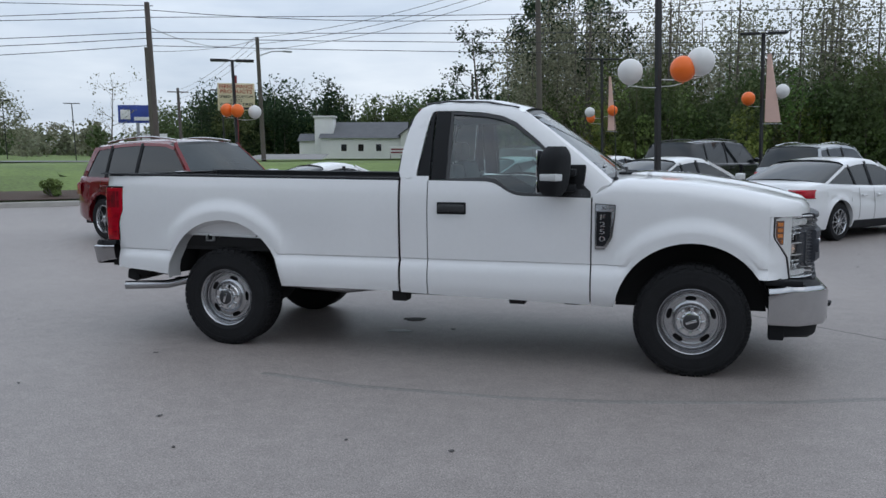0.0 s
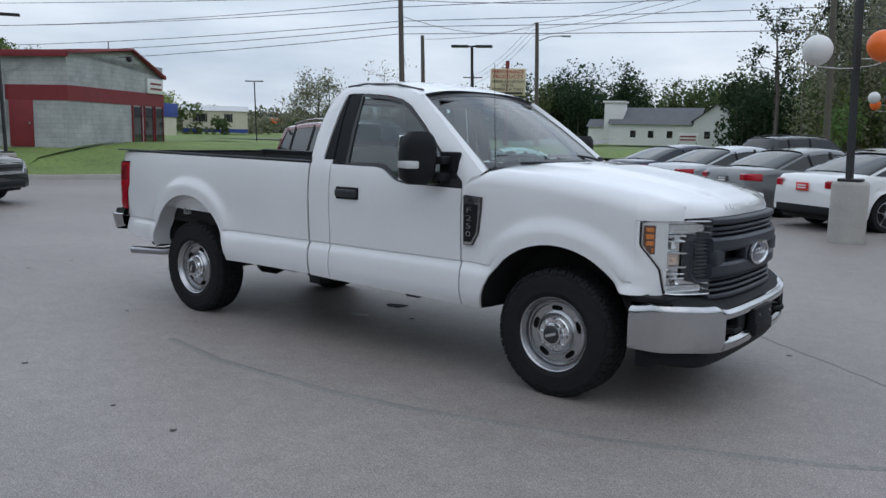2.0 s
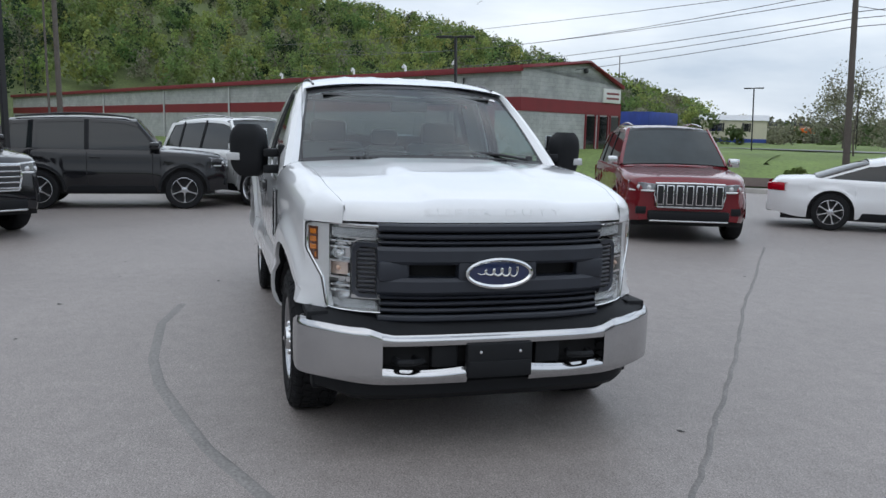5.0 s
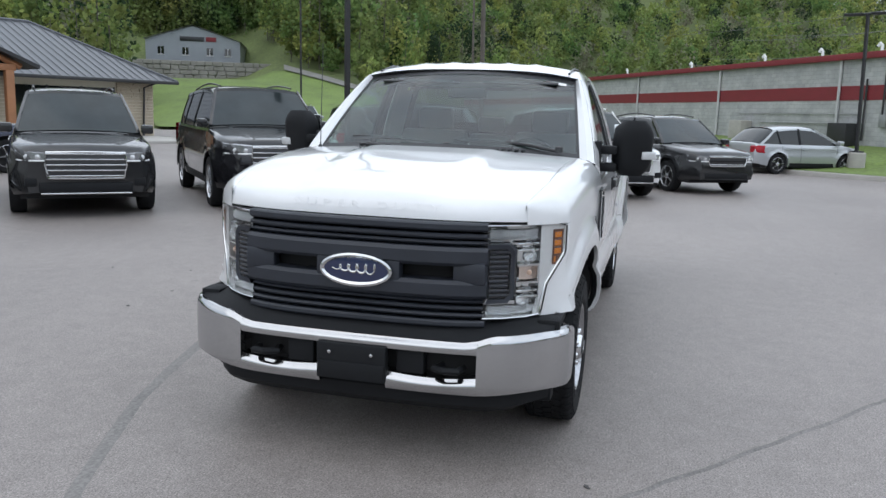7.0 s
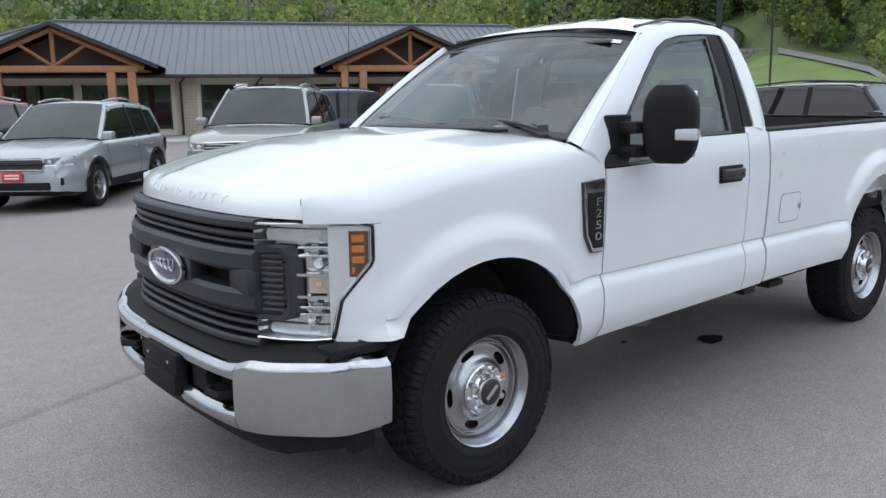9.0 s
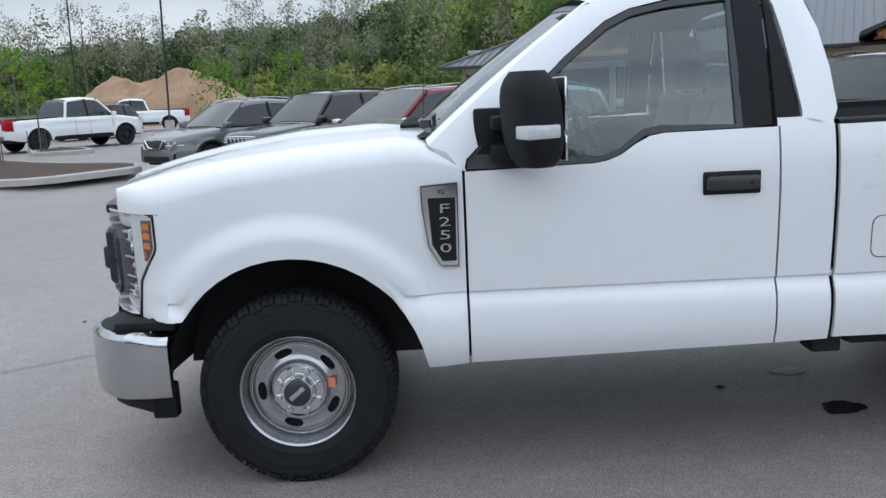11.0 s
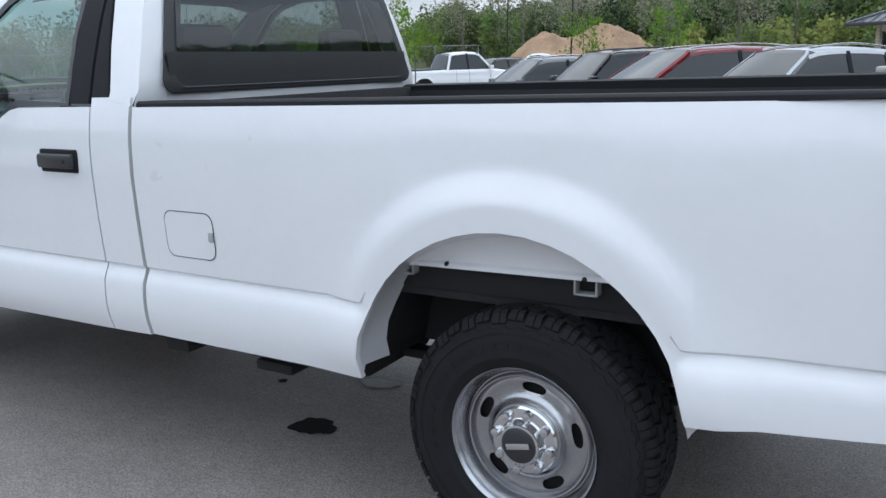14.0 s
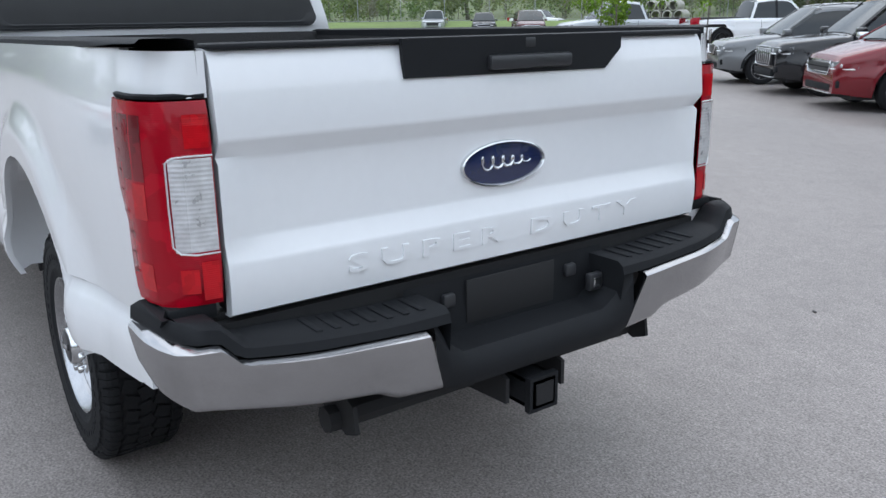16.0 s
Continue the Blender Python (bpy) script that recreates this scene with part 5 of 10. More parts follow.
for s in (-1, 1):
    bm = bmesh.new()
    rows = []
    for y in steps(0.30, 0.93, 28):
        x = rear_x(min(y, 0.90)) + (0.10 * ((y - 0.90) / 0.03) if y > 0.90 else 0)
        zt = 0.752 + 0.020 * smooth(0.40, 0.80, y) + 0.052 * smooth(0.785, 0.85, y)
        rows.append([(x - 0.002, s * y, rear_hi(y) + 0.004), (x + 0.004, s * y, zt - 0.012), (x + 0.022, s * y, zt), (-1.15, s * y, zt), (-1.13, s * y, zt - 0.02)])
    rows.insert(0, [(p[0] + 0.01, p[1], p[2] - 0.10) for p in rows[0]])
    rows.append([(-0.99, s * 0.952, 0.790), (-0.99, s * 0.948, 0.818), (-0.995, s * 0.93, 0.828), (-1.0, s * 0.86, 0.828), (-1.0, s * 0.84, 0.80)])
    grid(bm, rows)
    pad = part("step_pad", bm, BLACK, rb, "ribbed black step tread")
    bm = bmesh.new()
    for k in range(7):
        y = 0.36 + k * 0.045
        box(bm, -1.262, -1.165, s * (y - 0.008), s * (y + 0.008), 0.750, 0.756 + 0.020 * smooth(0.40, 0.80, y), 0.002)
    part("tread_rib", bm, BLACK, pad)["kind"] = "stuff"
bm = bmesh.new()
rows = []
for y in steps(-0.345, 0.345, 14):
    k = smooth(0.345, 0.27, abs(y))
    zt = 0.745 - 0.115 * k
    rows.append([(-1.285, y, lerp(0.56, 0.535, k)), (-1.297, y, lerp(0.60, 0.56, k)), (-1.29, y, lerp(0.70, 0.600, k)), (-1.27, y, lerp(0.745, 0.622, k)), (-1.165, y, lerp(0.752, 0.628, k)), (-1.158, y, lerp(0.755, 0.70, k)), (-1.155, y, 0.770)])
grid(bm, rows)
well = part("plate_recess", bm, BLACK, rb, "recessed black number plate well and step")
bm = bmesh.new()
box(bm, -1.166, -1.158, -0.155, 0.155, 0.640, 0.760, 0.004)
part("plate_pad", bm, DARK, well)
bm = bmesh.new()
for y in (0.215, -0.215):
    bm = bmesh.new()
    box(bm, -1.176, -1.155, y - 0.020, y + 0.020, 0.700, 0.738, 0.009)
    part("plate_lamp", bm, SATIN, well)
bm = bmesh.new()
box(bm, -1.215, -1.190, -0.303, -0.250, 0.655, 0.708, 0.008)
sk = part("trailer_socket", bm, SATIN, well)
bm = bmesh.new()
box(bm, -1.219, -1.212, -0.292, -0.262, 0.668, 0.696, 0.003)
part("socket_lid", bm, CHROME, sk)
bm = bmesh.new()
tube(bm, [(-1.10, -0.55, 0.46), (-1.10, 0.55, 0.46)], 0.035, 8)
for s in (-1, 1):
    plate(bm, [(-1.0, 0.60), (-1.19, 0.52), (-1.20, 0.45), (-1.15, 0.43), (-0.97, 0.49)], 0.012, Matrix.Translation((0, s * 0.52, 0)) @ Matrix.Rotation(math.pi / 2, 4, "X"))
    plate(bm, [(-1.06, 0.56), (-1.26, 0.50), (-1.26, 0.43), (-1.10, 0.42)], 0.012, Matrix.Translation((0, s * 0.10, 0)) @ Matrix.Rotation(math.pi / 2, 4, "X"))
hitch = part("tow_hitch", bm, DARK, rb, "black square receiver hitch")
bm = bmesh.new()
for y0, y1, z0, z1 in ((-0.042, 0.042, 0.478, 0.492), (-0.042, 0.042, 0.408, 0.422), (-0.042, -0.028, 0.408, 0.492), (0.028, 0.042, 0.408, 0.492)):
    box(bm, -1.30, -1.05, y0, y1, z0, z1, 0.002)
box(bm, -1.30, -1.28, -0.05, 0.05, 0.400, 0.500, 0.0)
part("receiver_tube", bm, BLACK, hitch)
bm = bmesh.new()
box(bm, -1.304, -1.298, -0.030, 0.030, 0.420, 0.480)
part("receiver_mouth", bm, DARK, hitch)
bm = bmesh.new()
box(bm, -1.13, -1.0, -0.80, 0.80, 0.60, 0.78)
part("bumper_beam", bm, DARK, rb)


# wheels
def build_wheel(parent):
    """Steel wheel facing +y, hub centre at the origin."""
    w = new("wheel")
    w.parent = parent
    R = 0.392
    bm = bmesh.new()
    prof = [(0.222, -0.115), (0.25, -0.122), (0.30, -0.128), (0.35, -0.124), (0.372, -0.112), (R - 0.010, -0.095), (R - 0.009, -0.05), (R - 0.009, 0.05), (R - 0.010, 0.095), (0.372, 0.112), (0.352, 0.1225), (0.345, 0.1255), (0.338, 0.1265), (0.335, 0.1285), (0.30, 0.1295), (0.268, 0.127), (0.264, 0.1285), (0.256, 0.1275), (0.252, 0.124), (0.240, 0.120), (0.231, 0.116), (0.226, 0.108)]
    spin(bm, prof, 64, "y")
    tyre = part("tyre", bm, RUBBER, w, "black all-terrain tyre with block tread")
    bm = bmesh.new()
    n = 44
    for k in range(n):
        t = 2 * math.pi * k / n
        for j, (y0, y1) in enumerate(((-0.070, -0.028), (-0.020, 0.020), (0.028, 0.070))):
            off = (0.5 * (j % 2) + 0.18 * (j - 1)) * 2 * math.pi / n
            m = Matrix.Rotation(-(t + off), 4, "Y") @ Matrix.Translation((R - 0.004, 0, 0)) @ Matrix.Rotation(radians(18 * (1 if j % 2 else -1)), 4, "X")
            box(bm, -0.008, 0.004, y0, y1, -0.022, 0.022, 0, m)
        # shoulder lugs wrap from the tread on to the sidewall, every other one longer
        for sy in (-1, 1):
            m = Matrix.Rotation(-(t + 0.25 * sy * 2 * math.pi / n), 4, "Y")
            reach = 0.010 if k % 2 else 0.0
            for z0, z1 in ((-0.0235, -0.0015), (0.0015, 0.0205)):
                pr = [(R, 0.078), (R, 0.098), (R - 0.006, 0.110), (0.372 - reach, 0.1225 + 0.2 * reach), (0.366 - reach, 0.118 + 0.3 * reach), (0.378, 0.078)]
                a_ = [bm.verts.new(m @ Vector((r_, sy * y_, z0))) for r_, y_ in pr]
                b_ = [bm.verts.new(m @ Vector((r_, sy * y_, z1))) for r_, y_ in pr]
                for i in range(len(pr)):
                    j2 = (i + 1) % len(pr)
                    bm.faces.new((a_[i], a_[j2], b_[j2], b_[i]))
                bm.faces.new(a_)
                bm.faces.new(b_)
    bmesh.ops.recalc_face_normals(bm, faces=bm.faces)
    part("tread", bm, RUBBER, tyre, clean=False)["kind"] = "stuff"
    # zigzag ridge round the sidewall
    bm = bmesh.new()
    rows = []
    for k in range(97):
        t = 2 * math.pi * k / 96
        o = 0.010 * (k % 2)
        rows.append([(r_ * math.cos(t), y_, r_ * math.sin(t)) for r_, y_ in ((0.330, 0.1275), (0.332, 0.1312), (0.344 + o, 0.1292), (0.346 + o, 0.1245))])
    grid(bm, rows)
    for k in range(46):
        if k % 23 > 15:
            continue
        box(bm, 0.288, 0.306, 0.128, 0.1312, -0.010, 0.008, 0, Matrix.Rotation(-2 * math.pi * k / 46, 4, "Y"))
    part("sidewall_relief", bm, RUBBER, tyre)["kind"] = "stuff"
    bm = bmesh.new()
    # rim: flange, groove, bead ring, and a disc with oval windows
    spin(bm, [(0.216, -0.09), (0.20, -0.06), (0.193, 0.04), (0.196, 0.066), (0.2010, 0.066), (0.2050, 0.080), (0.2085, 0.091), (0.2140, 0.097), (0.2190, 0.108), (0.2240, 0.117), (0.2290, 0.1205), (0.2310, 0.117), (0.2290, 0.112)], 64, "y")
    seg, win = 120, 5

    def disc_y(r):
        return curve_at([(0.06, 0.086), (0.098, 0.086), (0.108, 0.084), (0.122, 0.066), (0.138, 0.059), (0.155, 0.060), (0.172, 0.064), (0.180, 0.062), (0.183, 0.068), (0.187, 0.0765), (0.192, 0.078), (0.196, 0.074), (0.199, 0.060)], r)
    radii = [0.06, 0.085, 0.098, 0.108, 0.116, 0.122, 0.130, 0.138, 0.144, 0.149, 0.154, 0.159, 0.164, 0.169, 0.175, 0.180, 0.183, 0.187, 0.192, 0.196, 0.199]
    rows = [[(r * math.cos(2 * math.pi * k / seg), disc_y(r), r * math.sin(2 * math.pi * k / seg)) for k in range(seg)] for r in radii]
    grid(bm, rows, close=True)
    hole = []
    for f in bm.faces:
        c = f.calc_center_median()
        r = math.hypot(c.x, c.z)
        if c.y > 0.04 and 0.138 < r < 0.175 and abs(c.y - disc_y(r)) < 0.006:
            a = (math.atan2(c.z, c.x) / (2 * math.pi) * win) % 1
            du = (a - 0.5) * 2 * math.pi / win * 0.156 / 0.038
            dv = (r - 0.1535) / 0.0165
            if abs(du) ** 2.6 + abs(dv) ** 2.6 < 1:
                hole.append(f)
    bmesh.ops.delete(bm, geom=hole, context="FACES")
    for v in bm.verts:
        r = math.hypot(v.co.x, v.co.z)
        if not (v.is_boundary and v.co.y > 0.04 and 0.13 < r < 0.176):
            continue
        a = math.atan2(v.co.z, v.co.x)
        mid_a = (math.floor(a / (2 * math.pi) * win) + 0.5) * 2 * math.pi / win
        du, dv = (a - mid_a) * 0.156 / 0.038, (r - 0.1535) / 0.0165
        k = (abs(du) ** 2.6 + abs(dv) ** 2.6) ** (1 / 2.6)
        if k > 0.3:
            a2, r2 = mid_a + du / k * 0.038 / 0.156, 0.1535 + dv / k * 0.0165
            v.co = (r2 * math.cos(a2), disc_y(r2), r2 * math.sin(a2))
    rim = part("rim", bm, STEEL, w, "painted steel rim with oval windows")
    bm = bmesh.new()
    spin(bm, [(0.19, 0.03), (0.10, 0.02), (0.02, 0.02)], 28, "y")
    part("brake_drum", bm, DARK, rim)
    bm = bmesh.new()
    spin(bm, [(0.103, 0.084), (0.104, 0.096), (0.099, 0.102), (0.072, 0.104), (0.066, 0.110), (0.063, 0.128), (0.060, 0.134), (0.054, 0.135)], 40, "y")
    cap = part("hub_cap", bm, CHROME, rim, "chrome hub cap with a dark centre")
    bm = bmesh.new()
    spin(bm, [(0.055, 0.133), (0.050, 0.137), (0.02, 0.139), (0.001, 0.139)], 28, "y")
    box(bm, -0.040, 0.040, 0.136, 0.143, -0.011, 0.011, 0.003)
    part("cap_centre", bm, SATIN, cap)
    bm = bmesh.new()
    for y0, y1, h in ((0.1425, 0.1445, 0.009),):
        box(bm, -0.037, 0.037, y0, y1, -h, h, 0.001)
    part("cap_mark", bm, CHROME, cap)
    for k in range(8):
        a = 2 * math.pi * (k + 0.5) / 8
        bm = bmesh.new()
        spin(bm, [(0.0145, 0.085), (0.0145, 0.116), (0.012, 0.122), (0.001, 0.124)], 10, "y", (0.086 * math.cos(a), 0, 0.086 * math.sin(a)))
        part("lug_nut", bm, CHROME, cap)
    return w


wheel = build_wheel(truck)
spots = [((0, 0.785, 0.388), 0, 12), ((3.595, 0.812, 0.388), 0, 40), ((0, -0.785, 0.388), 180, 75), ((3.595, -0.812, 0.388), 180, 20)]
for i, (p, turn, roll) in enumerate(spots):
    m = Matrix.Translation(p) @ Matrix.Rotation(radians(turn), 4, "Z") @ Matrix.Rotation(radians(roll), 4, "Y")
    if i == 0:
        wheel.matrix_local = m
    else:
        copy_thing(wheel, m)
bm = bmesh.new()
plate(bm, [(-0.014, -0.02), (0.014, -0.02), (0.014, 0.02), (-0.014, 0.02)], 0.002, Matrix.Translation((3.465, 0.885, 0.405)) @ Matrix.Rotation(math.pi / 2, 4, "X"))
part("wheel_tag", bm, ORANGE_T, truck)

# ---- ground, kerbs, grass, hill ----
def asphalt_material():
    m, nt, b = nodes_of("worn_asphalt")
    b.inputs["Specular IOR Level"].default_value = 0.6
    tc = nt.nodes.new("ShaderNodeTexCoord")
    broad = put(nt, "ShaderNodeTexNoise", Scale=0.22, Detail=6.0, Roughness=0.6)
    mid = put(nt, "ShaderNodeTexNoise", Scale=6.5, Detail=8.0, Roughness=0.75)
    grit = put(nt, "ShaderNodeTexNoise", Scale=118.0, Detail=3.0)
    coarse = put(nt, "ShaderNodeTexNoise", Scale=36.0, Detail=4.0, Roughness=0.7)
    stone = put(nt, "ShaderNodeTexVoronoi", Scale=130.0)
    for n in (broad, mid, grit, coarse, stone):
        nt.links.new(tc.outputs["Object"], n.inputs["Vector"])
    last = None
    for n, lo, hi, a, c in ((broad, 0.3, 0.7, 0.84, 1.14), (mid, 0.3, 0.7, 0.84, 1.16), (coarse, 0.3, 0.7, 0.80, 1.20), (grit, 0.3, 0.7, 0.50, 1.50)):
        r = put(nt, "ShaderNodeMapRange")
        r.inputs[1].default_value, r.inputs[2].default_value, r.inputs[3].default_value, r.inputs[4].default_value = lo, hi, a, c
        nt.links.new(n.outputs[0], r.inputs[0])
        if last is None:
            last = r.outputs[0]
        else:
            k = nt.nodes.new("ShaderNodeMath")
            k.operation = "MULTIPLY"
            nt.links.new(last, k.inputs[0])
            nt.links.new(r.outputs[0], k.inputs[1])
            last = k.outputs[0]
    sp = put(nt, "ShaderNodeMapRange")
    sp.inputs[1].default_value, sp.inputs[2].default_value, sp.inputs[3].default_value, sp.inputs[4].default_value = 0.0, 0.12, 1.5, 1.0
    nt.links.new(stone.outputs["Distance"], sp.inputs[0])
    k = nt.nodes.new("ShaderNodeMath")
    k.operation = "MULTIPLY"
    nt.links.new(last, k.inputs[0])
    nt.links.new(sp.outputs[0], k.inputs[1])
    sc = nt.nodes.new("ShaderNodeVectorMath")
    sc.operation = "SCALE"
    sc.inputs[0].default_value = (0.242, 0.215, 0.202)
    nt.links.new(k.outputs[0], sc.inputs["Scale"])
    nt.links.new(sc.outputs[0], b.inputs["Base Color"])
    b.inputs["Roughness"].default_value = 0.56
    bp = put(nt, "ShaderNodeBump", Strength=0.12, Distance=0.003)
    nt.links.new(grit.outputs[0], bp.inputs["Height"])
    nt.links.new(bp.outputs[0], b.inputs["Normal"])
    return m


ASPHALT = asphalt_material()
WORN = mat("tyre_worn_asphalt", (0.199, 0.187, 0.178), 0.60, vary=0.16, scale=2.5, fine=0.35)
SEAM = mat("asphalt_seam", (0.180, 0.169, 0.162), 0.75, vary=0.25, scale=3, fine=0.35, bump=0.3, bump_scale=80)
DARKTAR = mat("dark_tar", (0.075, 0.070, 0.070), 0.75, vary=0.25, scale=3, fine=0.3, bump=0.3, bump_scale=80)
OILY = mat("oil_stain", (0.010, 0.010, 0.010), 0.75, spec=0.1, vary=0.3, scale=9)
SPILL = mat("pale_dried_spill", (0.42, 0.42, 0.42), 0.8, vary=0.2, scale=9)
LINEPAINT = mat("worn_white_line", (0.55, 0.55, 0.54), 0.8, vary=0.25, scale=6, fine=0.3)
CONCRETE = mat("concrete", (0.40, 0.385, 0.36), 0.85, vary=0.14, scale=2.5, fine=0.12, bump=0.2, bump_scale=50)
GRASS = mat("mown_grass", (0.135, 0.195, 0.046), 0.9, vary=0.30, scale=0.35, fine=0.35, bump=0.8, bump_scale=25)
FLOOR = mat("forest_floor", (0.105, 0.135, 0.044), 0.95, vary=0.35, scale=0.12, fine=0.3, bump=0.6, bump_scale=6)
MULCH = mat("brown_mulch", (0.060, 0.036, 0.024), 0.95, vary=0.3, scale=4, fine=0.45, bump=0.9, bump_scale=40)
DIRT = mat("orange_clay_dirt", (0.31, 0.200, 0.122), 0.95, vary=0.35, scale=0.5, fine=0.30, bump=0.8, bump_scale=3)

def lot_z(x, y):
    """The lot dips gently along the row of cars."""
    return -0.14 * smooth(-0.6, 1.6, x) * (1 - smooth(10.6, 13.0, x + 0.5 * max(0, -y - 20))) * smooth(8.6, 10.6, -y) * (1 - smooth(20.5, 23.5, -y))


bm = bmesh.new()
xs = steps(-900, -4, 6) + steps(-3, 16, 30) + steps(20, 900, 6)
ys = steps(-900, -28, 6) + steps(-26, -7, 30) + steps(-4, 900, 6)
grid(bm, [[(x, y, lot_z(x, y)) for y in ys] for x in xs])
tagged(link("ground", bm, ASPHALT), "worn grey asphalt of the car lot", "ground", kind="structure")

HILL = [(0, 2.0), (20, 2.0), (60, 2.5), (104, 2.2), (112, 1.2), (128, 0.9), (145, 1.2), (150, 2.6), (154, 3.7), (158.5, 5.2), (162.5, 6.4), (168, 7.7), (174, 8.5), (180, 9.4), (200, 10.2), (225, 10.5), (262, 8.0), (272, 5.4), (280, 3.6), (288, 2.6), (296, 2.0), (306, 1.4), (315, 1.6), (340, 1.4), (360, 2.0)]
FOOT = [(0, 120), (60, 70), (104, 75), (112, 130), (145, 130), (152, 100), (165, 100), (185, 104), (197, 100), (201, 48), (216, 48), (222, 58), (262, 64), (280, 74), (296, 78), (320, 95), (360, 120)]


def hill_z(x, y):
    r, th = math.hypot(x, y), math.degrees(math.atan2(y, x)) % 360
    foot = curve_at(FOOT, th)
    top = 235 * math.tan(radians(curve_at(HILL, th)))
    t = min(max((r - foot) / (235 - foot), 0), 1)
    z = top * (0.35 * t + 0.65 * t * t * (3 - 2 * t))
    if 207 < th < 232 and r < 125:
        # level yard of the hilltop building
        k = smooth(207.5, 211, th) * (1 - smooth(226, 232, th)) * (1 - smooth(117, 125, r))
        front = (x + 76) * 0.907 + (y + 66) * 0.42
        z = lerp(z, min(z, lerp(6.6, 4.4, smooth(-0.6, 0.6, front))), k)
    if r > 235:
        z *= max(0.2, 1 - (r - 235) / 260)
    return z + (0.9 * noise.noise((x * 0.03, y * 0.03, 0)) * min(1, max(0, (r - foot) / 20)) if r > foot else 0) - 0.05


bm = bmesh.new()
rows = []
for th in range(0, 361, 3):
    a = radians(th)
    foot = curve_at(FOOT, th)
    rows.append([(r * math.cos(a), r * math.sin(a), hill_z(r * math.cos(a), r * math.sin(a))) for r in [foot - 1.0, foot + 3, foot + 8] + steps(foot + 15, 240, 12) + [300, 380, 480]])
grid(bm, rows)
tagged(link("hillside", bm, FLOOR), "green wooded hillside round the car lot", "hill", kind="structure")

# grass slope below the hilltop building, and the drive along its upper edge
def slope_top(th):
    return lerp(64, 86, min(max((th - 198.5) / 9, 0), 1))


bm = bmesh.new()
rows = []
for th in steps(196, 207.5, 12):
    a = radians(th)
    rows.append([(r * math.cos(a), r * math.sin(a), hill_z(r * math.cos(a), r * math.sin(a)) + 0.40) for r in (slope_top(th) - 1.2, slope_top(th) + 2.2)])
grid(bm, rows)
tagged(link("drive", bm, mat("pale_gravel_drive", (0.20, 0.195, 0.18), 0.9, vary=0.15, scale=0.6)), "pale gravel drive up the hillside", "road", kind="structure")
bm = bmesh.new()
rows = []
for th in steps(198.5, 218, 16):
    a = radians(th)
    rows.append([(r * math.cos(a), r * math.sin(a), hill_z(r * math.cos(a), r * math.sin(a)) + 0.25) for r in steps(49, slope_top(th), 14)])
grid(bm, rows)
tagged(link("grass_slope", bm, GRASS), "mown green grass slope on the hillside", "grass", kind="structure")

# kerb and lawn along the lot
KERB = [(-95, -34), (-60, -17.5), (-36, -4.5), (-24.5, 2.6), (-20.3, 5.2), (-18.6, 7.6), (-17.8, 9.8), (-15.6, 12.2), (-13.6, 14.2), (-12.2, 16.6), (-11.0, 20.5), (-9.0, 25), (-4, 30), (6, 34.5), (30, 40), (70, 48)]


def along(line, n):
    """Points at even steps along a line, with the way to its left."""
    pts = [Vector((*p, 0)) for p in line]
    seg = [(b - a).length for a, b in zip(pts, pts[1:])]
    total, out = sum(seg), []
    for i in range(n + 1):
        d = total * i / n
        k = 0
        while k < len(seg) - 1 and d > seg[k]:
            d -= seg[k]
            k += 1
        p = pts[k].lerp(pts[k + 1], min(d / seg[k], 1))
        q = (pts[k + 1] - pts[k]).normalized()
        out.append((p, Vector((-q.y, q.x, 0))))
    return out


def lawn_z(d):
    return 0.16 + 0.80 * smooth(0.5, 11, d) + 0.12 * smooth(2, 5, d)


bm = bmesh.new()
rows = []
for p, left in along(KERB, 90):
    n = left
    rows.append([tuple(p + n * d + Vector((0, 0, z))) for d, z in ((0, 0.0), (0.01, 0.13), (0.03, 0.15), (0.16, 0.152), (0.17, 0.12))])
grid(bm, rows)
tagged(link("kerb", bm, CONCRETE), "pale cast concrete kerb", "kerb", kind="structure")
bm = bmesh.new()
rows = []
for p, left in along(KERB, 120):
    rows.append([tuple(p + left * d + Vector((0, 0, lawn_z(d) + 0.06 * noise.noise((p.x * 0.15 + d * 0.1, p.y * 0.15, d * 0.2)) * min(1, d)))) for d in (0.16, 0.6, 1.2, 2, 3, 4.5, 6, 8, 10, 13, 17, 22)])
grid(bm, rows)
tagged(link("lawn", bm, GRASS), "rolling green mown lawn behind the kerb", "grass", kind="structure")

# far flat land beyond the lawn, with the road
bm = bmesh.new()
grid(bm, [[(r * math.cos(radians(th)), r * math.sin(radians(th)), 0.75 if r < 60 else 0.75 + (r - 60) * 0.012) for r in (30, 45, 60, 90, 130)] for th in range(76, 156, 4)])
tagged(link("far_verge", bm, GRASS), "grass verge beside the far road", "grass", kind="structure")
bm = bmesh.new()
grid(bm, [[(x, lerp(44, 58, (x + 70) / 120) + d, 0.98 + (0.0 if d else 0)) for d in (0, 9.5)] for x in steps(-90, 60, 10)])
tagged(link("road", bm, mat("pale_road", (0.22, 0.22, 0.22), 0.85, vary=0.1, scale=0.6)), "pale grey two-lane road", "road", kind="structure")
bm = bmesh.new()
grid(bm, [[(lerp(-24, -34, t) + d * 0.6, lerp(40, 64, t) + d * 0.3, 1.2 + 0.35 * t) for d in (0, 9)] for t in steps(0, 1, 5)])
tagged(link("side_road", bm, mat("pale_lane", (0.24, 0.235, 0.23), 0.85, vary=0.1, scale=0.6)), "pale grey side road by the church", "road", kind="structure")


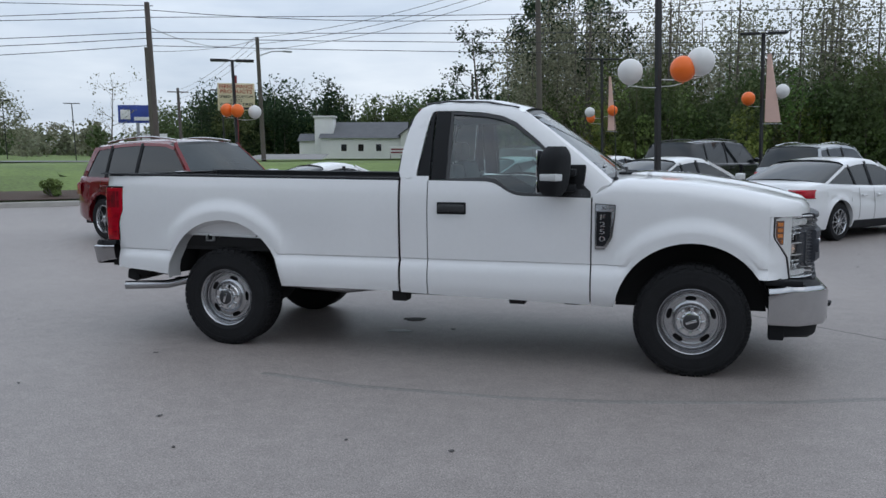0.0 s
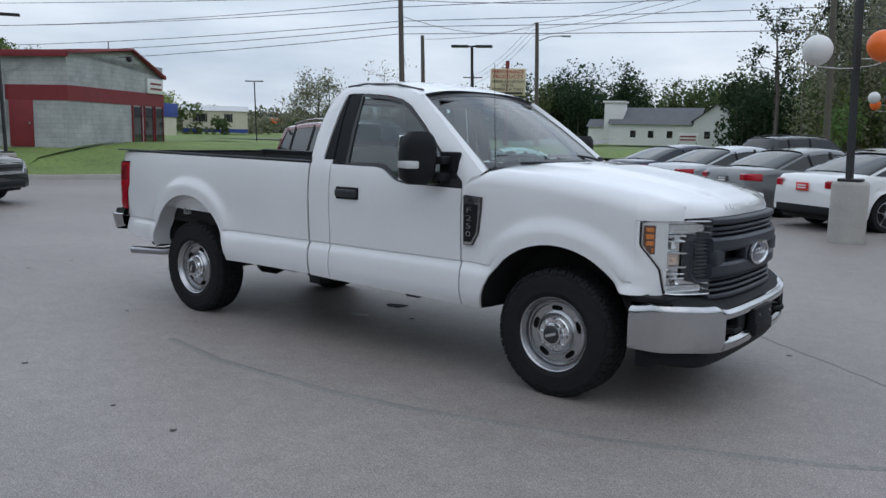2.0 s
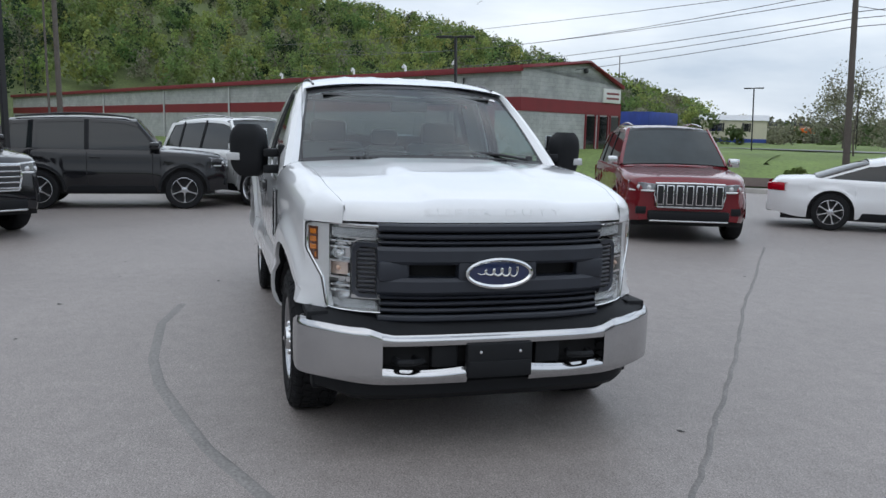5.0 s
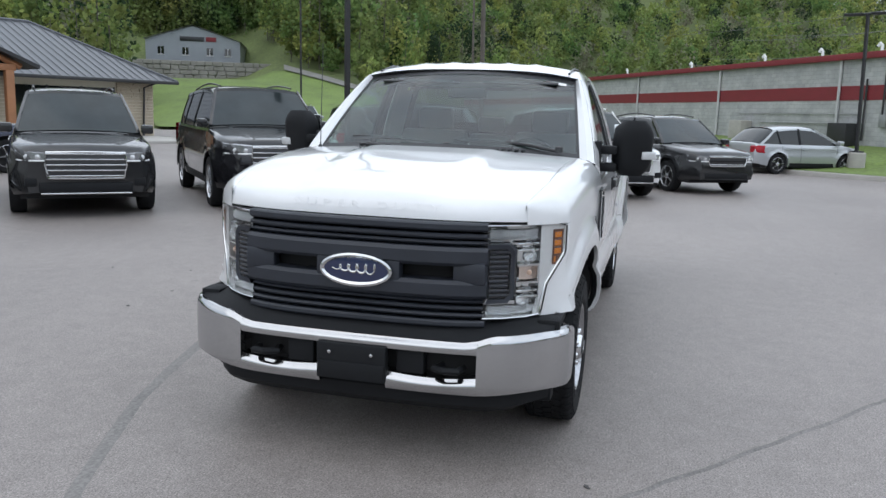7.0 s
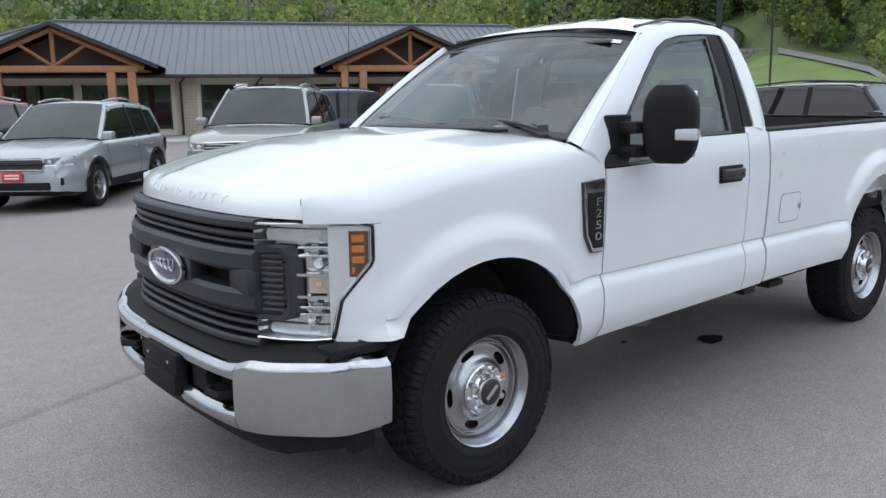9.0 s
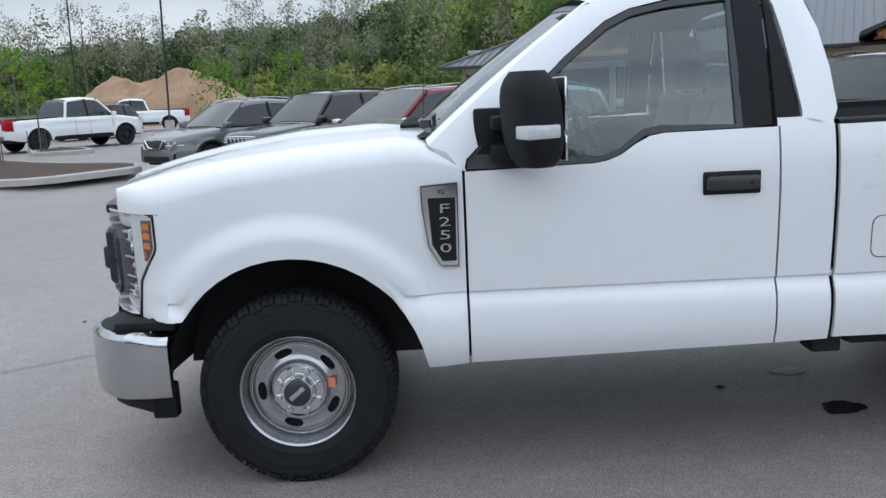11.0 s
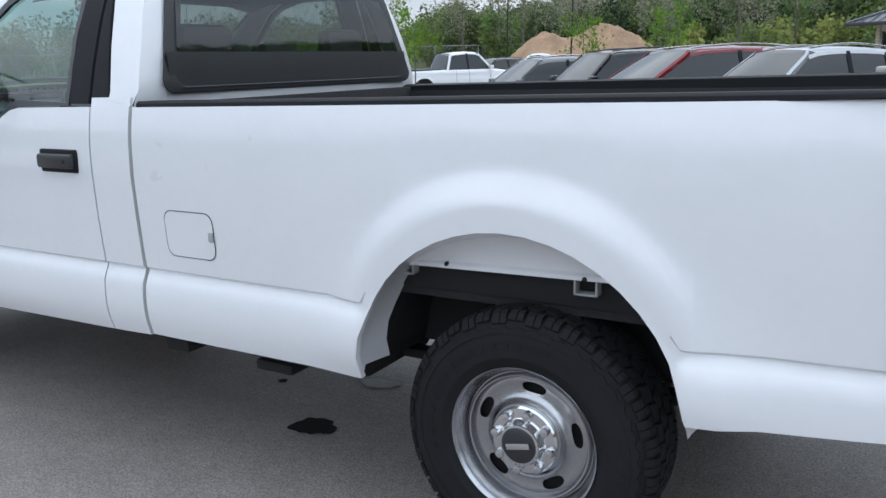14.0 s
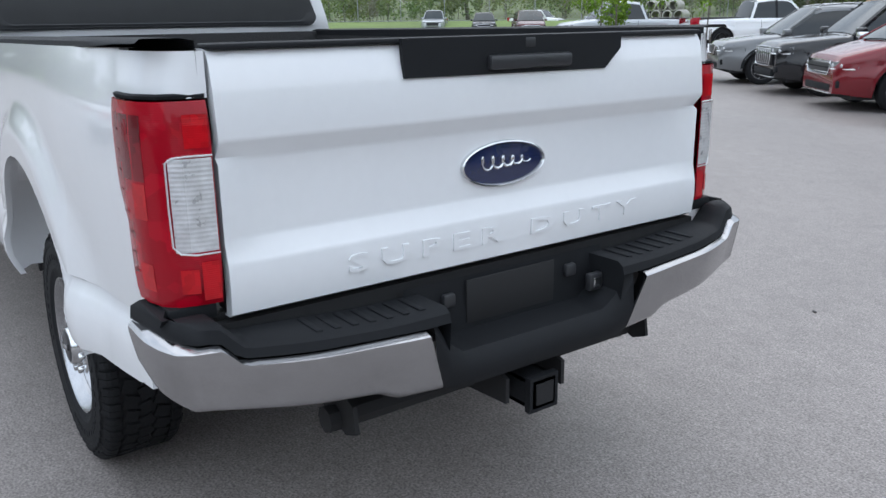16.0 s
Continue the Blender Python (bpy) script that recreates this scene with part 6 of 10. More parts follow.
def puddle(name, x, y, rx, ry, turn, material, label, seed, z=0.005):
    rnd = random.Random(seed)
    bm = bmesh.new()
    ph = [rnd.uniform(0, 6.3) for _ in range(4)]
    ol = []
    for k in range(40):
        a = 2 * math.pi * k / 40
        f = 1 + 0.10 * math.sin(2 * a + ph[0]) + 0.09 * math.sin(3 * a + ph[1]) + 0.07 * math.sin(5 * a + ph[2]) + 0.05 * math.sin(9 * a + ph[3])
        ol.append((rx * f * math.cos(a), ry * f * math.sin(a)))
    plate(bm, ol, 0.002, Matrix.Translation((x, y, z - 0.001)) @ Matrix.Rotation(radians(turn), 4, "Z"))
    return tagged(link(name, bm, material), label, "stain")


def strip(name, pts, width, material, label, z=0.004):
    bm = bmesh.new()
    rows = []
    P = [Vector((*p, 0)) for p in pts]
    for i, p in enumerate(P):
        d = (P[min(i + 1, len(P) - 1)] - P[max(i - 1, 0)]).normalized()
        n = Vector((-d.y, d.x, 0)) * width / 2
        w = 1 + 0.25 * noise.noise((p.x * 1.7, p.y * 1.7, 3))
        rim = n.normalized() * 0.012
        rows.append([tuple(p - n * w - rim), tuple(p - n * w + Vector((0, 0, z))), tuple(p + n * w + Vector((0, 0, z))), tuple(p + n * w + rim)])
    grid(bm, rows)
    return tagged(link(name, bm, material), label, "marking", kind="structure")

# ---- parked cars ----
CARGLASS = mat("car_window_glass", (0.012, 0.015, 0.016), 0.03, vary=0.05, scale=2, spec=0.55)
SCREEN = mat("windscreen_glass", (0.028, 0.036, 0.038), 0.03, vary=0.25, scale=2, spec=0.5)
LAMPC = mat("car_headlamp", (0.30, 0.31, 0.33), 0.10, 0.5, vary=0.3, scale=30, coat=1.0)
BOWL = mat("clear_lamp_bowl", (0.58, 0.59, 0.60), 0.15, 0.4, coat=1.0, vary=0.1, scale=30)
DAYLAMP = mat("white_lamp_strip", (0.85, 0.86, 0.87), 0.3, coat=0.6)
RIM = mat("alloy_rim", (0.55, 0.56, 0.58), 0.25, 0.9, vary=0.08, scale=12)
DARKRIM = mat("black_alloy_rim", (0.03, 0.03, 0.032), 0.3, 0.3, vary=0.08, scale=12)
PLATE_RED = mat("red_dealer_plate", (0.65, 0.045, 0.04), 0.4, vary=0.05)
PAINTS = {
    "white": WHITE,
    "pearl": paint("pearl_white_paint", (0.74, 0.75, 0.75)),
    "silver": paint("silver_paint", (0.42, 0.44, 0.46), 0.3, 0.5),
    "champagne": paint("warm_silver_paint", (0.34, 0.33, 0.31), 0.3, 0.5),
    "grey": paint("mid_grey_paint", (0.16, 0.165, 0.17), 0.3, 0.4),
    "dark": paint("charcoal_paint", (0.030, 0.031, 0.033), 0.25, 0.3),
    "black": paint("black_paint", (0.010, 0.010, 0.012), 0.2),
    "navy": paint("navy_blue_paint", (0.012, 0.018, 0.045), 0.25, 0.2),
    "red": paint("deep_red_paint", (0.16, 0.008, 0.014), 0.25, 0.2),
    "maroon": paint("maroon_paint", (0.075, 0.014, 0.018), 0.25, 0.2),
}
KINDS = {
    # length, width, height, wheelbase, front overhang, hood front z, cowl z, belt z, deck z, cowl x, roof front x, roof rear x, glass foot x (from front axle), tyre radius, floor z
    "suv": (4.85, 1.94, 1.76, 2.88, 0.93, 0.98, 1.10, 1.12, 1.08, -0.42, -1.10, -3.35, -3.80, 0.37, 0.30),
    "big_suv": (5.55, 2.06, 1.92, 3.30, 1.02, 1.08, 1.24, 1.24, 1.20, -0.45, -1.10, -4.05, -4.45, 0.40, 0.34),
    "boxy": (4.30, 1.83, 1.70, 2.57, 0.82, 1.02, 1.10, 1.12, 1.08, -0.42, -0.85, -3.05, -3.42, 0.36, 0.32),
    "crossover": (4.55, 1.85, 1.66, 2.68, 0.92, 0.92, 1.04, 1.05, 1.02, -0.35, -1.10, -3.05, -3.55, 0.35, 0.29),
    "hatch": (4.36, 1.82, 1.48, 2.65, 0.90, 0.78, 0.94, 0.94, 0.96, -0.20, -1.15, -2.75, -3.35, 0.32, 0.24),
    "sedan": (4.80, 1.84, 1.42, 2.80, 0.94, 0.76, 0.94, 0.94, 1.02, -0.20, -1.20, -2.35, -3.25, 0.33, 0.22),
    "coupe": (4.60, 1.84, 1.30, 2.57, 0.95, 0.72, 0.90, 0.90, 0.94, -0.30, -1.15, -1.95, -2.85, 0.33, 0.22),
    "van": (5.15, 2.00, 1.75, 3.08, 0.96, 0.86, 1.06, 1.06, 1.02, 0.05, -1.00, -3.75, -4.12, 0.35, 0.24),
    "pickup": (5.85, 2.00, 1.93, 3.64, 1.00, 1.06, 1.20, 1.22, 1.22, -0.38, -0.98, -2.35, -2.62, 0.41, 0.42),
}


def wheel_meshes(radius, dark, spokes):
    bm = bmesh.new()
    r, w = radius, 0.105
    spin(bm, [(r * 0.66, -w), (r * 0.80, -w * 1.05), (r * 0.95, -w), (r, -w * 0.7), (r, w * 0.7), (r * 0.95, w), (r * 0.80, w * 1.06), (r * 0.68, w * 0.96), (r * 0.64, w * 0.6), (r * 0.62, 0)], 28, "y")
    finish(bm)
    me1 = bpy.data.meshes.new("tyre")
    bm.to_mesh(me1)
    bm.free()
    me1.materials.append(RUBBER)
    bm = bmesh.new()
    spin(bm, [(r * 0.60, 0.0), (r * 0.62, w * 0.7), (r * 0.66, w * 0.98), (r * 0.68, w * 0.96)], 28, "y")
    for k in range(spokes):
        a = 2 * math.pi * k / spokes
        m = Matrix.Rotation(-a, 4, "Y")
        for s in (-1, 1):
            box(bm, r * 0.10, r * 0.64, w * 0.62, w * 0.86, s * r * 0.035 - r * 0.028, s * r * 0.035 + r * 0.028, 0, m @ Matrix.Rotation(radians(s * 5), 4, "Y"))
    spin(bm, [(r * 0.17, w * 0.6), (r * 0.17, w * 0.90), (r * 0.12, w * 0.97), (0.002, w * 0.98)], 16, "y")
    finish(bm)
    me2 = bpy.data.meshes.new("rim")
    bm.to_mesh(me2)
    bm.free()
    me2.materials.append(DARKRIM if dark else RIM)
    bm = bmesh.new()
    spin(bm, [(r * 0.63, w * 0.15), (r * 0.3, w * 0.2), (0.002, w * 0.2)], 20, "y")
    finish(bm)
    me3 = bpy.data.meshes.new("brake_disc")
    bm.to_mesh(me3)
    bm.free()
    me3.materials.append(DARK)
    return me1, me2, me3


WHEELS = {}


def car(kind, color, x, y, heading, label, category="car", rim_dark=False, spokes=5, plate_front=None, plate_rear=None, grille="bars", group="", seed=0, name="car"):
    """A parked car with its front axle's middle at (x, y), facing heading degrees from +x."""
    L, W, H, WB, FO, HZ, CZ, BZ, DZ, XC, XRF, XRR, XG, R, FZ = KINDS[kind]
    P = PAINTS[color]
    root = thing(name, label, category, group, Matrix.Translation((x, y, lot_z(x - 1.2 * math.cos(radians(heading)), y - 1.2 * math.sin(radians(heading))))) @ Matrix.Rotation(radians(heading), 4, "Z"))
    hw = W / 2
    xf, xr = FO, FO - L
    truck_like = kind == "pickup"

    def half(x):
        f = 1 - 0.26 * max(0, (x - (xf - 0.75)) / 0.75) ** 2.4 - 0.16 * max(0, ((xr + 0.6) - x) / 0.6) ** 2.2
        return hw * f

    def top(x):
        if x > XC:
            t = (x - XC) / (xf - XC)
            z = lerp(CZ, HZ, min(t / 0.86, 1) ** 1.35)
            if t > 0.86:
                z = lerp(HZ, HZ - 0.20, ((t - 0.86) / 0.14) ** 1.8)
            return z
        if x < XG:
            t = (x - XG) / (xr - XG)
            return lerp(DZ, DZ - 0.05, t) if t < 0.75 else lerp(DZ - 0.04, DZ - 0.22, ((t - 0.75) / 0.25) ** 1.6)
        return lerp(BZ, DZ if XG > xr + 0.5 else BZ + 0.02, max(0, (XC - x) / (XC - XG)) ** 2) if not truck_like else BZ

    arches = [(0.0, R, R * 1.20), (-WB, R, R * 1.20)]

    def low(x):
        z = FZ + 0.05 * smooth(xf - 0.5, xf, x) + 0.10 * smooth(xr + 0.6, xr, x)
        for cx, cz, r in arches:
            if abs(x - cx) < r:
                z = max(z, cz + math.sqrt(r * r - (x - cx) ** 2))
        return z

    xs = set(steps(xr, xf, 34)) | {XC, XG, xf - 0.04, xf - 0.1, xf - 0.18, xr + 0.04, xr + 0.1, xr + 0.2}
    for cx, cz, r in arches:
        xs |= {cx - r * math.cos(math.pi * k / 12) for k in range(13)} | {cx - r - 0.004, cx + r + 0.004}
    xs = sorted({round(v, 4) for v in xs if xr <= v <= xf})
    bm = bmesh.new()
    cols = []
    for xx in xs:
        w, t, lo = half(xx), top(xx), low(xx)
        side = []
        for u in steps(0, 1, 7):
            z = lerp(lo, t - 0.05, u)
            n = (z - FZ) / (t - FZ)
            yy = w * (0.945 + 0.055 * math.sin(math.pi * min(max(n, 0), 1) ** 0.8) - 0.02 * (abs(n - 0.66) < 0.02))
            for cx, cz, r in arches:
                d = math.hypot(xx - cx, z - cz) / r
                yy += 0.022 * (1 - smooth(1.0, 1.25, d))
            side.append((yy, z))
        side += [(w * 0.925, t - 0.015), (w * 0.87, t + 0.006), (w * 0.55, t + 0.028), (0, t + 0.036)]
        inner = [(side[0][0] - 0.09, side[0][1] + 0.01)]
        prof = inner + side
        cols.append([(xx, yy, z) for yy, z in prof] + [(xx, -yy, z) for yy, z in prof[-2::-1]])
    vs = grid(bm, cols)
    bm.faces.new(vs[0])
    bm.faces.new(vs[-1][::-1])
    body = part("body", bm, P, root, angle=30)
    # dark underside and arch linings
    bm = bmesh.new()
    box(bm, xr + 0.25, xf - 0.25, -hw * 0.86, hw * 0.86, FZ - 0.04, FZ + 0.25)
    box(bm, -R * 1.3, R * 1.3, -hw * 0.9, hw * 0.9, FZ + 0.2, HZ - 0.12)
    box(bm, -WB - R * 1.3, -WB + R * 1.3, -hw * 0.9, hw * 0.9, FZ + 0.2, min(DZ, BZ) - 0.12)
    part("underbody", bm, DARK, root)
    # lower cladding and sills
    bm = bmesh.new()
    for s in (-1, 1):
        rows = [[(xx, s * (half(xx) * 0.955), low(xx) - 0.01), (xx, s * (half(xx) * 0.985), FZ + 0.10), (xx, s * half(xx) * 0.98, FZ + 0.13)] for xx in steps(-WB + R * 1.24, -R * 1.24, 6)]
        grid(bm, rows)
    part("sill", bm, BLACK, root)
    # glasshouse
    def roof_line(xx):
        if xx > XRF:
            t = max(0, (XC - xx) / (XC - XRF))
            return lerp(CZ, H - 0.06, t ** 0.92)
        if xx < XRR:
            t = max(0, (xx - XRR) / (XG - XRR))
            return lerp(H - 0.05, top(XG) + 0.01, t ** 1.15)
        t = (xx - XRF) / (XRR - XRF)
        return H - 0.06 + 0.06 * math.sin(math.pi * min(t * 0.95 + 0.12, 1))

    def gw(xx, z):
        u = min(max((z - BZ) / (H - BZ), 0), 1)
        base = half(xx) * 0.90
        return base * lerp(1.0, 0.765, u ** 1.1)

    gx = sorted(set(steps(XG, XRR, 6) + steps(XRR, XRF, 10) + steps(XRF, XC, 7)))
    bm = bmesh.new()
    rows = []
    for xx in gx:
        zr, zb = roof_line(xx), top(xx) - 0.01
        col = [(xx, gw(xx, z), z) for z in steps(zb, max(zr - 0.02, zb + 0.002), 5)]
        yt = col[-1][1]
        col += [(xx, yt * 0.90, zr + 0.010), (xx, yt * 0.5, zr + 0.035), (xx, 0, zr + 0.045)]
        rows.append(col + [(a, -b, c) for a, b, c in col[-2::-1]])
    grid(bm, rows)
    part("window_band", bm, CARGLASS, root)
    bm = bmesh.new()
    grid(bm, [[(xx + 0.006, yy * (gw(xx, roof_line(xx)) - 0.03), roof_line(xx) + 0.052 - 0.035 * yy * yy) for yy in steps(-1, 1, 8)] for xx in steps(XRF + 0.04, XC - 0.02, 6)])
    part("windscreen", bm, SCREEN, root)
    # roof panel and pillars
    bm = bmesh.new()
    rows = []
    for xx in steps(XRR - 0.04, XRF + 0.02, 10):
        zr = roof_line(xx)
        yt = gw(xx, zr - 0.02)
        col = [(xx, gw(xx, zr - 0.08) + 0.008, zr - 0.075), (xx, yt + 0.010, zr - 0.02), (xx, yt * 0.90, zr + 0.022), (xx, yt * 0.5, zr + 0.047), (xx, 0, zr + 0.057)]
        rows.append(col + [(a, -b, c) for a, b, c in col[-2::-1]])
    grid(bm, rows)
    part("roof", bm, P, root)

    def pillar(x0, x1, w, material, lean=True):
        """A strip up the side of the glasshouse from (x0, belt) to (x1, roof)."""
        for s in (-1, 1):
            bm = bmesh.new()
            rows = []
            for u in steps(0, 1, 6):
                xx = lerp(x0, x1, u)
                zr = roof_line(x1) - 0.03
                z = lerp(top(x0) - 0.02, zr, u)
                rows.append([(xx - w / 2, s * (gw(xx - w / 2, z) + 0.004), z), (xx - w / 2, s * (gw(xx - w / 2, z) + 0.012), z), (xx + w / 2, s * (gw(xx + w / 2, z) + 0.012), z), (xx + w / 2, s * (gw(xx + w / 2, z) + 0.004), z)])
            grid(bm, rows)
            part("pillar", bm, material, root)
    mid = lerp(XRF, XRR, 0.40)
    pillar(mid, mid, 0.08, BLACK)
    for s in (-1, 1):
        bm = bmesh.new()
        rows = []
        for u in steps(0, 1, 8):
            xx = lerp(XC - 0.02, XRF, u)
            z = roof_line(xx)
            yy = gw(xx, z - 0.02)
            rows.append([(xx - 0.03, s * (yy + 0.012), z - 0.075), (xx, s * (yy + 0.010), z + 0.004), (xx + 0.01, s * (yy - 0.035), z + 0.034), (xx, s * (yy - 0.05), z + 0.03)])
        grid(bm, rows)
        part("front_pillar", bm, P, root)
    if kind in ("suv", "big_suv", "boxy", "crossover", "van"):
        pillar(lerp(XRF, XRR, 0.80), lerp(XRF, XRR, 0.80), 0.07, BLACK if kind != "boxy" else P)
        pillar(XG + 0.18, XRR - 0.02, 0.16, P)
        bm = bmesh.new()
        for s in (-1, 1):
            bm = bmesh.new()
            tube(bm, [(xx, s * 0.60 * hw, roof_line(xx) + 0.055 + 0.03 * math.sin(math.pi * u)) for u, xx in ((u, lerp(XRR + 0.1, XRF - 0.1, u)) for u in steps(0, 1, 6))], 0.016, 6)
            part("roof_rail", bm, SATIN if color in ("black", "dark", "navy", "white") else CHROME, root)
    else:
        pillar(XG + 0.10, XRR + 0.05, 0.11, P)
        if kind == "sedan" or kind == "hatch":
            pillar(lerp(XRF, XRR, 0.86), lerp(XRF, XRR, 0.92), 0.05, BLACK)
    if truck_like:
        bm = bmesh.new()
        box(bm, xr + 0.06, XG - 0.12, -hw * 0.84, hw * 0.84, BZ + 0.005, BZ + 0.05, 0.01)
        part("bed_cover", bm, SATIN, root)
    # door seams, handles
    bm = bmesh.new()
    doors = [XC - 0.15, mid] + ([lerp(XRF, XRR, 0.84)] if kind != "coupe" else [])
    for s in (-1, 1):
        for xx in doors:
            rows = [[(xx - 0.006, s * (half(xx) * (0.945 + 0.055 * math.sin(math.pi * n ** 0.8)) + 0.0015), lerp(FZ, top(xx), n)), (xx + 0.006, s * (half(xx) * (0.945 + 0.055 * math.sin(math.pi * n ** 0.8)) + 0.0015), lerp(FZ, top(xx), n))] for n in steps(0.14, 0.93, 6)]
            grid(bm, rows)
    part("door_seam", bm, DARK, root)
    for s in (-1, 1):
        for xx in doors[1:]:
            bm = bmesh.new()
            box(bm, xx + 0.06, xx + 0.24, s * half(xx) * 0.985, s * (half(xx) * 0.985 + 0.03), BZ - 0.17, BZ - 0.135, 0.008)
            part("door_handle", bm, P if color not in ("dark",) else CHROME, root)
        bm = bmesh.new()
        box(bm, XC - 0.20, XC - 0.02, s * (gw(XC, BZ) + 0.03), s * (gw(XC, BZ) + 0.20), BZ + 0.01, BZ + 0.15, 0.03)
        part("wing_mirror", bm, P if color not in ("red",) else CHROME, root)
    # lamps, grille, bumpers
    for s in (-1, 1):
        bm = bmesh.new()
        zl = HZ - 0.13
        rows = []
        for u in steps(0, 1, 6):
            yy = lerp(0.52, 0.90, u) * hw
            # meet the nose at this width
            xx = xf - 0.02 - 0.75 * max(0, (yy / hw - 0.65) / 0.35) ** 1.7 * 0.72
            tall = 0.11 if kind in ("pickup", "big_suv", "boxy") else 0.075
            rows.append([(xx - 0.02, s * yy, zl - tall), (xx + 0.012, s * yy, zl - tall * 0.8), (xx + 0.006, s * yy, zl + tall * 0.55 + 0.03 * u), (xx - 0.04, s * yy, zl + tall * 0.7 + 0.03 * u)])
        grid(bm, rows)
        hl = part("headlamp", bm, LAMPC, root)
        for u in (0.62, 0.76):
            xx = xf - 0.02 - 0.54 * max(0, (u - 0.65) / 0.35) ** 1.7
            bm = bmesh.new()
            spin(bm, [(0.036, xx - 0.02), (0.036, xx + 0.014), (0.027, xx + 0.018), (0.001, xx + 0.026)], 14, "x", (0, s * u * hw, zl - 0.005))
            part("lamp_bowl", bm, BOWL, hl)
        bm = bmesh.new()
        tube(bm, [(xf - 0.002 - 0.54 * max(0, (u - 0.65) / 0.35) ** 1.7, s * u * hw, zl - 0.055) for u in steps(0.54, 0.88, 6)], 0.012, 5)
        part("day_lamp", bm, DAYLAMP, hl)
        bm = bmesh.new()
        spin(bm, [(0.042, xf - 0.20), (0.042, xf - 0.055), (0.030, xf - 0.045), (0.001, xf - 0.04)], 14, "x", (0, s * 0.73 * hw, FZ + 0.20))
        part("fog_lamp", bm, BOWL, root)
        bm = bmesh.new()
        rows = []
        for t in steps(0, 1, 8):
            xx = lerp(XC - 0.02, xf - 0.22, t)
            yy = lerp(0.62, 0.46, t) * hw
            z = top(xx) + 0.022
            rows.append([(xx, s * (yy + 0.05), z - 0.006), (xx, s * yy, z + 0.014), (xx, s * (yy - 0.09), z - 0.004)])
        grid(bm, rows)
        part("bonnet_crease", bm, P, root)
        bm = bmesh.new()
        zt = DZ - 0.18
        tall = 0.22 if truck_like or kind in ("big_suv", "van", "boxy") else (0.12 if kind in ("suv", "crossover", "hatch") else 0.075)
        wide = 0.60 if kind in ("sedan", "coupe", "hatch") else 0.72
        rows = []
        for u in steps(0, 1, 6):
            yy = lerp(wide, 0.99, u) * hw
            xx = xr + 0.012 + 0.30 * max(0, (u - 0.45) / 0.55) ** 1.6
            yy = min(yy, half(xx) * 1.004 if u > 0.7 else yy)
            rows.append([(xx + 0.03, s * yy, zt - tall), (xx - 0.02, s * yy, zt - tall * 0.85), (xx - 0.022, s * yy, zt + tall * 0.7), (xx + 0.03, s * yy, zt + tall)])
        grid(bm, rows)
        part("tail_lamp", bm, RED, root)
    bm = bmesh.new()
    gz0, gz1 = HZ - (0.42 if kind in ("suv", "big_suv", "pickup") else 0.28), HZ - 0.07
    gwid = 0.52 * hw if kind not in ("sedan", "coupe", "hatch") else 0.42 * hw
    box(bm, xf - 0.06, xf + 0.012, -gwid, gwid, gz0, gz1, 0.02)
    gr = part("grille", bm, SATIN, root)
    bm = bmesh.new()
    loop = [(xf + 0.016, -gwid * 0.94, gz0), (xf + 0.020, 0, gz0 - 0.006), (xf + 0.016, gwid * 0.94, gz0), (xf + 0.006, gwid * 1.03, lerp(gz0, gz1, 0.5)), (xf + 0.004, gwid * 1.0, gz1), (xf + 0.018, 0, gz1 + 0.008), (xf + 0.004, -gwid * 1.0, gz1), (xf + 0.006, -gwid * 1.03, lerp(gz0, gz1, 0.5)), (xf + 0.016, -gwid * 0.94, gz0)]
    tube(bm, loop, 0.014, 5, cap=False)
    part("grille_frame", bm, CHROME if color not in ("navy",) else SATIN, gr)
    if grille == "slots":
        for k in range(7):
            bm = bmesh.new()
            yy = (k - 3) * gwid * 0.285
            box(bm, xf + 0.0, xf + 0.022, yy - gwid * 0.115, yy + gwid * 0.115, gz0 + 0.03, gz1 - 0.02, 0.012)
            part("grille_slot", bm, CHROME, gr)
            bm = bmesh.new()
            box(bm, xf + 0.01, xf + 0.026, yy - gwid * 0.085, yy + gwid * 0.085, gz0 + 0.045, gz1 - 0.035, 0.01)
            part("slot_mesh", bm, DARK, gr)
    elif grille == "split":
        for s in (-1, 1):
            for k in range(6):
                bm = bmesh.new()
                z = lerp(gz0 + 0.10, gz1 - 0.03, k / 5)
                box(bm, xf + 0.0, xf + 0.024, s * 0.06, s * (gwid + 0.08 - 0.02 * k), z - 0.008, z + 0.008, 0.004)
                part("grille_bar", bm, CHROME, gr)
    elif grille == "vee":
        for s in (-1, 1):
            bm = bmesh.new()
            tube(bm, [(xf + 0.02, s * gwid * 0.85, gz1), (xf + 0.026, s * gwid * 0.5, gz0 + 0.03), (xf + 0.026, 0, gz0 + 0.015)], 0.022, 6)
            part("grille_bar", bm, CHROME, gr)
    else:
        n = 5 if kind in ("big_suv", "suv", "pickup") else 3
        for k in range(n):
            bm = bmesh.new()
            z = lerp(gz0 + 0.03, gz1 - 0.02, k / (n - 1))
            box(bm, xf + 0.0, xf + 0.022, -gwid, gwid, z - 0.010, z + 0.010, 0.005)
            part("grille_bar", bm, CHROME if k in (0, n - 1) or kind in ("big_suv", "suv") else BLACK, gr)
    bm = bmesh.new()
    box(bm, xf - 0.10, xf + 0.006, -0.62 * hw, 0.62 * hw, FZ + 0.06, FZ + 0.20, 0.025)
    for s in (-1, 1):
        box(bm, xf - 0.16, xf - 0.03, s * 0.64 * hw, s * 0.80 * hw, FZ + 0.14, FZ + 0.26, 0.02)
    part("front_intake", bm, BLACK, root)
    bm = bmesh.new()
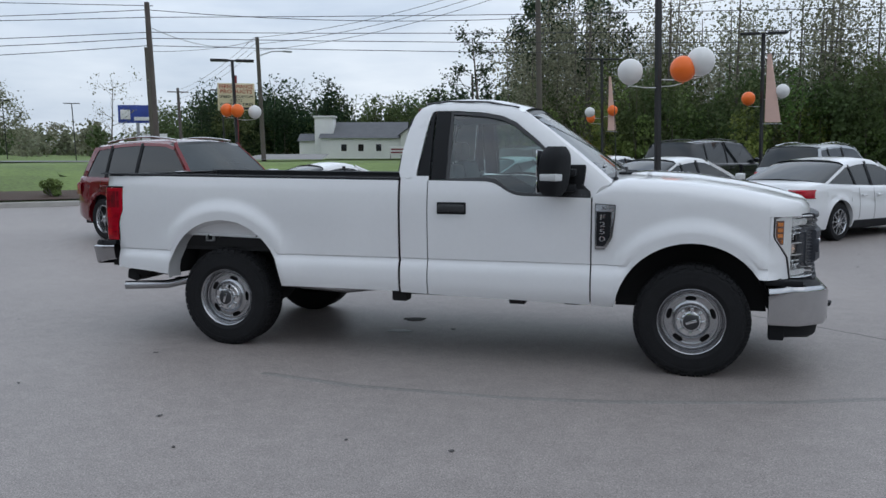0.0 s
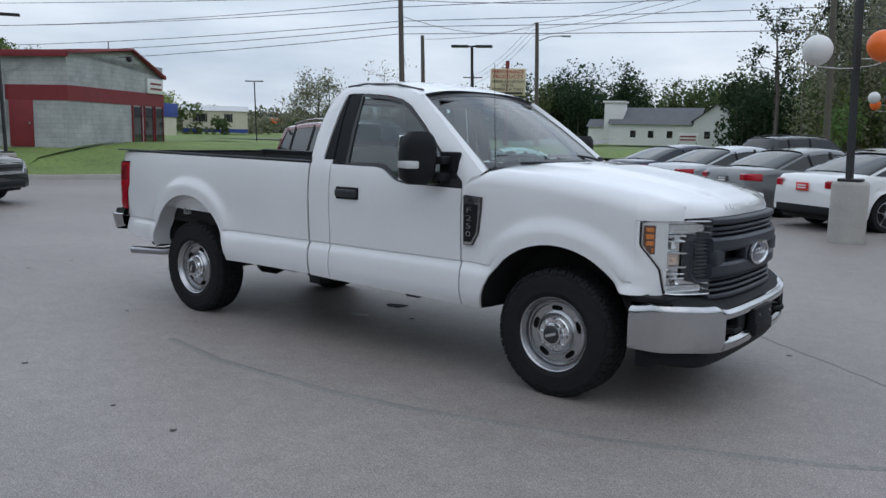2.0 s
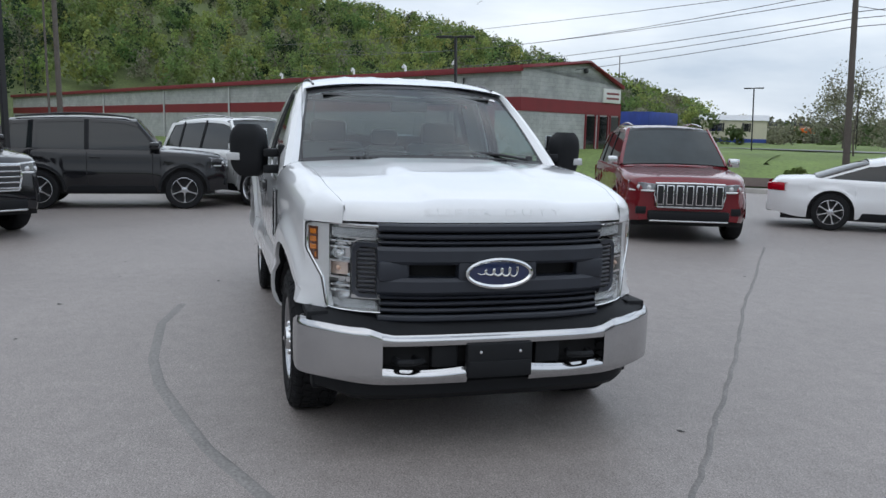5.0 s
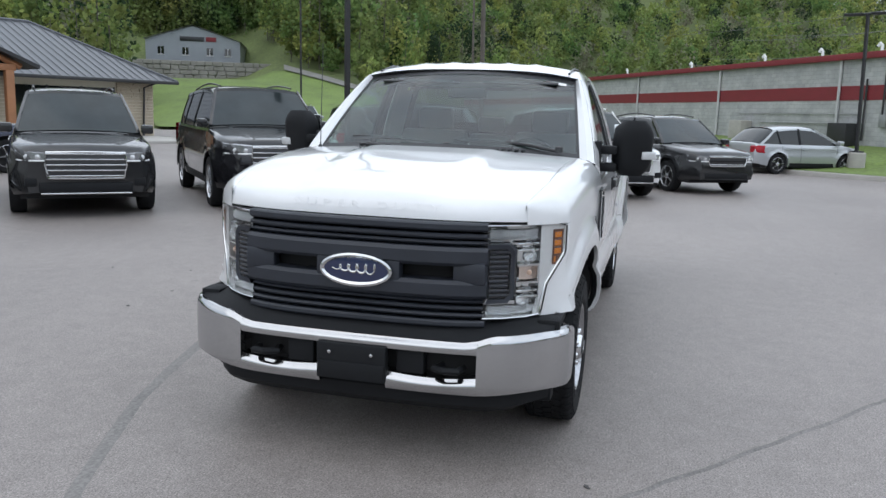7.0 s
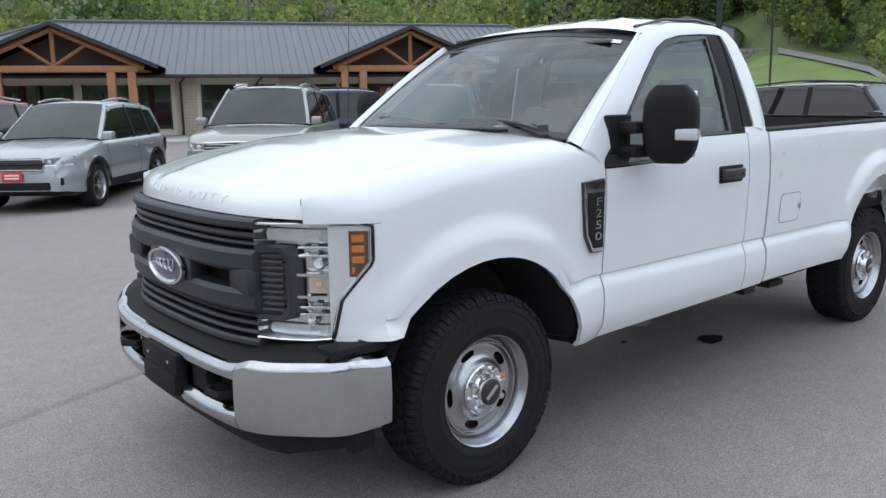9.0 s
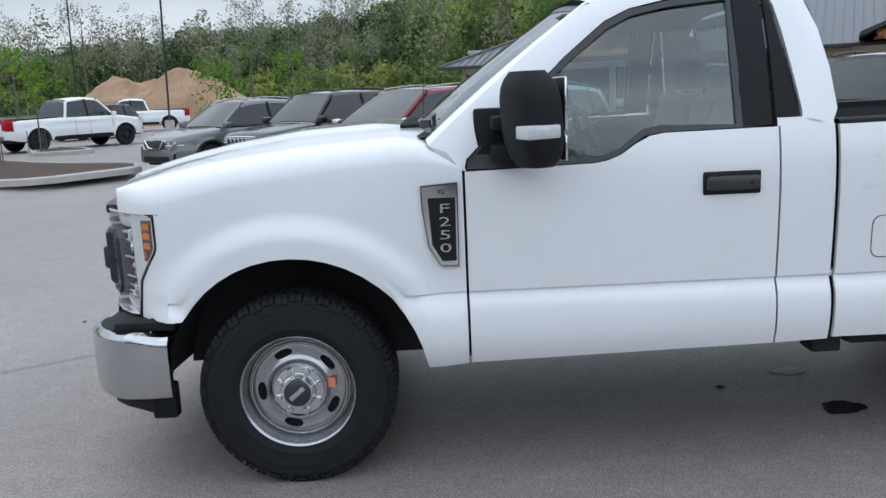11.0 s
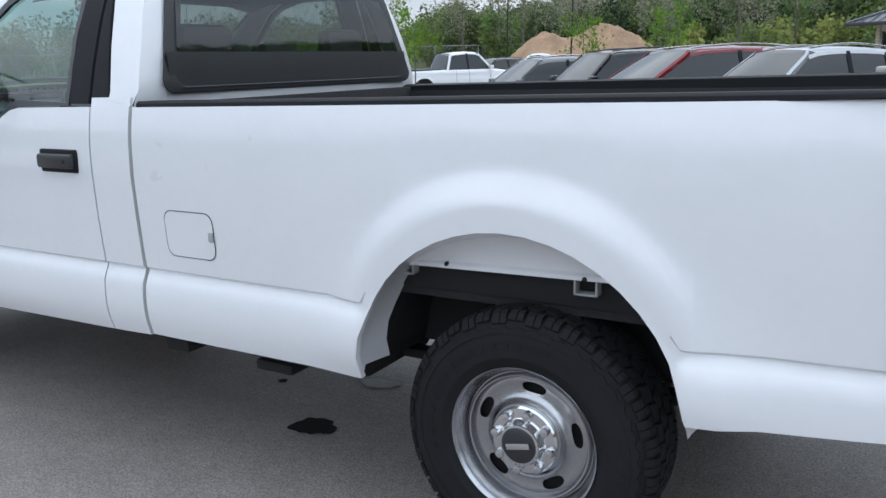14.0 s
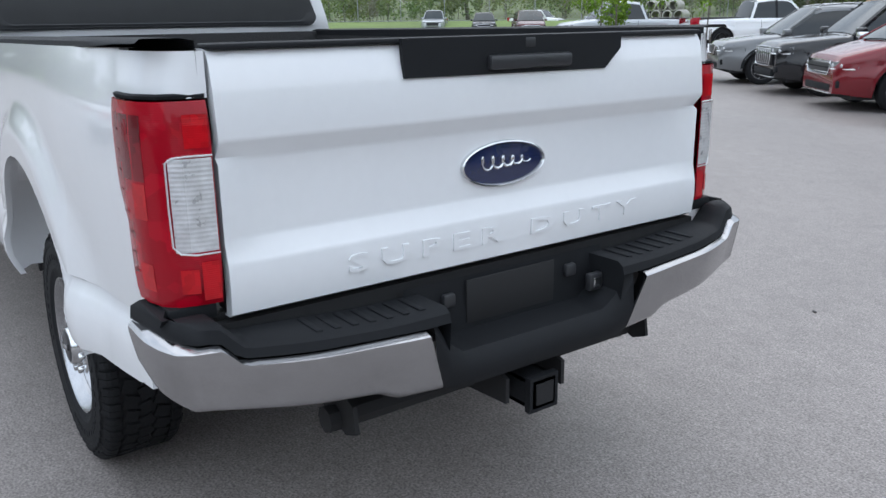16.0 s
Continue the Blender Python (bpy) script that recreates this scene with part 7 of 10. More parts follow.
    box(bm, xf - 0.09, xf + 0.016, -0.60 * hw, 0.60 * hw, FZ + 0.035, FZ + 0.06, 0.008)
    part("front_trim", bm, CHROME if kind in ("suv", "big_suv", "pickup", "van") else BLACK, root)
    bm = bmesh.new()
    box(bm, xr - 0.006, xr + 0.10, -0.78 * hw, 0.78 * hw, FZ + 0.08, FZ + 0.24, 0.03)
    part("rear_bumper", bm, CHROME if truck_like else BLACK, root)
    if kind not in ("sedan", "coupe", "hatch", "pickup"):
        for s in (-1, 1):
            for cx, cz, r in arches:
                bm = bmesh.new()
                rows = []
                for k in range(13):
                    a = math.pi * k / 12
                    px, pz = cx - r * math.cos(a), cz + r * math.sin(a)
                    q = cx - (r + 0.055) * math.cos(a), cz + (r + 0.055) * math.sin(a)
                    rows.append([(px, s * (half(px) * 0.985 + 0.018), pz), (px, s * (half(px) * 0.995 + 0.026), pz + 0.01), (q[0], s * (half(q[0]) * 0.995 + 0.020), q[1])])
                grid(bm, rows)
                part("arch_moulding", bm, BLACK if kind in ("boxy", "crossover") else P, root)
    for xx, col, face in ((xf + 0.03, plate_front, 1), (xr - 0.028, plate_rear, -1)):
        if col:
            bm = bmesh.new()
            zp = FZ + 0.28 if face > 0 else (DZ - 0.24 if kind in ("sedan", "coupe") else DZ - 0.32)
            box(bm, xx - 0.008, xx + 0.008, -0.155, 0.155, zp - 0.075, zp + 0.075, 0.004)
            pt = part("number_plate", bm, PAINTS.get(col) or PLATE_RED, root, "plain dealer plate without a number")
            bm = bmesh.new()
            for z in (-0.02, 0.025):
                box(bm, xx + face * 0.006, xx + face * 0.011, -0.11, 0.11, zp + z - 0.012, zp + z + 0.012)
            part("plate_bar", bm, STICKER, pt)
    # wheels
    key = (R, rim_dark, spokes)
    if key not in WHEELS:
        WHEELS[key] = wheel_meshes(*key)
    me1, me2, me3 = WHEELS[key]
    for cx in (0, -WB):
        for s in (-1, 1):
            w = new("wheel", me1)
            w.parent = root
            w.matrix_local = Matrix.Translation((cx, s * (hw - 0.105), R)) @ Matrix.Rotation(0 if s > 0 else math.pi, 4, "Z") @ Matrix.Rotation(random.Random(seed + cx * 7 + s).uniform(0, 6), 4, "Y")
            for nm, me in (("rim", me2), ("brake_disc", me3)):
                o = new(nm, me)
                o.parent = w
    return root


ROW = "cars parked in rows round the lot"
# row that faces the pickup
car("suv", "dark", -2.45, -7.0, 42, "charcoal three-row sport utility with a wide chrome mesh grille", seed=1, group=ROW)
car("big_suv", "black", -4.50, -4.95, 40, "glossy black full-size sport utility with chrome grille bars", seed=2, group=ROW)
car("suv", "champagne", -0.70, -9.2, 48, "warm silver luxury crossover with a split chrome wing grille", grille="split", seed=3, group=ROW)
car("crossover", "silver", 2.05, -11.2, 49, "silver compact sport utility with black lower cladding", seed=4, plate_front="dealer", group=ROW)
car("van", "red", 4.25, -12.7, 48, "deep red minivan with a chrome grille and bright headlamps", seed=5, group=ROW)
car("suv", "black", 6.45, -14.4, 48, "black sport utility with black alloy wheels", rim_dark=True, grille="slots", seed=6, group=ROW)
car("crossover", "grey", 8.85, -16.0, 48, "dark grey compact crossover with a chrome vee grille", grille="vee", seed=7, group=ROW)
car("suv", "navy", -7.5, -13.4, 150, "navy blue sport utility parked side-on before the showroom", seed=9, group=ROW)
car("crossover", "pearl", -8.8, -17.2, 150, "white crossover parked before the showroom", seed=10, group=ROW)
# by the block building
car("suv", "pearl", -9.45, 0.15, 32, "white three-row sport utility with a vee-shaped grille", grille="vee", seed=11, group=ROW)
car("crossover", "dark", -11.9, 2.15, 34, "charcoal compact sport utility with a chrome bar grille", seed=12, group=ROW)
car("boxy", "black", -9.25, -1.95, 92, "small boxy black sport utility with slotted grille", grille="slots", seed=13, group=ROW)
car("hatch", "silver", -22.3, 6.6, 122, "silver five-door hatchback seen from behind", seed=14, group=ROW)
car("suv", "red", -3.45, 5.80, -20, "dark red sport utility with a seven-slot chrome grille", grille="slots", seed=15, group=ROW)
car("sedan", "red", -36, -13.2, 215, "red saloon in the far row of the lot", seed=16, group=ROW)
car("suv", "dark", -33.5, -14.5, 35, "dark sport utility in the far row", seed=17, group=ROW)
car("sedan", "white", -38.5, -11.6, 215, "white saloon in the far row", seed=18, group=ROW)
car("suv", "silver", -31, -16.5, 35, "silver sport utility in the far row", seed=19, group=ROW)
# row seen from behind, beyond the pickup
def tail_first(kind, color, rx, ry, heading, label, **kw):
    wb = KINDS[kind][3]
    a = radians(heading)
    return car(kind, color, rx + wb * math.cos(a), ry + wb * math.sin(a), heading, label, group=ROW, **kw)


tail_first("sedan", "white", 5.6, 9.6, 50, "white four-door saloon seen from behind with a red dealer plate", plate_rear="dealer", seed=21, spokes=10)
tail_first("sedan", "pearl", 2.7, 11.7, 54, "white four-door saloon parked tail outwards beside a lamp post", plate_rear="dealer", seed=22)
tail_first("sedan", "grey", 0.6, 13.45, 56, "dark grey sports saloon parked tail outwards", plate_rear="grey", seed=23)
tail_first("sedan", "silver", -1.42, 14.88, 57, "pale silver saloon parked tail outwards", seed=24)
tail_first("sedan", "navy", -3.48, 16.8, 57, "navy saloon parked tail outwards", seed=25)
car("coupe", "white", -3.28, 11.95, 52, "white two-door sports coupe with chrome wheels", seed=26, group=ROW, spokes=8)
tail_first("suv", "silver", 6.9, 18.2, 57, "silver three-row sport utility in the second row", seed=27)
tail_first("suv", "navy", 9.9, 16.4, 57, "dark blue sport utility with roof rails in the second row", seed=28)
tail_first("suv", "maroon", 13.0, 14.6, 57, "maroon sport utility in the second row", seed=29)
tail_first("big_suv", "black", 3.8, 21.0, 57, "black full-size sport utility in the second row", seed=30)
tail_first("sedan", "pearl", 0.6, 22.6, 57, "white saloon in the second row", seed=31)
tail_first("suv", "dark", -2.2, 24.0, 57, "dark sport utility in the second row", seed=32)
tail_first("sedan", "white", 9.6, 6.4, 50, "white saloon parked tail outwards", seed=33, plate_rear="dealer")
# far side of the lot, past the planted islands
car("pickup", "silver", 23.1, -24.8, 62, "silver four-door pickup truck with chrome bumpers", "pickup truck", seed=41, group=ROW, name="parked_pickup")
car("pickup", "white", 16.2, -30.4, 234, "white four-door pickup truck with a black tail panel", "pickup truck", rim_dark=True, seed=42, group=ROW, name="parked_pickup")
car("pickup", "silver", 57, -41, 140, "silver pickup truck facing the lot with a large chrome grille", "pickup truck", seed=43, group=ROW, name="parked_pickup")
car("crossover", "dark", 47.5, -39, 142, "charcoal hatchback facing the lot", seed=44, group=ROW)
car("van", "maroon", 40.0, -37, 144, "maroon minivan facing the lot", seed=45, group=ROW)
car("pickup", "white", 22.5, -46, 20, "white pickup truck parked near the dirt heap", "pickup truck", seed=46, group=ROW, name="parked_pickup")
car("crossover", "dark", 20.5, -36.5, 60, "dark crossover parked behind the pickup trucks", seed=47, group=ROW)
car("pickup", "pearl", 60, -58, 200, "white pickup truck parked beyond the fence line", "pickup truck", seed=48, group=ROW, name="parked_pickup")

# ---- buildings ----
def block_material():
    m, nt, b = nodes_of("painted_block_wall")
    tc = nt.nodes.new("ShaderNodeTexCoord")
    br = put(nt, "ShaderNodeTexBrick", Scale=1.0)
    br.inputs["Brick Width"].default_value, br.inputs["Row Height"].default_value, br.inputs["Mortar Size"].default_value = 0.40, 0.20, 0.008
    br.inputs["Color1"].default_value, br.inputs["Color2"].default_value, br.inputs["Mortar"].default_value = (0.44, 0.45, 0.45, 1), (0.38, 0.39, 0.40, 1), (0.30, 0.31, 0.31, 1)
    nt.links.new(tc.outputs["UV"], br.inputs["Vector"])
    n1 = put(nt, "ShaderNodeTexNoise", Scale=0.9, Detail=6.0, Roughness=0.7)
    nt.links.new(tc.outputs["Object"], n1.inputs["Vector"])
    r = put(nt, "ShaderNodeMapRange")
    r.inputs[1].default_value, r.inputs[2].default_value, r.inputs[3].default_value, r.inputs[4].default_value = 0.3, 0.7, 0.75, 1.2
    nt.links.new(n1.outputs[0], r.inputs[0])
    sc = nt.nodes.new("ShaderNodeVectorMath")
    sc.operation = "SCALE"
    nt.links.new(br.outputs[0], sc.inputs[0])
    nt.links.new(r.outputs[0], sc.inputs["Scale"])
    nt.links.new(sc.outputs[0], b.inputs["Base Color"])
    b.inputs["Roughness"].default_value = 0.8
    bp = put(nt, "ShaderNodeBump", Strength=0.4, Distance=0.01)
    nt.links.new(br.outputs[1], bp.inputs["Height"])
    bp.invert = True
    nt.links.new(bp.outputs[0], b.inputs["Normal"])
    return m


def add_uv(me, scale=1.0):
    """UVs in metres, by the wall's own run and height."""
    uv = me.uv_layers.new(name="UVMap")
    for p in me.polygons:
        n = p.normal
        for li in p.loop_indices:
            v = me.vertices[me.loops[li].vertex_index].co
            u = v.x * -n.y + v.y * n.x if abs(n.z) < 0.7 else v.x
            uv.data[li].uv = (u * scale, (v.z if abs(n.z) < 0.7 else v.y) * scale)


BLOCK = block_material()
BARN = mat("barn_red_paint", (0.20, 0.022, 0.030), 0.6, vary=0.12, scale=1.5, fine=0.08)
PALEWALL = mat("pale_ribbed_metal", (0.52, 0.53, 0.54), 0.55, vary=0.08, scale=1.2)
ROOFMETAL = mat("dark_standing_seam_metal", (0.105, 0.112, 0.125), 0.35, 0.3, vary=0.10, scale=0.8)
TIMBER = mat("orange_stained_timber", (0.33, 0.150, 0.070), 0.6, vary=0.18, scale=2.0, fine=0.12, bump=0.2, bump_scale=30)
# TIMBER darkened: shade inside the open porch gables put into the colour
SHADETIMBER = mat("shaded_timber", (0.085, 0.045, 0.030), 0.6, vary=0.2, scale=2.0, fine=0.2)
STONEW = mat("cream_ledge_stone", (0.50, 0.43, 0.33), 0.85, vary=0.15, scale=2.0, fine=0.12, bump=0.3, bump_scale=20, random=0.22)
SHOPGLASS = mat("dark_shop_glass", (0.012, 0.014, 0.016), 0.04, vary=0.1, scale=0.5, coat=1.0, spec=0.8)
WHITEWALL = mat("white_weatherboard", (0.72, 0.72, 0.71), 0.7, vary=0.06, scale=0.8)
SHINGLE = mat("grey_shingle_roof", (0.12, 0.125, 0.135), 0.85, vary=0.15, scale=1.2, fine=0.2)
CREAM = mat("cream_siding", (0.62, 0.58, 0.47), 0.7, vary=0.06, scale=0.8)
GREYWALL = mat("grey_metal_cladding", (0.28, 0.305, 0.335), 0.55, vary=0.08, scale=0.5)
WALLSTONE = mat("grey_field_stone", (0.28, 0.27, 0.25), 0.9, vary=0.2, scale=0.8, fine=0.2, random=0.35)
POLEWOOD = mat("weathered_pole_wood", (0.115, 0.10, 0.088), 0.9, vary=0.2, scale=2.0, fine=0.2)
POLEBLACK = mat("black_painted_steel", (0.016, 0.016, 0.018), 0.45, vary=0.15, scale=3.0)
GALV = mat("galvanised_steel", (0.36, 0.37, 0.38), 0.5, 0.6, vary=0.12, scale=5)
SIGNCREAM = mat("cream_sign_face", (0.66, 0.57, 0.40), 0.6, vary=0.06, scale=1)
SIGNRED = mat("red_sign_letters", (0.42, 0.035, 0.025), 0.6, vary=0.08, scale=2)
SIGNBLUE = mat("blue_hoarding", (0.03, 0.06, 0.30), 0.6, vary=0.25, scale=0.8)
ORANGE = mat("orange_balloon", (0.90, 0.17, 0.02), 0.35, vary=0.05, scale=3)
BWHITE = mat("white_balloon", (0.74, 0.74, 0.73), 0.35, vary=0.05, scale=3)
LEAN = (-0.022, -0.020)


def frame_of(o, u):
    """Local run (along u), depth (outward) and height, set at o."""
    u = Vector((*u, 0)).normalized()
    n = Vector((u.y, -u.x, 0))
    return Matrix(((u.x, n.x, 0, o[0]), (u.y, n.y, 0, o[1]), (0, 0, 1, o[2] if len(o) > 2 else 0), (0, 0, 0, 1)))


def fpart(name, bm, material, parent, label="", uv=False, angle=30):
    ob = part(name, bm, material, parent, label, angle=angle)
    if uv:
        add_uv(ob.data)
    return ob


# long block building with a red band
BL = thing("block_warehouse", "long painted block warehouse with a dark red band and eave", "building", at=frame_of((-24.2, 10.9, 0.86), (-0.885, -0.465)) @ Matrix.Diagonal((0.94, 0.74, 0.89, 1)))
Lw, Dw, Hw = 74.0, 9.6, 4.0
# depth runs behind the wall: negative outward
bm = bmesh.new()
out = -1 if (Vector((-0.465, 0.885, 0)).dot(Vector((-0.465, 0.885, 0))) > 0 and frame_of((0, 0, 0), (-0.885, -0.465)).col[1][1] > 0) else 1
S = 1 if frame_of((0, 0, 0), (-0.885, -0.465)).col[1][1] > 0 else -1
box(bm, 0, Lw, 0, S * Dw, -1.0, Hw - 0.02)
peak = Dw * 0.62
vsb = []
for x in (0.0, Lw):
    vsb.append([bm.verts.new((x, S * y, z)) for y, z in ((0, Hw - 0.02), (peak, Hw + 0.50), (Dw, Hw - 0.55))])
bm.faces.new(vsb[0])
bm.faces.new(vsb[1])
fpart("wall", bm, BLOCK, BL, uv=True)
bm = bmesh.new()
grid(bm, [[(x, S * -0.25, Hw + 0.02), (x, S * peak, Hw + 0.56), (x, S * (Dw + 0.2), Hw - 0.55)] for x in steps(-0.15, Lw, 4)])
fpart("roof", bm, PALEWALL, BL)
bm = bmesh.new()
box(bm, -0.16, Lw, S * -0.30, S * -0.10, Hw - 0.22, Hw + 0.06, 0.01)
box(bm, -0.20, -0.05, S * -0.25, S * peak, 0, 0.16, 0.0, Matrix(((1, 0, 0, 0), (0, 1, 0, 0), (0, S * 0.54 / peak, 1, Hw - 0.06), (0, 0, 0, 1))))
box(bm, -0.20, -0.05, S * peak, S * Dw, 0, 0.16, 0.0, Matrix(((1, 0, 0, 0), (0, 1, 0, 0), (0, S * -1.1 / (Dw - peak), 1, Hw + 0.48 + 1.1 / (Dw - peak) * peak), (0, 0, 0, 1))))
fpart("eave", bm, BARN, BL, "dark red eave and verge boards")
bm = bmesh.new()
box(bm, -0.02, Lw, S * -0.03, S * 0.02, 1.98, 2.62)
box(bm, -0.03, 0.02, S * -0.03, S * Dw, 1.98, 2.62)
fpart("band", bm, BARN, BL, "dark red painted band")
bm = bmesh.new()
box(bm, 1.55, 2.62, S * -0.06, S * 0.05, 0.0, 1.98, 0.01)
dd = fpart("door", bm, BARN, BL, "plain dark red steel door")
bm = bmesh.new()
box(bm, 1.66, 1.72, S * -0.11, S * -0.05, 0.95, 1.05, 0.01)
fpart("knob", bm, GALV, dd)
for x in (6.3, 16.0, 26.0, 36.0, 48.0):
    bm = bmesh.new()
    tube(bm, [(x, S * -0.10, Hw - 0.2), (x, S * -0.10, 0.05)], 0.075, 6)
    fpart("downpipe", bm, PALEWALL, BL)
for x, z0, z1, r in ((4.6, 0.2, 2.9, 0.05), (3.55, 0.9, 3.6, 0.05), (2.75, 0.7, 3.3, 0.035), (3.0, 0.5, 3.3, 0.035)):
    bm = bmesh.new()
    tube(bm, [(x, S * -0.12, z0), (x, S * -0.12, z1)], r, 6)
    fpart("conduit", bm, SATIN if r > 0.04 else GALV, BL)
bm = bmesh.new()
tube(bm, [(2.0, S * -0.08, 3.35), (2.7, S * -0.14, 3.1), (3.5, S * -0.14, 3.3)], 0.02, 5)
tube(bm, [(4.6, S * -0.08, 0.9), (12, S * -0.08, 0.9)], 0.03, 5)
tube(bm, [(4.6, S * -0.08, 1.35), (14, S * -0.08, 1.35)], 0.025, 5)
fpart("pipe_run", bm, GALV, BL)
bm = bmesh.new()
box(bm, 2.75, 3.2, S * -0.22, S * -0.02, 0.85, 1.45, 0.02)
box(bm, 3.25, 3.65, S * -0.20, S * -0.02, 0.80, 1.35, 0.02)
fpart("meter_box", bm, GALV, BL)
bm = bmesh.new()
box(bm, 4.75, 5.9, S * -1.0, S * -0.2, -0.2, 0.95, 0.03)
fpart("air_unit", bm, SATIN, BL, "dark grey outdoor air-conditioning unit")
bm = bmesh.new()
box(bm, 12.5, 13.6, S * -1.0, S * -0.2, -0.2, 0.95, 0.03)
fpart("air_unit", bm, CONCRETE, BL, "beige outdoor air-conditioning unit")
for x in (5.2, 9.0, 13.5, 21, 30):
    bm = bmesh.new()
    tube(bm, [(x, S * 1.2, Hw), (x, S * 1.2, Hw + 0.45), (x + 0.12, S * 1.2, Hw + 0.55), (x + 0.25, S * 1.2, Hw + 0.42)], 0.07, 8)
    fpart("roof_vent", bm, WHITEWALL, BL)
# shop windows and sign on the gable end
for y0 in (6.0, 7.3, 8.5):
    bm = bmesh.new()
    box(bm, -0.05, 0.05, S * y0, S * (y0 + 0.9), 0.1, 1.9)
    w = fpart("window", bm, SHOPGLASS, BL)
    bm = bmesh.new()
    for a, b in ((y0 - 0.06, y0), (y0 + 0.9, y0 + 0.96)):
        box(bm, -0.08, 0.05, S * a, S * b, 0.05, 1.98)
    fpart("window_frame", bm, BARN, w)
bm = bmesh.new()
box(bm, -0.10, -0.02, S * 7.6, S * 9.4, 2.62, 3.35, 0.01)
sg = fpart("sign_board", bm, WHITEWALL, BL, "white sign board with faded writing")
for z in (2.85, 3.10):
    bm = bmesh.new()
    box(bm, -0.106, -0.10, S * 7.9, S * 9.2, z - 0.05, z + 0.05)
    fpart("faded_line", bm, BARN, sg)
bm = bmesh.new()
spin(bm, [(0.001, -0.22), (0.12, -0.2), (0.14, -0.05)], 10, "x", (0, S * peak * 0.95, Hw + 0.12))
fpart("gable_lamp", bm, SATIN, BL)
# blue-topped shed and cream house beyond
SH = thing("blue_shed", "small pale shed with a blue fascia", "building", at=frame_of((-52.8, 32.9, 1.2), (-0.5, 0.87)) @ Matrix.Diagonal((0.5, 0.5, 0.8, 1)))
bm = bmesh.new()
box(bm, 0, 9, 0, -5, 0, 2.3)
fpart("wall", bm, CREAM, SH)
bm = bmesh.new()
box(bm, -0.2, 9.2, 0.2, -5.2, 1.9, 3.3, 0.03)
fpart("fascia", bm, SIGNBLUE, SH, "deep blue metal fascia")
bm = bmesh.new()
box(bm, 3.0, 4.0, 0.02, -0.02, 0.0, 1.9)
fpart("door", bm, BARN, SH)
HS = thing("cream_house", "long cream mobile home with dark shutters and a blue skirt", "house", at=frame_of((-84.2, 57.8, 1.5), (0.60, 0.80)) @ Matrix.Diagonal((0.64, 0.8, 1, 1)))
bm = bmesh.new()
box(bm, 0, 12.5, 0, -4.2, 0.45, 2.75)
v = [bm.verts.new(p) for p in ((0, 0, 2.75), (0, -2.1, 3.35), (0, -4.2, 2.75))]
bm.faces.new(v)
v = [bm.verts.new(p) for p in ((12.5, 0, 2.75), (12.5, -2.1, 3.35), (12.5, -4.2, 2.75))]
bm.faces.new(v)
fpart("wall", bm, CREAM, HS)
bm = bmesh.new()
grid(bm, [[(x, 0.25, 2.72), (x, -2.1, 3.42), (x, -4.45, 2.72)] for x in (-0.3, 12.8)])
fpart("roof", bm, PALEWALL, HS)
bm = bmesh.new()
box(bm, 0, 12.5, 0.03, -4.2, 0.0, 0.46)
fpart("skirt", bm, SIGNBLUE, HS)
for x in (2.2, 3.4, 8.3):
    bm = bmesh.new()
    box(bm, x, x + 0.9, 0.03, -0.05, 1.35, 2.35)
    w = fpart("window", bm, SHOPGLASS, HS)
    for dx in (-0.35, 0.95):
        bm = bmesh.new()
        box(bm, x + dx, x + dx + 0.3, 0.05, 0.0, 1.3, 2.4, 0.01)
        fpart("shutter", bm, SATIN, w)
SHOP2 = thing("far_shop", "low beige shop with an orange canopy band and a deck", "building", at=frame_of((-118, 88, 1.2), (0.75, 0.66)) @ Matrix.Diagonal((0.65, 0.65, 0.8, 1)))
bm = bmesh.new()
box(bm, 0, 20, 0, -8, 0, 4.4)
fpart("wall", bm, CREAM, SHOP2)
bm = bmesh.new()
box(bm, -0.3, 20.3, 0.3, -8.3, 4.1, 4.9, 0.03)
fpart("parapet", bm, SHINGLE, SHOP2)
bm = bmesh.new()
box(bm, 12, 20, 0.5, 0.0, 2.6, 3.6, 0.03)
fpart("canopy", bm, ORANGE, SHOP2, "orange canopy band")
bm = bmesh.new()
box(bm, 13, 22, 3.5, 0.5, 0.6, 1.0)
for x in steps(13, 22, 9):
    box(bm, x - 0.05, x + 0.05, 3.4, 3.5, 0, 2.0)
box(bm, 13, 22, 3.4, 3.5, 1.8, 2.0)
fpart("deck", bm, SATIN, SHOP2, "dark timber deck with a railing")

# showroom: two timber porches before a stone front under a standing-seam roof
SR = thing("showroom", "low stone showroom with dark metal roof and two timber-framed porches", "building", at=frame_of((-12.5, -25.8, 0.0), (0.89, -0.45)) @ Matrix.Diagonal((1, 1, 0.885, 1)))
SO = 1 if frame_of((0, 0, 0), (0.89, -0.45)).col[1][1] > 0 else -1
def srow(s, n, z):
    return (s, SO * n, z)
def sbox(bm, s0, s1, n0, n1, z0, z1, bevel=0.0):
    return box(bm, s0, s1, min(SO * n0, SO * n1), max(SO * n0, SO * n1), z0, z1, bevel)
E0, E1, NW, NB, EZ, RZ = -15.0, 18.0, -3.4, -16.0, 3.0, 6.1
bm = bmesh.new()
sbox(bm, E0 + 0.8, E1 - 0.8, NW, NB + 0.8, 0, EZ)
fpart("wall", bm, CREAM, SR)
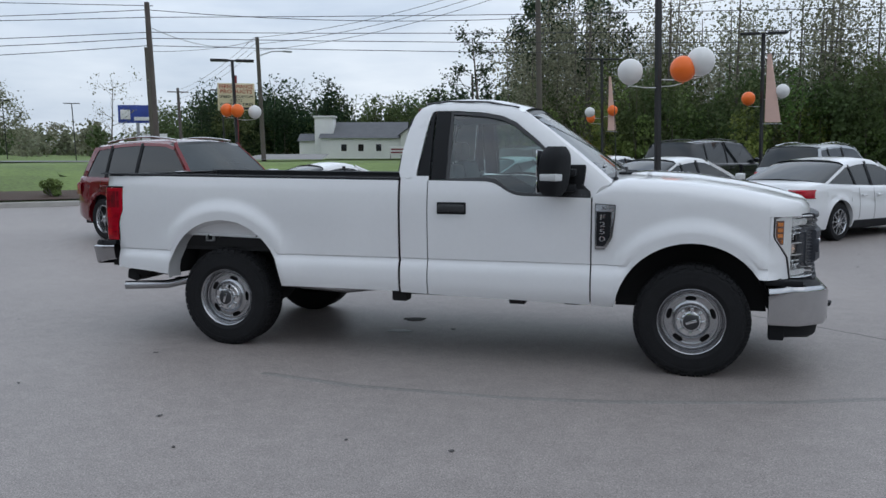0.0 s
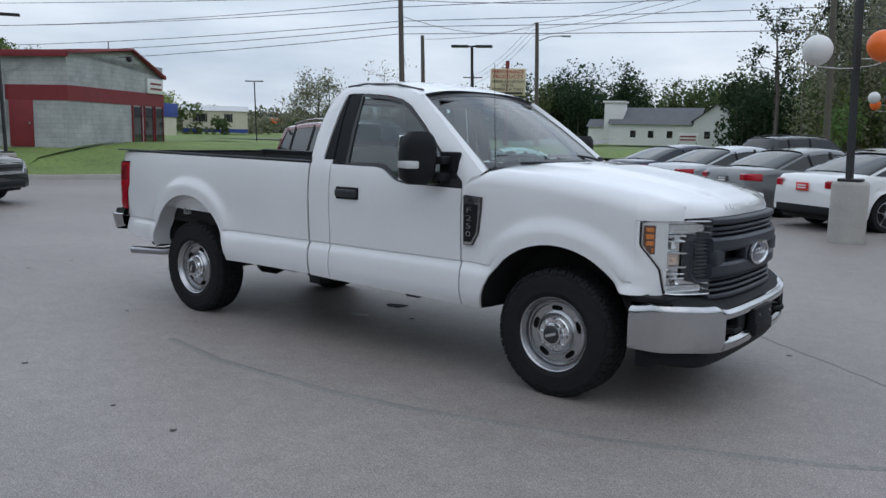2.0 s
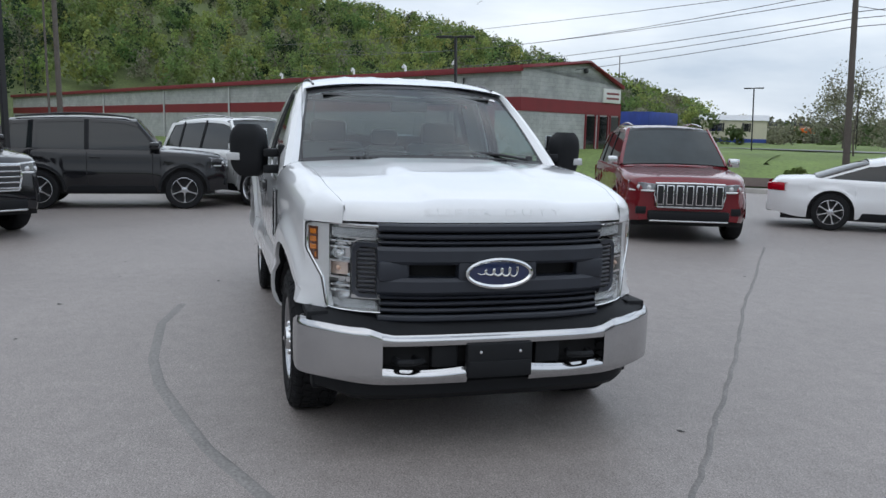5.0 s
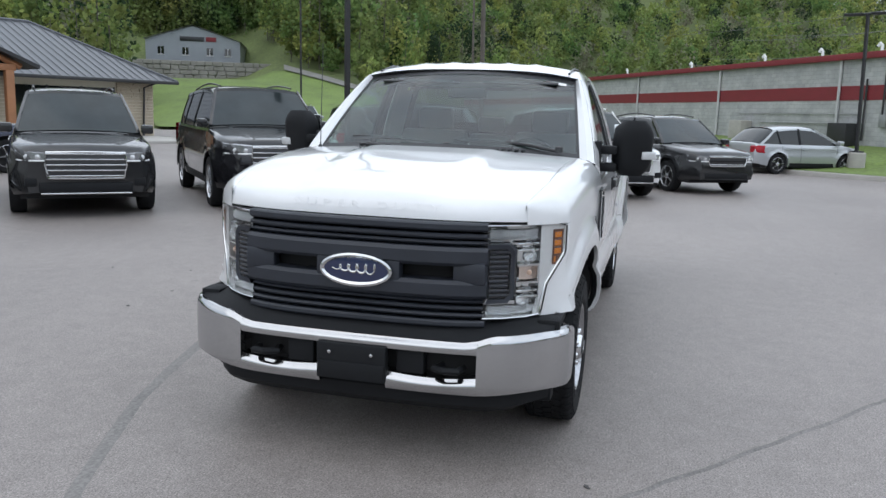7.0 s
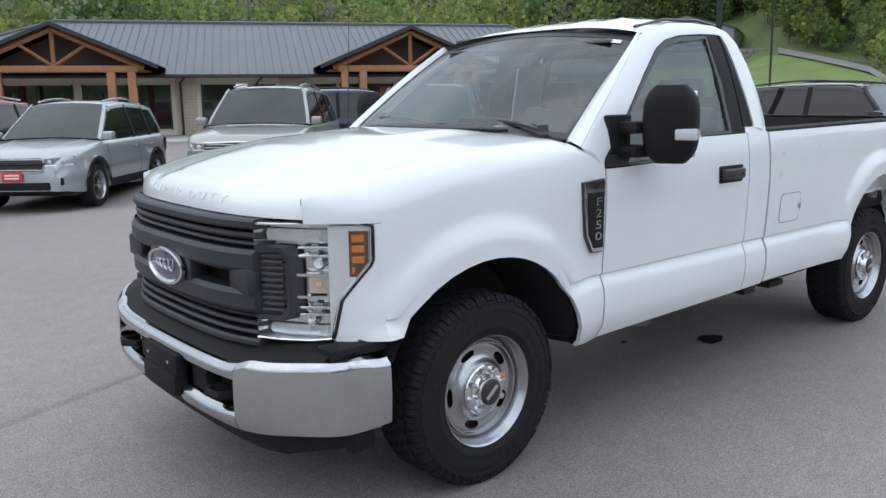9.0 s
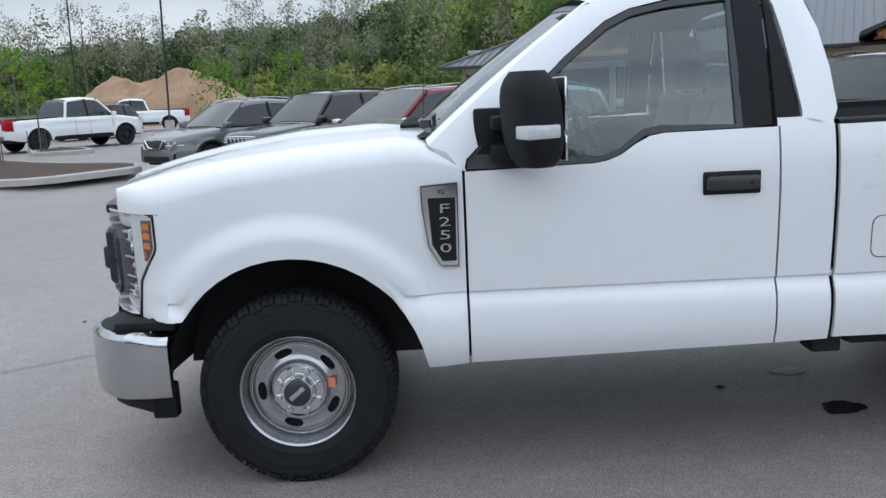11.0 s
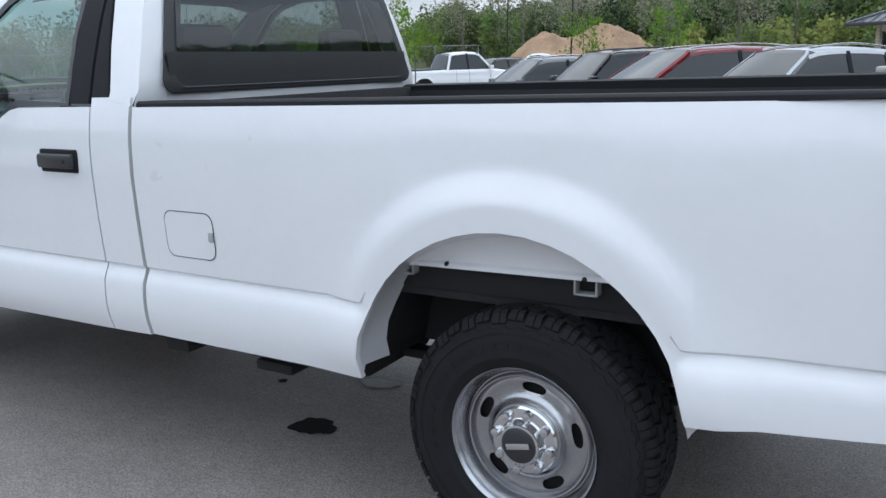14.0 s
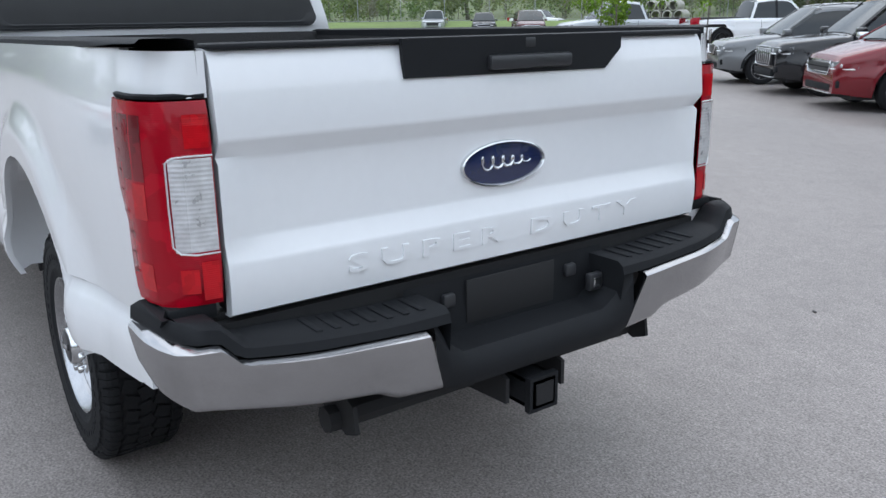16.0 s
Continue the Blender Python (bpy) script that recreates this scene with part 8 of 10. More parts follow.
# ledge stone courses on the front
rnd = random.Random(5)
bays = [(-14.2, -12.4), (-7.6, -6.6), (0.2, 1.5), (5.0, 5.9), (14.2, 14.9), (17.0, 17.2)]
stone_mesh = {}
for s0, s1 in bays:
    z = 0.0
    while z < EZ - 0.15:
        h = rnd.choice((0.10, 0.14, 0.18))
        s = s0
        while s < s1 - 0.05:
            w = min(rnd.uniform(0.30, 0.75), s1 - s)
            key = (round(w, 1), h)
            if key not in stone_mesh:
                b2 = bmesh.new()
                box(b2, 0, max(key[0], 0.1) - 0.012, -0.05, 0.05, 0, h - 0.012, 0.008, seg=1)
                finish(b2)
                stone_mesh[key] = bpy.data.meshes.new("stone")
                b2.to_mesh(stone_mesh[key])
                b2.free()
                stone_mesh[key].materials.append(STONEW)
            if max(key[0], 0.1) <= s1 - s + 0.06:
                o = new("stone", stone_mesh[key])
                o.parent = SR
                o.location = (s, SO * (NW + 0.03 + rnd.uniform(0, 0.03)), z)
            s += max(key[0], 0.1)
        z += h
# windows
for s0, s1 in ((-12.3, -7.8), (-6.4, -3.9), (-3.6, -1.2), (-1.0, 0.1), (1.7, 4.8), (6.1, 9.6), (10.0, 13.9), (15.0, 16.9)):
    bm = bmesh.new()
    sbox(bm, s0, s1, NW - 0.02, NW + 0.04, 0.45, 2.55)
    w = fpart("shop_window", bm, SHOPGLASS, SR, "dark reflecting shop window")
    n = max(1, int((s1 - s0) / 1.3))
    for k in range(n + 1):
        bm = bmesh.new()
        x = lerp(s0, s1, k / n)
        sbox(bm, x - 0.03, x + 0.03, NW, NW + 0.08, 0.4, 2.6, 0.008)
        fpart("mullion", bm, SATIN, w)
bm = bmesh.new()
sbox(bm, -3.75, -3.0, NW + 0.02, NW + 0.09, 0.1, 2.4, 0.02)
fpart("door", bm, TIMBER, SR, "orange timber door")
# hipped roof with seams
def slope(s, t):
    """Point on the front roof plane: run s, t up the slope."""
    hip0, hip1 = E0 + 3.8 * t, E1 - 6.3 * t
    return (min(max(s, hip0), hip1), SO * lerp(NW + 0.9, (NW + NB) / 2, t), lerp(EZ, RZ, t))
bm = bmesh.new()
c = (NW + NB) / 2
e = [srow(E0, NW + 0.9, EZ), srow(E1, NW + 0.9, EZ), srow(E1, NB - 0.1, EZ), srow(E0, NB - 0.1, EZ), srow(E0 + 3.8, c, RZ), srow(E1 - 6.3, c, RZ)]
v = [bm.verts.new(p) for p in e]
for f in ((0, 1, 5, 4), (1, 2, 5), (2, 3, 4, 5), (3, 0, 4)):
    bm.faces.new([v[i] for i in f])
roof = fpart("roof", bm, ROOFMETAL, SR, "dark grey standing-seam metal roof")
bm = bmesh.new()
sbox(bm, E0 - 0.05, E1 + 0.05, NW + 0.86, NW + 1.0, EZ - 0.14, EZ + 0.03, 0.02)
fpart("gutter", bm, SATIN, roof)
for k in range(88):
    s = lerp(E0 + 0.2, E1 - 0.2, k / 87)
    t1 = min(1, max(0.02, (s - E0) / 3.8), max(0.02, (E1 - s) / 6.3)) if (s < E0 + 3.8 or s > E1 - 6.3) else 1
    bm = bmesh.new()
    a, b = slope(s, 0), slope(s, t1)
    tube(bm, [(a[0], a[1], a[2] + 0.025), (b[0], b[1], b[2] + 0.025)], 0.022, 4)
    fpart("seam", bm, ROOFMETAL, roof)
bm = bmesh.new()
tube(bm, [srow(E0 + 3.8, c, RZ + 0.03), srow(E1 - 6.3, c, RZ + 0.03)], 0.09, 6)
for i, j in ((0, 4), (1, 5)):
    tube(bm, [Vector(e[i]) + Vector((0, 0, 0.03)), Vector(e[j]) + Vector((0, 0, 0.03))], 0.07, 6)
fpart("ridge_cap", bm, ROOFMETAL, roof)
for k, s in enumerate((-13.9, 2.2, 5.4)):
    bm = bmesh.new()
    tube(bm, [srow(s, NW + 0.92, EZ - 0.1), srow(s + 0.25, NW + 0.3, EZ - 0.35), srow(s + 0.25, NW + 0.12, 0.1)], 0.05, 6)
    fpart("downpipe", bm, SATIN, SR)
for s0, s1 in ((-7.5, 0.0), (6.2, 13.7)):
    mid = (s0 + s1) / 2
    ph, pk = 3.15, 4.95
    bm = bmesh.new()
    for s, d in ((s0, 1), (s1, -1)):
        rows = [[(lerp(s, mid, t) - d * 0.0, SO * n, lerp(ph, pk, t) + dz) for t in (0, 1)] for n, dz in ((0.45, 0.0), (NW - 3.0, 0.0))]
        rows2 = [[(p[0], p[1], p[2] + 0.16) for p in r] for r in rows]
        grid(bm, [rows[0], rows[1], rows2[1], rows2[0], rows[0]])
    pr = fpart("porch_roof", bm, SATIN, SR, "dark metal porch roof")
    for s, d in ((s0, 1), (s1, -1)):
        for k in range(9):
            n = lerp(0.3, NW - 1.5, k / 8)
            bm = bmesh.new()
            tube(bm, [(s, SO * n, ph + 0.18), (mid, SO * n, pk + 0.18)], 0.02, 4)
            fpart("seam", bm, ROOFMETAL, pr)
    # trusses
    bm = bmesh.new()
    n0, n1 = 0.15, -0.05
    sbox(bm, s0 + 0.75, s1 - 0.75, n1, n0, ph - 0.12, ph + 0.16, 0.02)
    fpart("tie_beam", bm, TIMBER, SR, "orange-stained timber tie beam")
    for s, d in ((s0, 1), (s1, -1)):
        bm = bmesh.new()
        tube(bm, [(s + d * 0.55, SO * 0.05, ph + 0.06), (mid, SO * 0.05, pk - 0.10)], 0.13, 4)
        fpart("rafter", bm, TIMBER, SR)
        bm = bmesh.new()
        tube(bm, [(mid, SO * 0.05, ph + 0.12), (lerp(mid, s, 0.33), SO * 0.05, lerp(pk, ph, 0.33) - 0.12)], 0.07, 4)
        fpart("strut", bm, TIMBER, SR)
    bm = bmesh.new()
    tube(bm, [(mid, SO * 0.05, ph + 0.1), (mid, SO * 0.05, pk - 0.1)], 0.08, 4)
    fpart("king_post", bm, TIMBER, SR)
    for s in (s0 + 1.0, s0 + 1.75, s1 - 1.75, s1 - 1.0):
        bm = bmesh.new()
        sbox(bm, s - 0.15, s + 0.15, -0.10, 0.20, 0, ph - 0.1, 0.02)
        fpart("post", bm, TIMBER, SR, "square orange-stained timber post")
    # added dark sheet standing in for the shade inside the open gable
    bm = bmesh.new()
    grid(bm, [[(s, SO * -1.2, ph + 0.02), (lerp(s0, s1, 0.5), SO * -1.2, pk - 0.2)] for s in (s0 + 0.8, s1 - 0.8)])
    fpart("gable_shade", bm, SHADETIMBER, SR)
    bm = bmesh.new()
    sbox(bm, s0 + 0.5, s1 - 0.5, -0.6, NW - 0.2, ph - 0.05, ph + 0.02)
    fpart("porch_ceiling", bm, TIMBER, SR)
    for s in (lerp(s0, s1, 0.36), lerp(s0, s1, 0.80)):
        bm = bmesh.new()
        sbox(bm, s - 0.08, s + 0.08, NW + 0.05, NW + 0.2, 1.8, 2.2, 0.03)
        fpart("wall_lantern", bm, SATIN, SR)
AP = bmesh.new()
sbox(AP, E0 + 1, E1 - 1, NW, 2.2, -0.02, 0.13, 0.02)
ob = fpart("front_walk", AP, CONCRETE, SR, "pale concrete walk before the showroom")
PS = thing("parking_sign", "small blue and white accessible parking sign on a post", "sign", at=Matrix.Translation((-8.2, -24.2, 0)))
bm = bmesh.new()
tube(bm, [(0, 0, 0), (0, 0, 2.0)], 0.03, 6)
part("post", bm, GALV, PS)
bm = bmesh.new()
box(bm, -0.2, 0.2, 0.02, 0.05, 1.45, 2.15, 0.01, Matrix.Rotation(radians(-28), 4, "Z"))
b = part("sign_plate", bm, STICKER, PS)
bm = bmesh.new()
box(bm, -0.13, 0.13, 0.05, 0.06, 1.62, 1.88, 0.005, Matrix.Rotation(radians(-28), 4, "Z"))
part("blue_panel", bm, SIGNBLUE, b)

# grey hall on the hill behind its stone wall
GH = thing("hilltop_hall", "grey metal-clad hall with a low gable on the hillside", "building", at=frame_of((-81.1, -60.5, 6.9), (-0.42, 0.907)) @ Matrix.Diagonal((0.7226, 1, 0.90, 1)))
SG = 1 if frame_of((0, 0, 0), (-0.42, 0.907)).col[1][0] > 0 else -1
bm = bmesh.new()
box(bm, 0, 15.5, 0, -SG * 12, -2, 2.9)
for y in (0, -SG * 12):
    v = [bm.verts.new(p) for p in ((0, y, 2.9), (7.75, y, 4.8), (15.5, y, 2.9))]
    bm.faces.new(v)
fpart("wall", bm, GREYWALL, GH)
bm = bmesh.new()
grid(bm, [[(-0.3, y, 2.85), (7.75, y, 4.95), (15.8, y, 2.85)] for y in (SG * 0.3, -SG * 12)])
fpart("roof", bm, PALEWALL, GH)
for x in (2.0, 6.0, 10.0, 13.0):
    bm = bmesh.new()
    box(bm, x, x + 1.0, SG * 0.04, -SG * 0.1, 0.9, 1.9)
    w = fpart("window", bm, SHOPGLASS, GH)
    bm = bmesh.new()
    box(bm, x - 0.08, x + 1.08, SG * 0.06, SG * 0.03, 0.82, 0.9)
    box(bm, x + 0.47, x + 0.53, SG * 0.06, SG * 0.03, 0.9, 1.9)
    fpart("window_frame", bm, WHITEWALL, w)
for x0, x1, m_ in ((5.6, 9.6, SATIN), (9.9, 11.6, BARN)):
    bm = bmesh.new()
    box(bm, x0, x1, SG * 0.08, SG * 0.02, 2.75, 3.35, 0.02)
    fpart("sign_bar", bm, m_, GH)
RW = thing("retaining_wall", "dry grey field-stone retaining wall", "wall", at=frame_of((-76.0, -66.0, 4.7), (-0.42, 0.907)))
rnd = random.Random(9)
for row in range(4):
    s = -2.0
    while s < 24:
        w = rnd.uniform(0.7, 1.4)
        bm = bmesh.new()
        box(bm, s, s + w - 0.04, -0.4, 0.4 + rnd.uniform(0, 0.15), row * 0.55, row * 0.55 + 0.52, 0.06, seg=1)
        fpart("stone", bm, WALLSTONE, RW)
        s += w

# white church
CH = thing("church", "small white weatherboard church with grey roof and square tower", "church", at=frame_of((-33.0, 68.2, 1.1), (0.97, 0.24)) @ Matrix.Diagonal((0.89, 0.85, 0.74, 1)))
SC = 1 if frame_of((0, 0, 0), (0.97, 0.24)).col[1][1] > 0 else -1
bm = bmesh.new()
box(bm, 3.0, 12.0, 0, SC * 7, 0, 2.8)
for x in (3.0, 12.0):
    v = [bm.verts.new(p) for p in ((x, 0, 2.8), (x, SC * 3.5, 4.9), (x, SC * 7, 2.8))]
    bm.faces.new(v)
box(bm, 0.3, 3.0, SC * 1.5, SC * 4.5, 0, 2.4)
box(bm, 12.0, 16.5, SC * -0.6, SC * 8, 0, 3.2)
for y in (-0.6, 8):
    bm.faces.new([bm.verts.new(p) for p in ((12.0, SC * y, 3.2), (14.25, SC * y, 5.2), (16.5, SC * y, 3.2))])
fpart("wall", bm, WHITEWALL, CH)
bm = bmesh.new()
grid(bm, [[(x, SC * -0.3, 2.7), (x, SC * 3.5, 5.0), (x, SC * 7.3, 2.7)] for x in (2.8, 12.6)])
grid(bm, [[(x, SC * 1.2, 2.35), (x, SC * 3.0, 3.4), (x, SC * 4.8, 2.35)] for x in (0.1, 3.1)])
grid(bm, [[(x, SC * y, z) for y in (-0.9, 8.2)] for x, z in ((11.7, 3.05), (14.25, 5.3), (16.8, 3.05))])
fpart("roof", bm, SHINGLE, CH)
bm = bmesh.new()
box(bm, 2.2, 4.3, SC * 0.8, SC * 2.9, 0, 5.7, 0.02)
box(bm, 2.05, 4.45, SC * 0.65, SC * 3.05, 5.5, 5.75, 0.02)
fpart("tower", bm, WHITEWALL, CH)
for x, y in ((5.3, 0), (7.2, 0), (9.2, 0), (13.1, -0.6)):
    bm = bmesh.new()
    box(bm, x, x + 0.6, SC * (y - 0.03), SC * (y + 0.05), 1.0, 1.9)
    w = fpart("window", bm, SHOPGLASS, CH)
bm = bmesh.new()
box(bm, 0.25, 0.31, SC * 2.4, SC * 3.4, 0, 1.9)
fpart("door", bm, SHOPGLASS, CH)
CS = thing("church_sign", "long white notice board on two posts", "sign", at=frame_of((-21.6, 64.3, 1.2), (0.97, 0.24)) @ Matrix.Diagonal((0.56, 0.6, 0.7, 1)))
bm = bmesh.new()
box(bm, 0, 3.0, -0.05, 0.05, 0.3, 1.5, 0.02)
sb = part("board", bm, WHITEWALL, CS)
bm = bmesh.new()
for z in (0.7, 1.1):
    box(bm, 0.3, 2.7, -0.07, 0.07, z - 0.1, z + 0.1)
part("writing_bar", bm, BARN, sb)
for x in (0.2, 2.8):
    bm = bmesh.new()
    tube(bm, [(x, 0, -0.2), (x, 0, 0.4)], 0.06, 6)
    part("post", bm, POLEWOOD, CS)

# ---- poles, wires, signs, balloons ----
def leaning(h):
    return (LEAN[0] * h, LEAN[1] * h, h)


def utility_pole(x, y, z0, z1, r, label, arm=None, lamp=None):
    p = thing("utility_pole", label, "utility pole", at=Matrix.Translation((x, y, 0)))
    bm = bmesh.new()
    tube(bm, [(0, 0, z0), leaning(z1)], [r, r * 0.72], 10)
    part("pole", bm, POLEWOOD, p)
    if arm:
        bm = bmesh.new()
        a = radians(arm)
        o = Vector(leaning(z1 - 0.35))
        d = Vector((math.cos(a), math.sin(a), 0)) * 0.9
        tube(bm, [o - d, o + d], 0.05, 4)
        part("cross_arm", bm, POLEWOOD, p)
    if lamp:
        bm = bmesh.new()
        a = radians(lamp)
        o = Vector(leaning(z1 - 1.2))
        d = Vector((math.cos(a), math.sin(a), 0))
        tube(bm, [o, o + d * 0.9 + Vector((0, 0, 0.35)), o + d * 1.7 + Vector((0, 0, 0.40))], 0.035, 6)
        br = part("lamp_arm", bm, GALV, p)
        bm = bmesh.new()
        e = o + d * 1.9 + Vector((0, 0, 0.38))
        box(bm, -0.3, 0.3, -0.1, 0.1, -0.05, 0.06, 0.03, Matrix.Translation(e) @ Matrix.Rotation(a, 4, "Z"))
        part("lamp_head", bm, GALV, br)
    return p


def lot_lamp(x, y, h, turn, base=0.75, label="black steel car-park lamp post on a round concrete base", z=0.0):
    p = thing("lamp_post", label, "lamp post", "car-park lamp posts", at=Matrix.Translation((x, y, z)))
    if base:
        bm = bmesh.new()
        spin(bm, [(0.001, base), (0.25, base), (0.275, base - 0.03), (0.28, base - 0.06), (0.28, -0.02)], 24, "z")
        part("concrete_base", bm, CONCRETE, p)
        bm = bmesh.new()
        box(bm, -0.17, 0.17, -0.17, 0.17, base, base + 0.05, 0.01)
        part("foot_plate", bm, POLEBLACK, p)
    bm = bmesh.new()
    tube(bm, [(LEAN[0] * base, LEAN[1] * base, base), leaning(h)], 0.062, 4)
    part("pole", bm, POLEBLACK, p)
    for s in (-1, 1):
        bm = bmesh.new()
        box(bm, 0.12, 0.72, -0.14, 0.14, -0.04, 0.04, 0.02, Matrix.Translation(leaning(h)) @ Matrix.Rotation(radians(turn + (180 if s < 0 else 0)), 4, "Z"))
        tube(bm, [leaning(h), Vector(leaning(h)) + Vector((math.cos(radians(turn)) * s * 0.2, math.sin(radians(turn)) * s * 0.2, 0))], 0.03, 6)
        part("lamp_head", bm, POLEBLACK, p)
    return p


lot_lamp(3.19, 9.20, 7.2, 30, 0.97)
lot_lamp(-7.35, -4.75, 7.5, 40, 0.85)
lot_lamp(-21.6, 7.4, 5.15, 60, 0.75)
lot_lamp(-11.0, 18.7, 4.7, 30, 0.4)
lot_lamp(-36, -19, 8.4, 30, 0.5)
lot_lamp(6.25, 22.3, 5.4, 0, 0.5)
lot_lamp(0.6, 28.2, 5.4, 20, 0.5)
lot_lamp(18.5, -45.5, 12.5, 0, 0.6)
lot_lamp(41, -50, 9.0, -20, 0.6)
lot_lamp(30, -60, 10.0, 10, 0.6)
lot_lamp(-46, 38, 5.6, 30, 0.5, "tall black lamp post with a double head")
lot_lamp(-62, 62, 7.0, 30, 0.5, "tall black lamp post with a double head")
lot_lamp(-52, 60, 6.4, 30, 0.5, "tall black lamp post with a double head")
lot_lamp(-27, 45, 6.0, 30, 0.5, "tall black lamp post with a double head")
utility_pole(-13.9, 18.3, 0, 6.7, 0.12, "weathered wooden utility pole carrying many wires")
utility_pole(-21.7, 29.2, 0, 6.8, 0.13, "thin leaning wooden utility pole")
utility_pole(-22.3, 41.8, 0, 9.0, 0.16, "wooden utility pole with a street lamp arm", lamp=40)
utility_pole(-39, 58, 0, 7.4, 0.16, "far wooden utility pole with a cross arm", arm=30)
utility_pole(-14, 66, 0, 8.6, 0.14, "wooden street lamp pole beside the church", lamp=170)
utility_pole(-3.4, 37.0, 0, 15.0, 0.17, "dark wooden utility pole before the woods", lamp=60)
utility_pole(-41, -9.5, 0, 12.5, 0.16, "tall grey utility pole beside the warehouse")
utility_pole(-40.2, -9.9, 0, 11.5, 0.07, "slim pale steel mast")
utility_pole(-60, 34, 0, 9.0, 0.06, "slim pale flag mast")


def wire(a, b, sag, r=0.012, n=14):
    a, b = Vector(a), Vector(b)
    bm = bmesh.new()
    tube(bm, [a.lerp(b, t) - Vector((0, 0, sag * 4 * t * (1 - t))) for t in steps(0, 1, n)], r, 4)
    tagged(link("overhead_wire", bm, SATIN, clean=False), "thin black overhead power line between poles", "wire", "overhead wires")


PT = (-13.9 + LEAN[0] * 6.7, 18.3 + LEAN[1] * 6.7)
for dz, (ax, ay, az), (bx, by, bz), sag in (
    (6.45, (-60, 8, 8.2), (10, 31, 8.6), 0.9), (6.2, (-60, 6, 7.8), (60, 42, 9.5), 0.7), (5.7, (-60, 4, 6.4), (60, 44, 8.8), 0.8),
    (5.5, (-60, 3, 5.9), (60, 46, 8.4), 0.9), (5.25, (-60, 2, 5.4), (60, 47, 8.0), 1.0), (5.9, (-22.5, 41.4, 8.9), (14, -30, 9.5), 0.6)):
    wire((PT[0], PT[1], dz), (ax, ay, az), sag)
    if bx != 14:
        wire((PT[0], PT[1], dz), (bx, by, bz), sag)
for z in (8.9, 8.5, 8.1):
    wire((-22.5, 41.2, z), (-3.5, 36.8, z + 2.3), 0.6, 0.014)
    wire((-22.5, 41.2, z), (-39, 58, z - 1.6), 0.4, 0.014)
    wire((-3.5, 36.8, z + 2.3), (60, 34, z + 6), 0.7, 0.014)
wire((-22.5, 41.2, 8.7), (-21.8, 29, 6.6), 0.2, 0.012)
wire((-60, 20, 12.5), (-10, 14, 13.5), 0.6, 0.012)
wire((-90, 0, 11), (-13.9, 18.3, 6.6), 0.6, 0.012)

# roadside sign with lettering
SI = thing("roadside_sign", "cream roadside sign with red and black lettering on a post", "sign", at=frame_of((-21.6, 35.2, 0), (0.88, 0.47)))
bm = bmesh.new()
tube(bm, [(1.0, 0, 0), (0.95, 0, 6)], 0.11, 8)
part("post", bm, BARN, SI)
bm = bmesh.new()
box(bm, -0.03, 2.03, -0.10, 0.10, 4.02, 5.56, 0.02)
fc = part("sign_box", bm, SIGNCREAM, SI)
NS = -1 if frame_of((0, 0, 0), (0.88, 0.47)).col[1][1] > 0 else 1
for words, z, size, m_ in (("PERFORMANCE", 5.36, 0.30, SIGNRED), ("PRODUCTS", 5.08, 0.30, SIGNRED), ("SPEED & CUSTOM", 4.80, 0.20, SATIN), ("PARTS", 4.58, 0.20, SATIN), ("WHEELS & TIRES", 4.37, 0.20, SATIN)):
    bm = text_bm(words, size, 0.01)
    k = 1.85 / (max(v.co.x for v in bm.verts) - min(v.co.x for v in bm.verts)) if len(words) > 8 else 1.15
    face = Matrix(((1, 0, 0, 1.0), (0, 0, -1, -0.115), (0, 1, 0, z), (0, 0, 0, 1)))
    bmesh.ops.transform(bm, matrix=face @ Matrix.Diagonal((-k, 1, 1, 1)), verts=bm.verts)
    if NS > 0:
        bmesh.ops.transform(bm, matrix=Matrix.Translation((2.0, 0, 0)) @ Matrix.Rotation(math.pi, 4, "Z"), verts=bm.verts)
    part("sign_line", bm, m_, fc)
bm = bmesh.new()
box(bm, 0.12, 1.88, 0.10 * NS, 0.125 * NS, 4.08, 4.20)
part("number_bar", bm, SATIN, fc)
BB = thing("billboard", "blue roadside hoarding on a steel post", "billboard", at=frame_of((-42, 53.3, 0), (0.9, 0.43)))
bm = bmesh.new()
box(bm, 0, 3.1, -0.15, 0.15, 4.2, 5.7, 0.03)
bf = part("panel", bm, SIGNBLUE, BB)
bm = bmesh.new()
box(bm, 0.2, 1.0, -0.2, 0.2, 4.5, 5.3, 0.03)
box(bm, 1.3, 2.9, -0.2, 0.2, 4.4, 4.7, 0.02)
part("pale_shape", bm, WHITEWALL, bf)
bm = bmesh.new()
tube(bm, [(1.55, 0, 0), (1.55, 0, 4.4)], 0.14, 8)
part("post", bm, GALV, BB)
BB2 = thing("billboard", "small green and white roadside sign", "billboard", at=frame_of((-41, 55, 0), (0.9, 0.43)) @ Matrix.Diagonal((0.7, 0.7, 0.95, 1)))
bm = bmesh.new()
box(bm, 0, 3.0, -0.1, 0.1, 2.6, 3.5, 0.02)
part("panel", bm, WHITEWALL, BB2)
bm = bmesh.new()
tube(bm, [(1.5, 0, 0), (1.5, 0, 2.7)], 0.1, 8)
part("post", bm, GALV, BB2)
RS = thing("road_sign", "white diamond road sign on a thin post", "sign", at=Matrix.Translation((-5.4, 60, 1.2)))
bm = bmesh.new()
tube(bm, [(0, 0, 0), (0, 0, 2.6)], 0.03, 5)
part("post", bm, GALV, RS)
bm = bmesh.new()
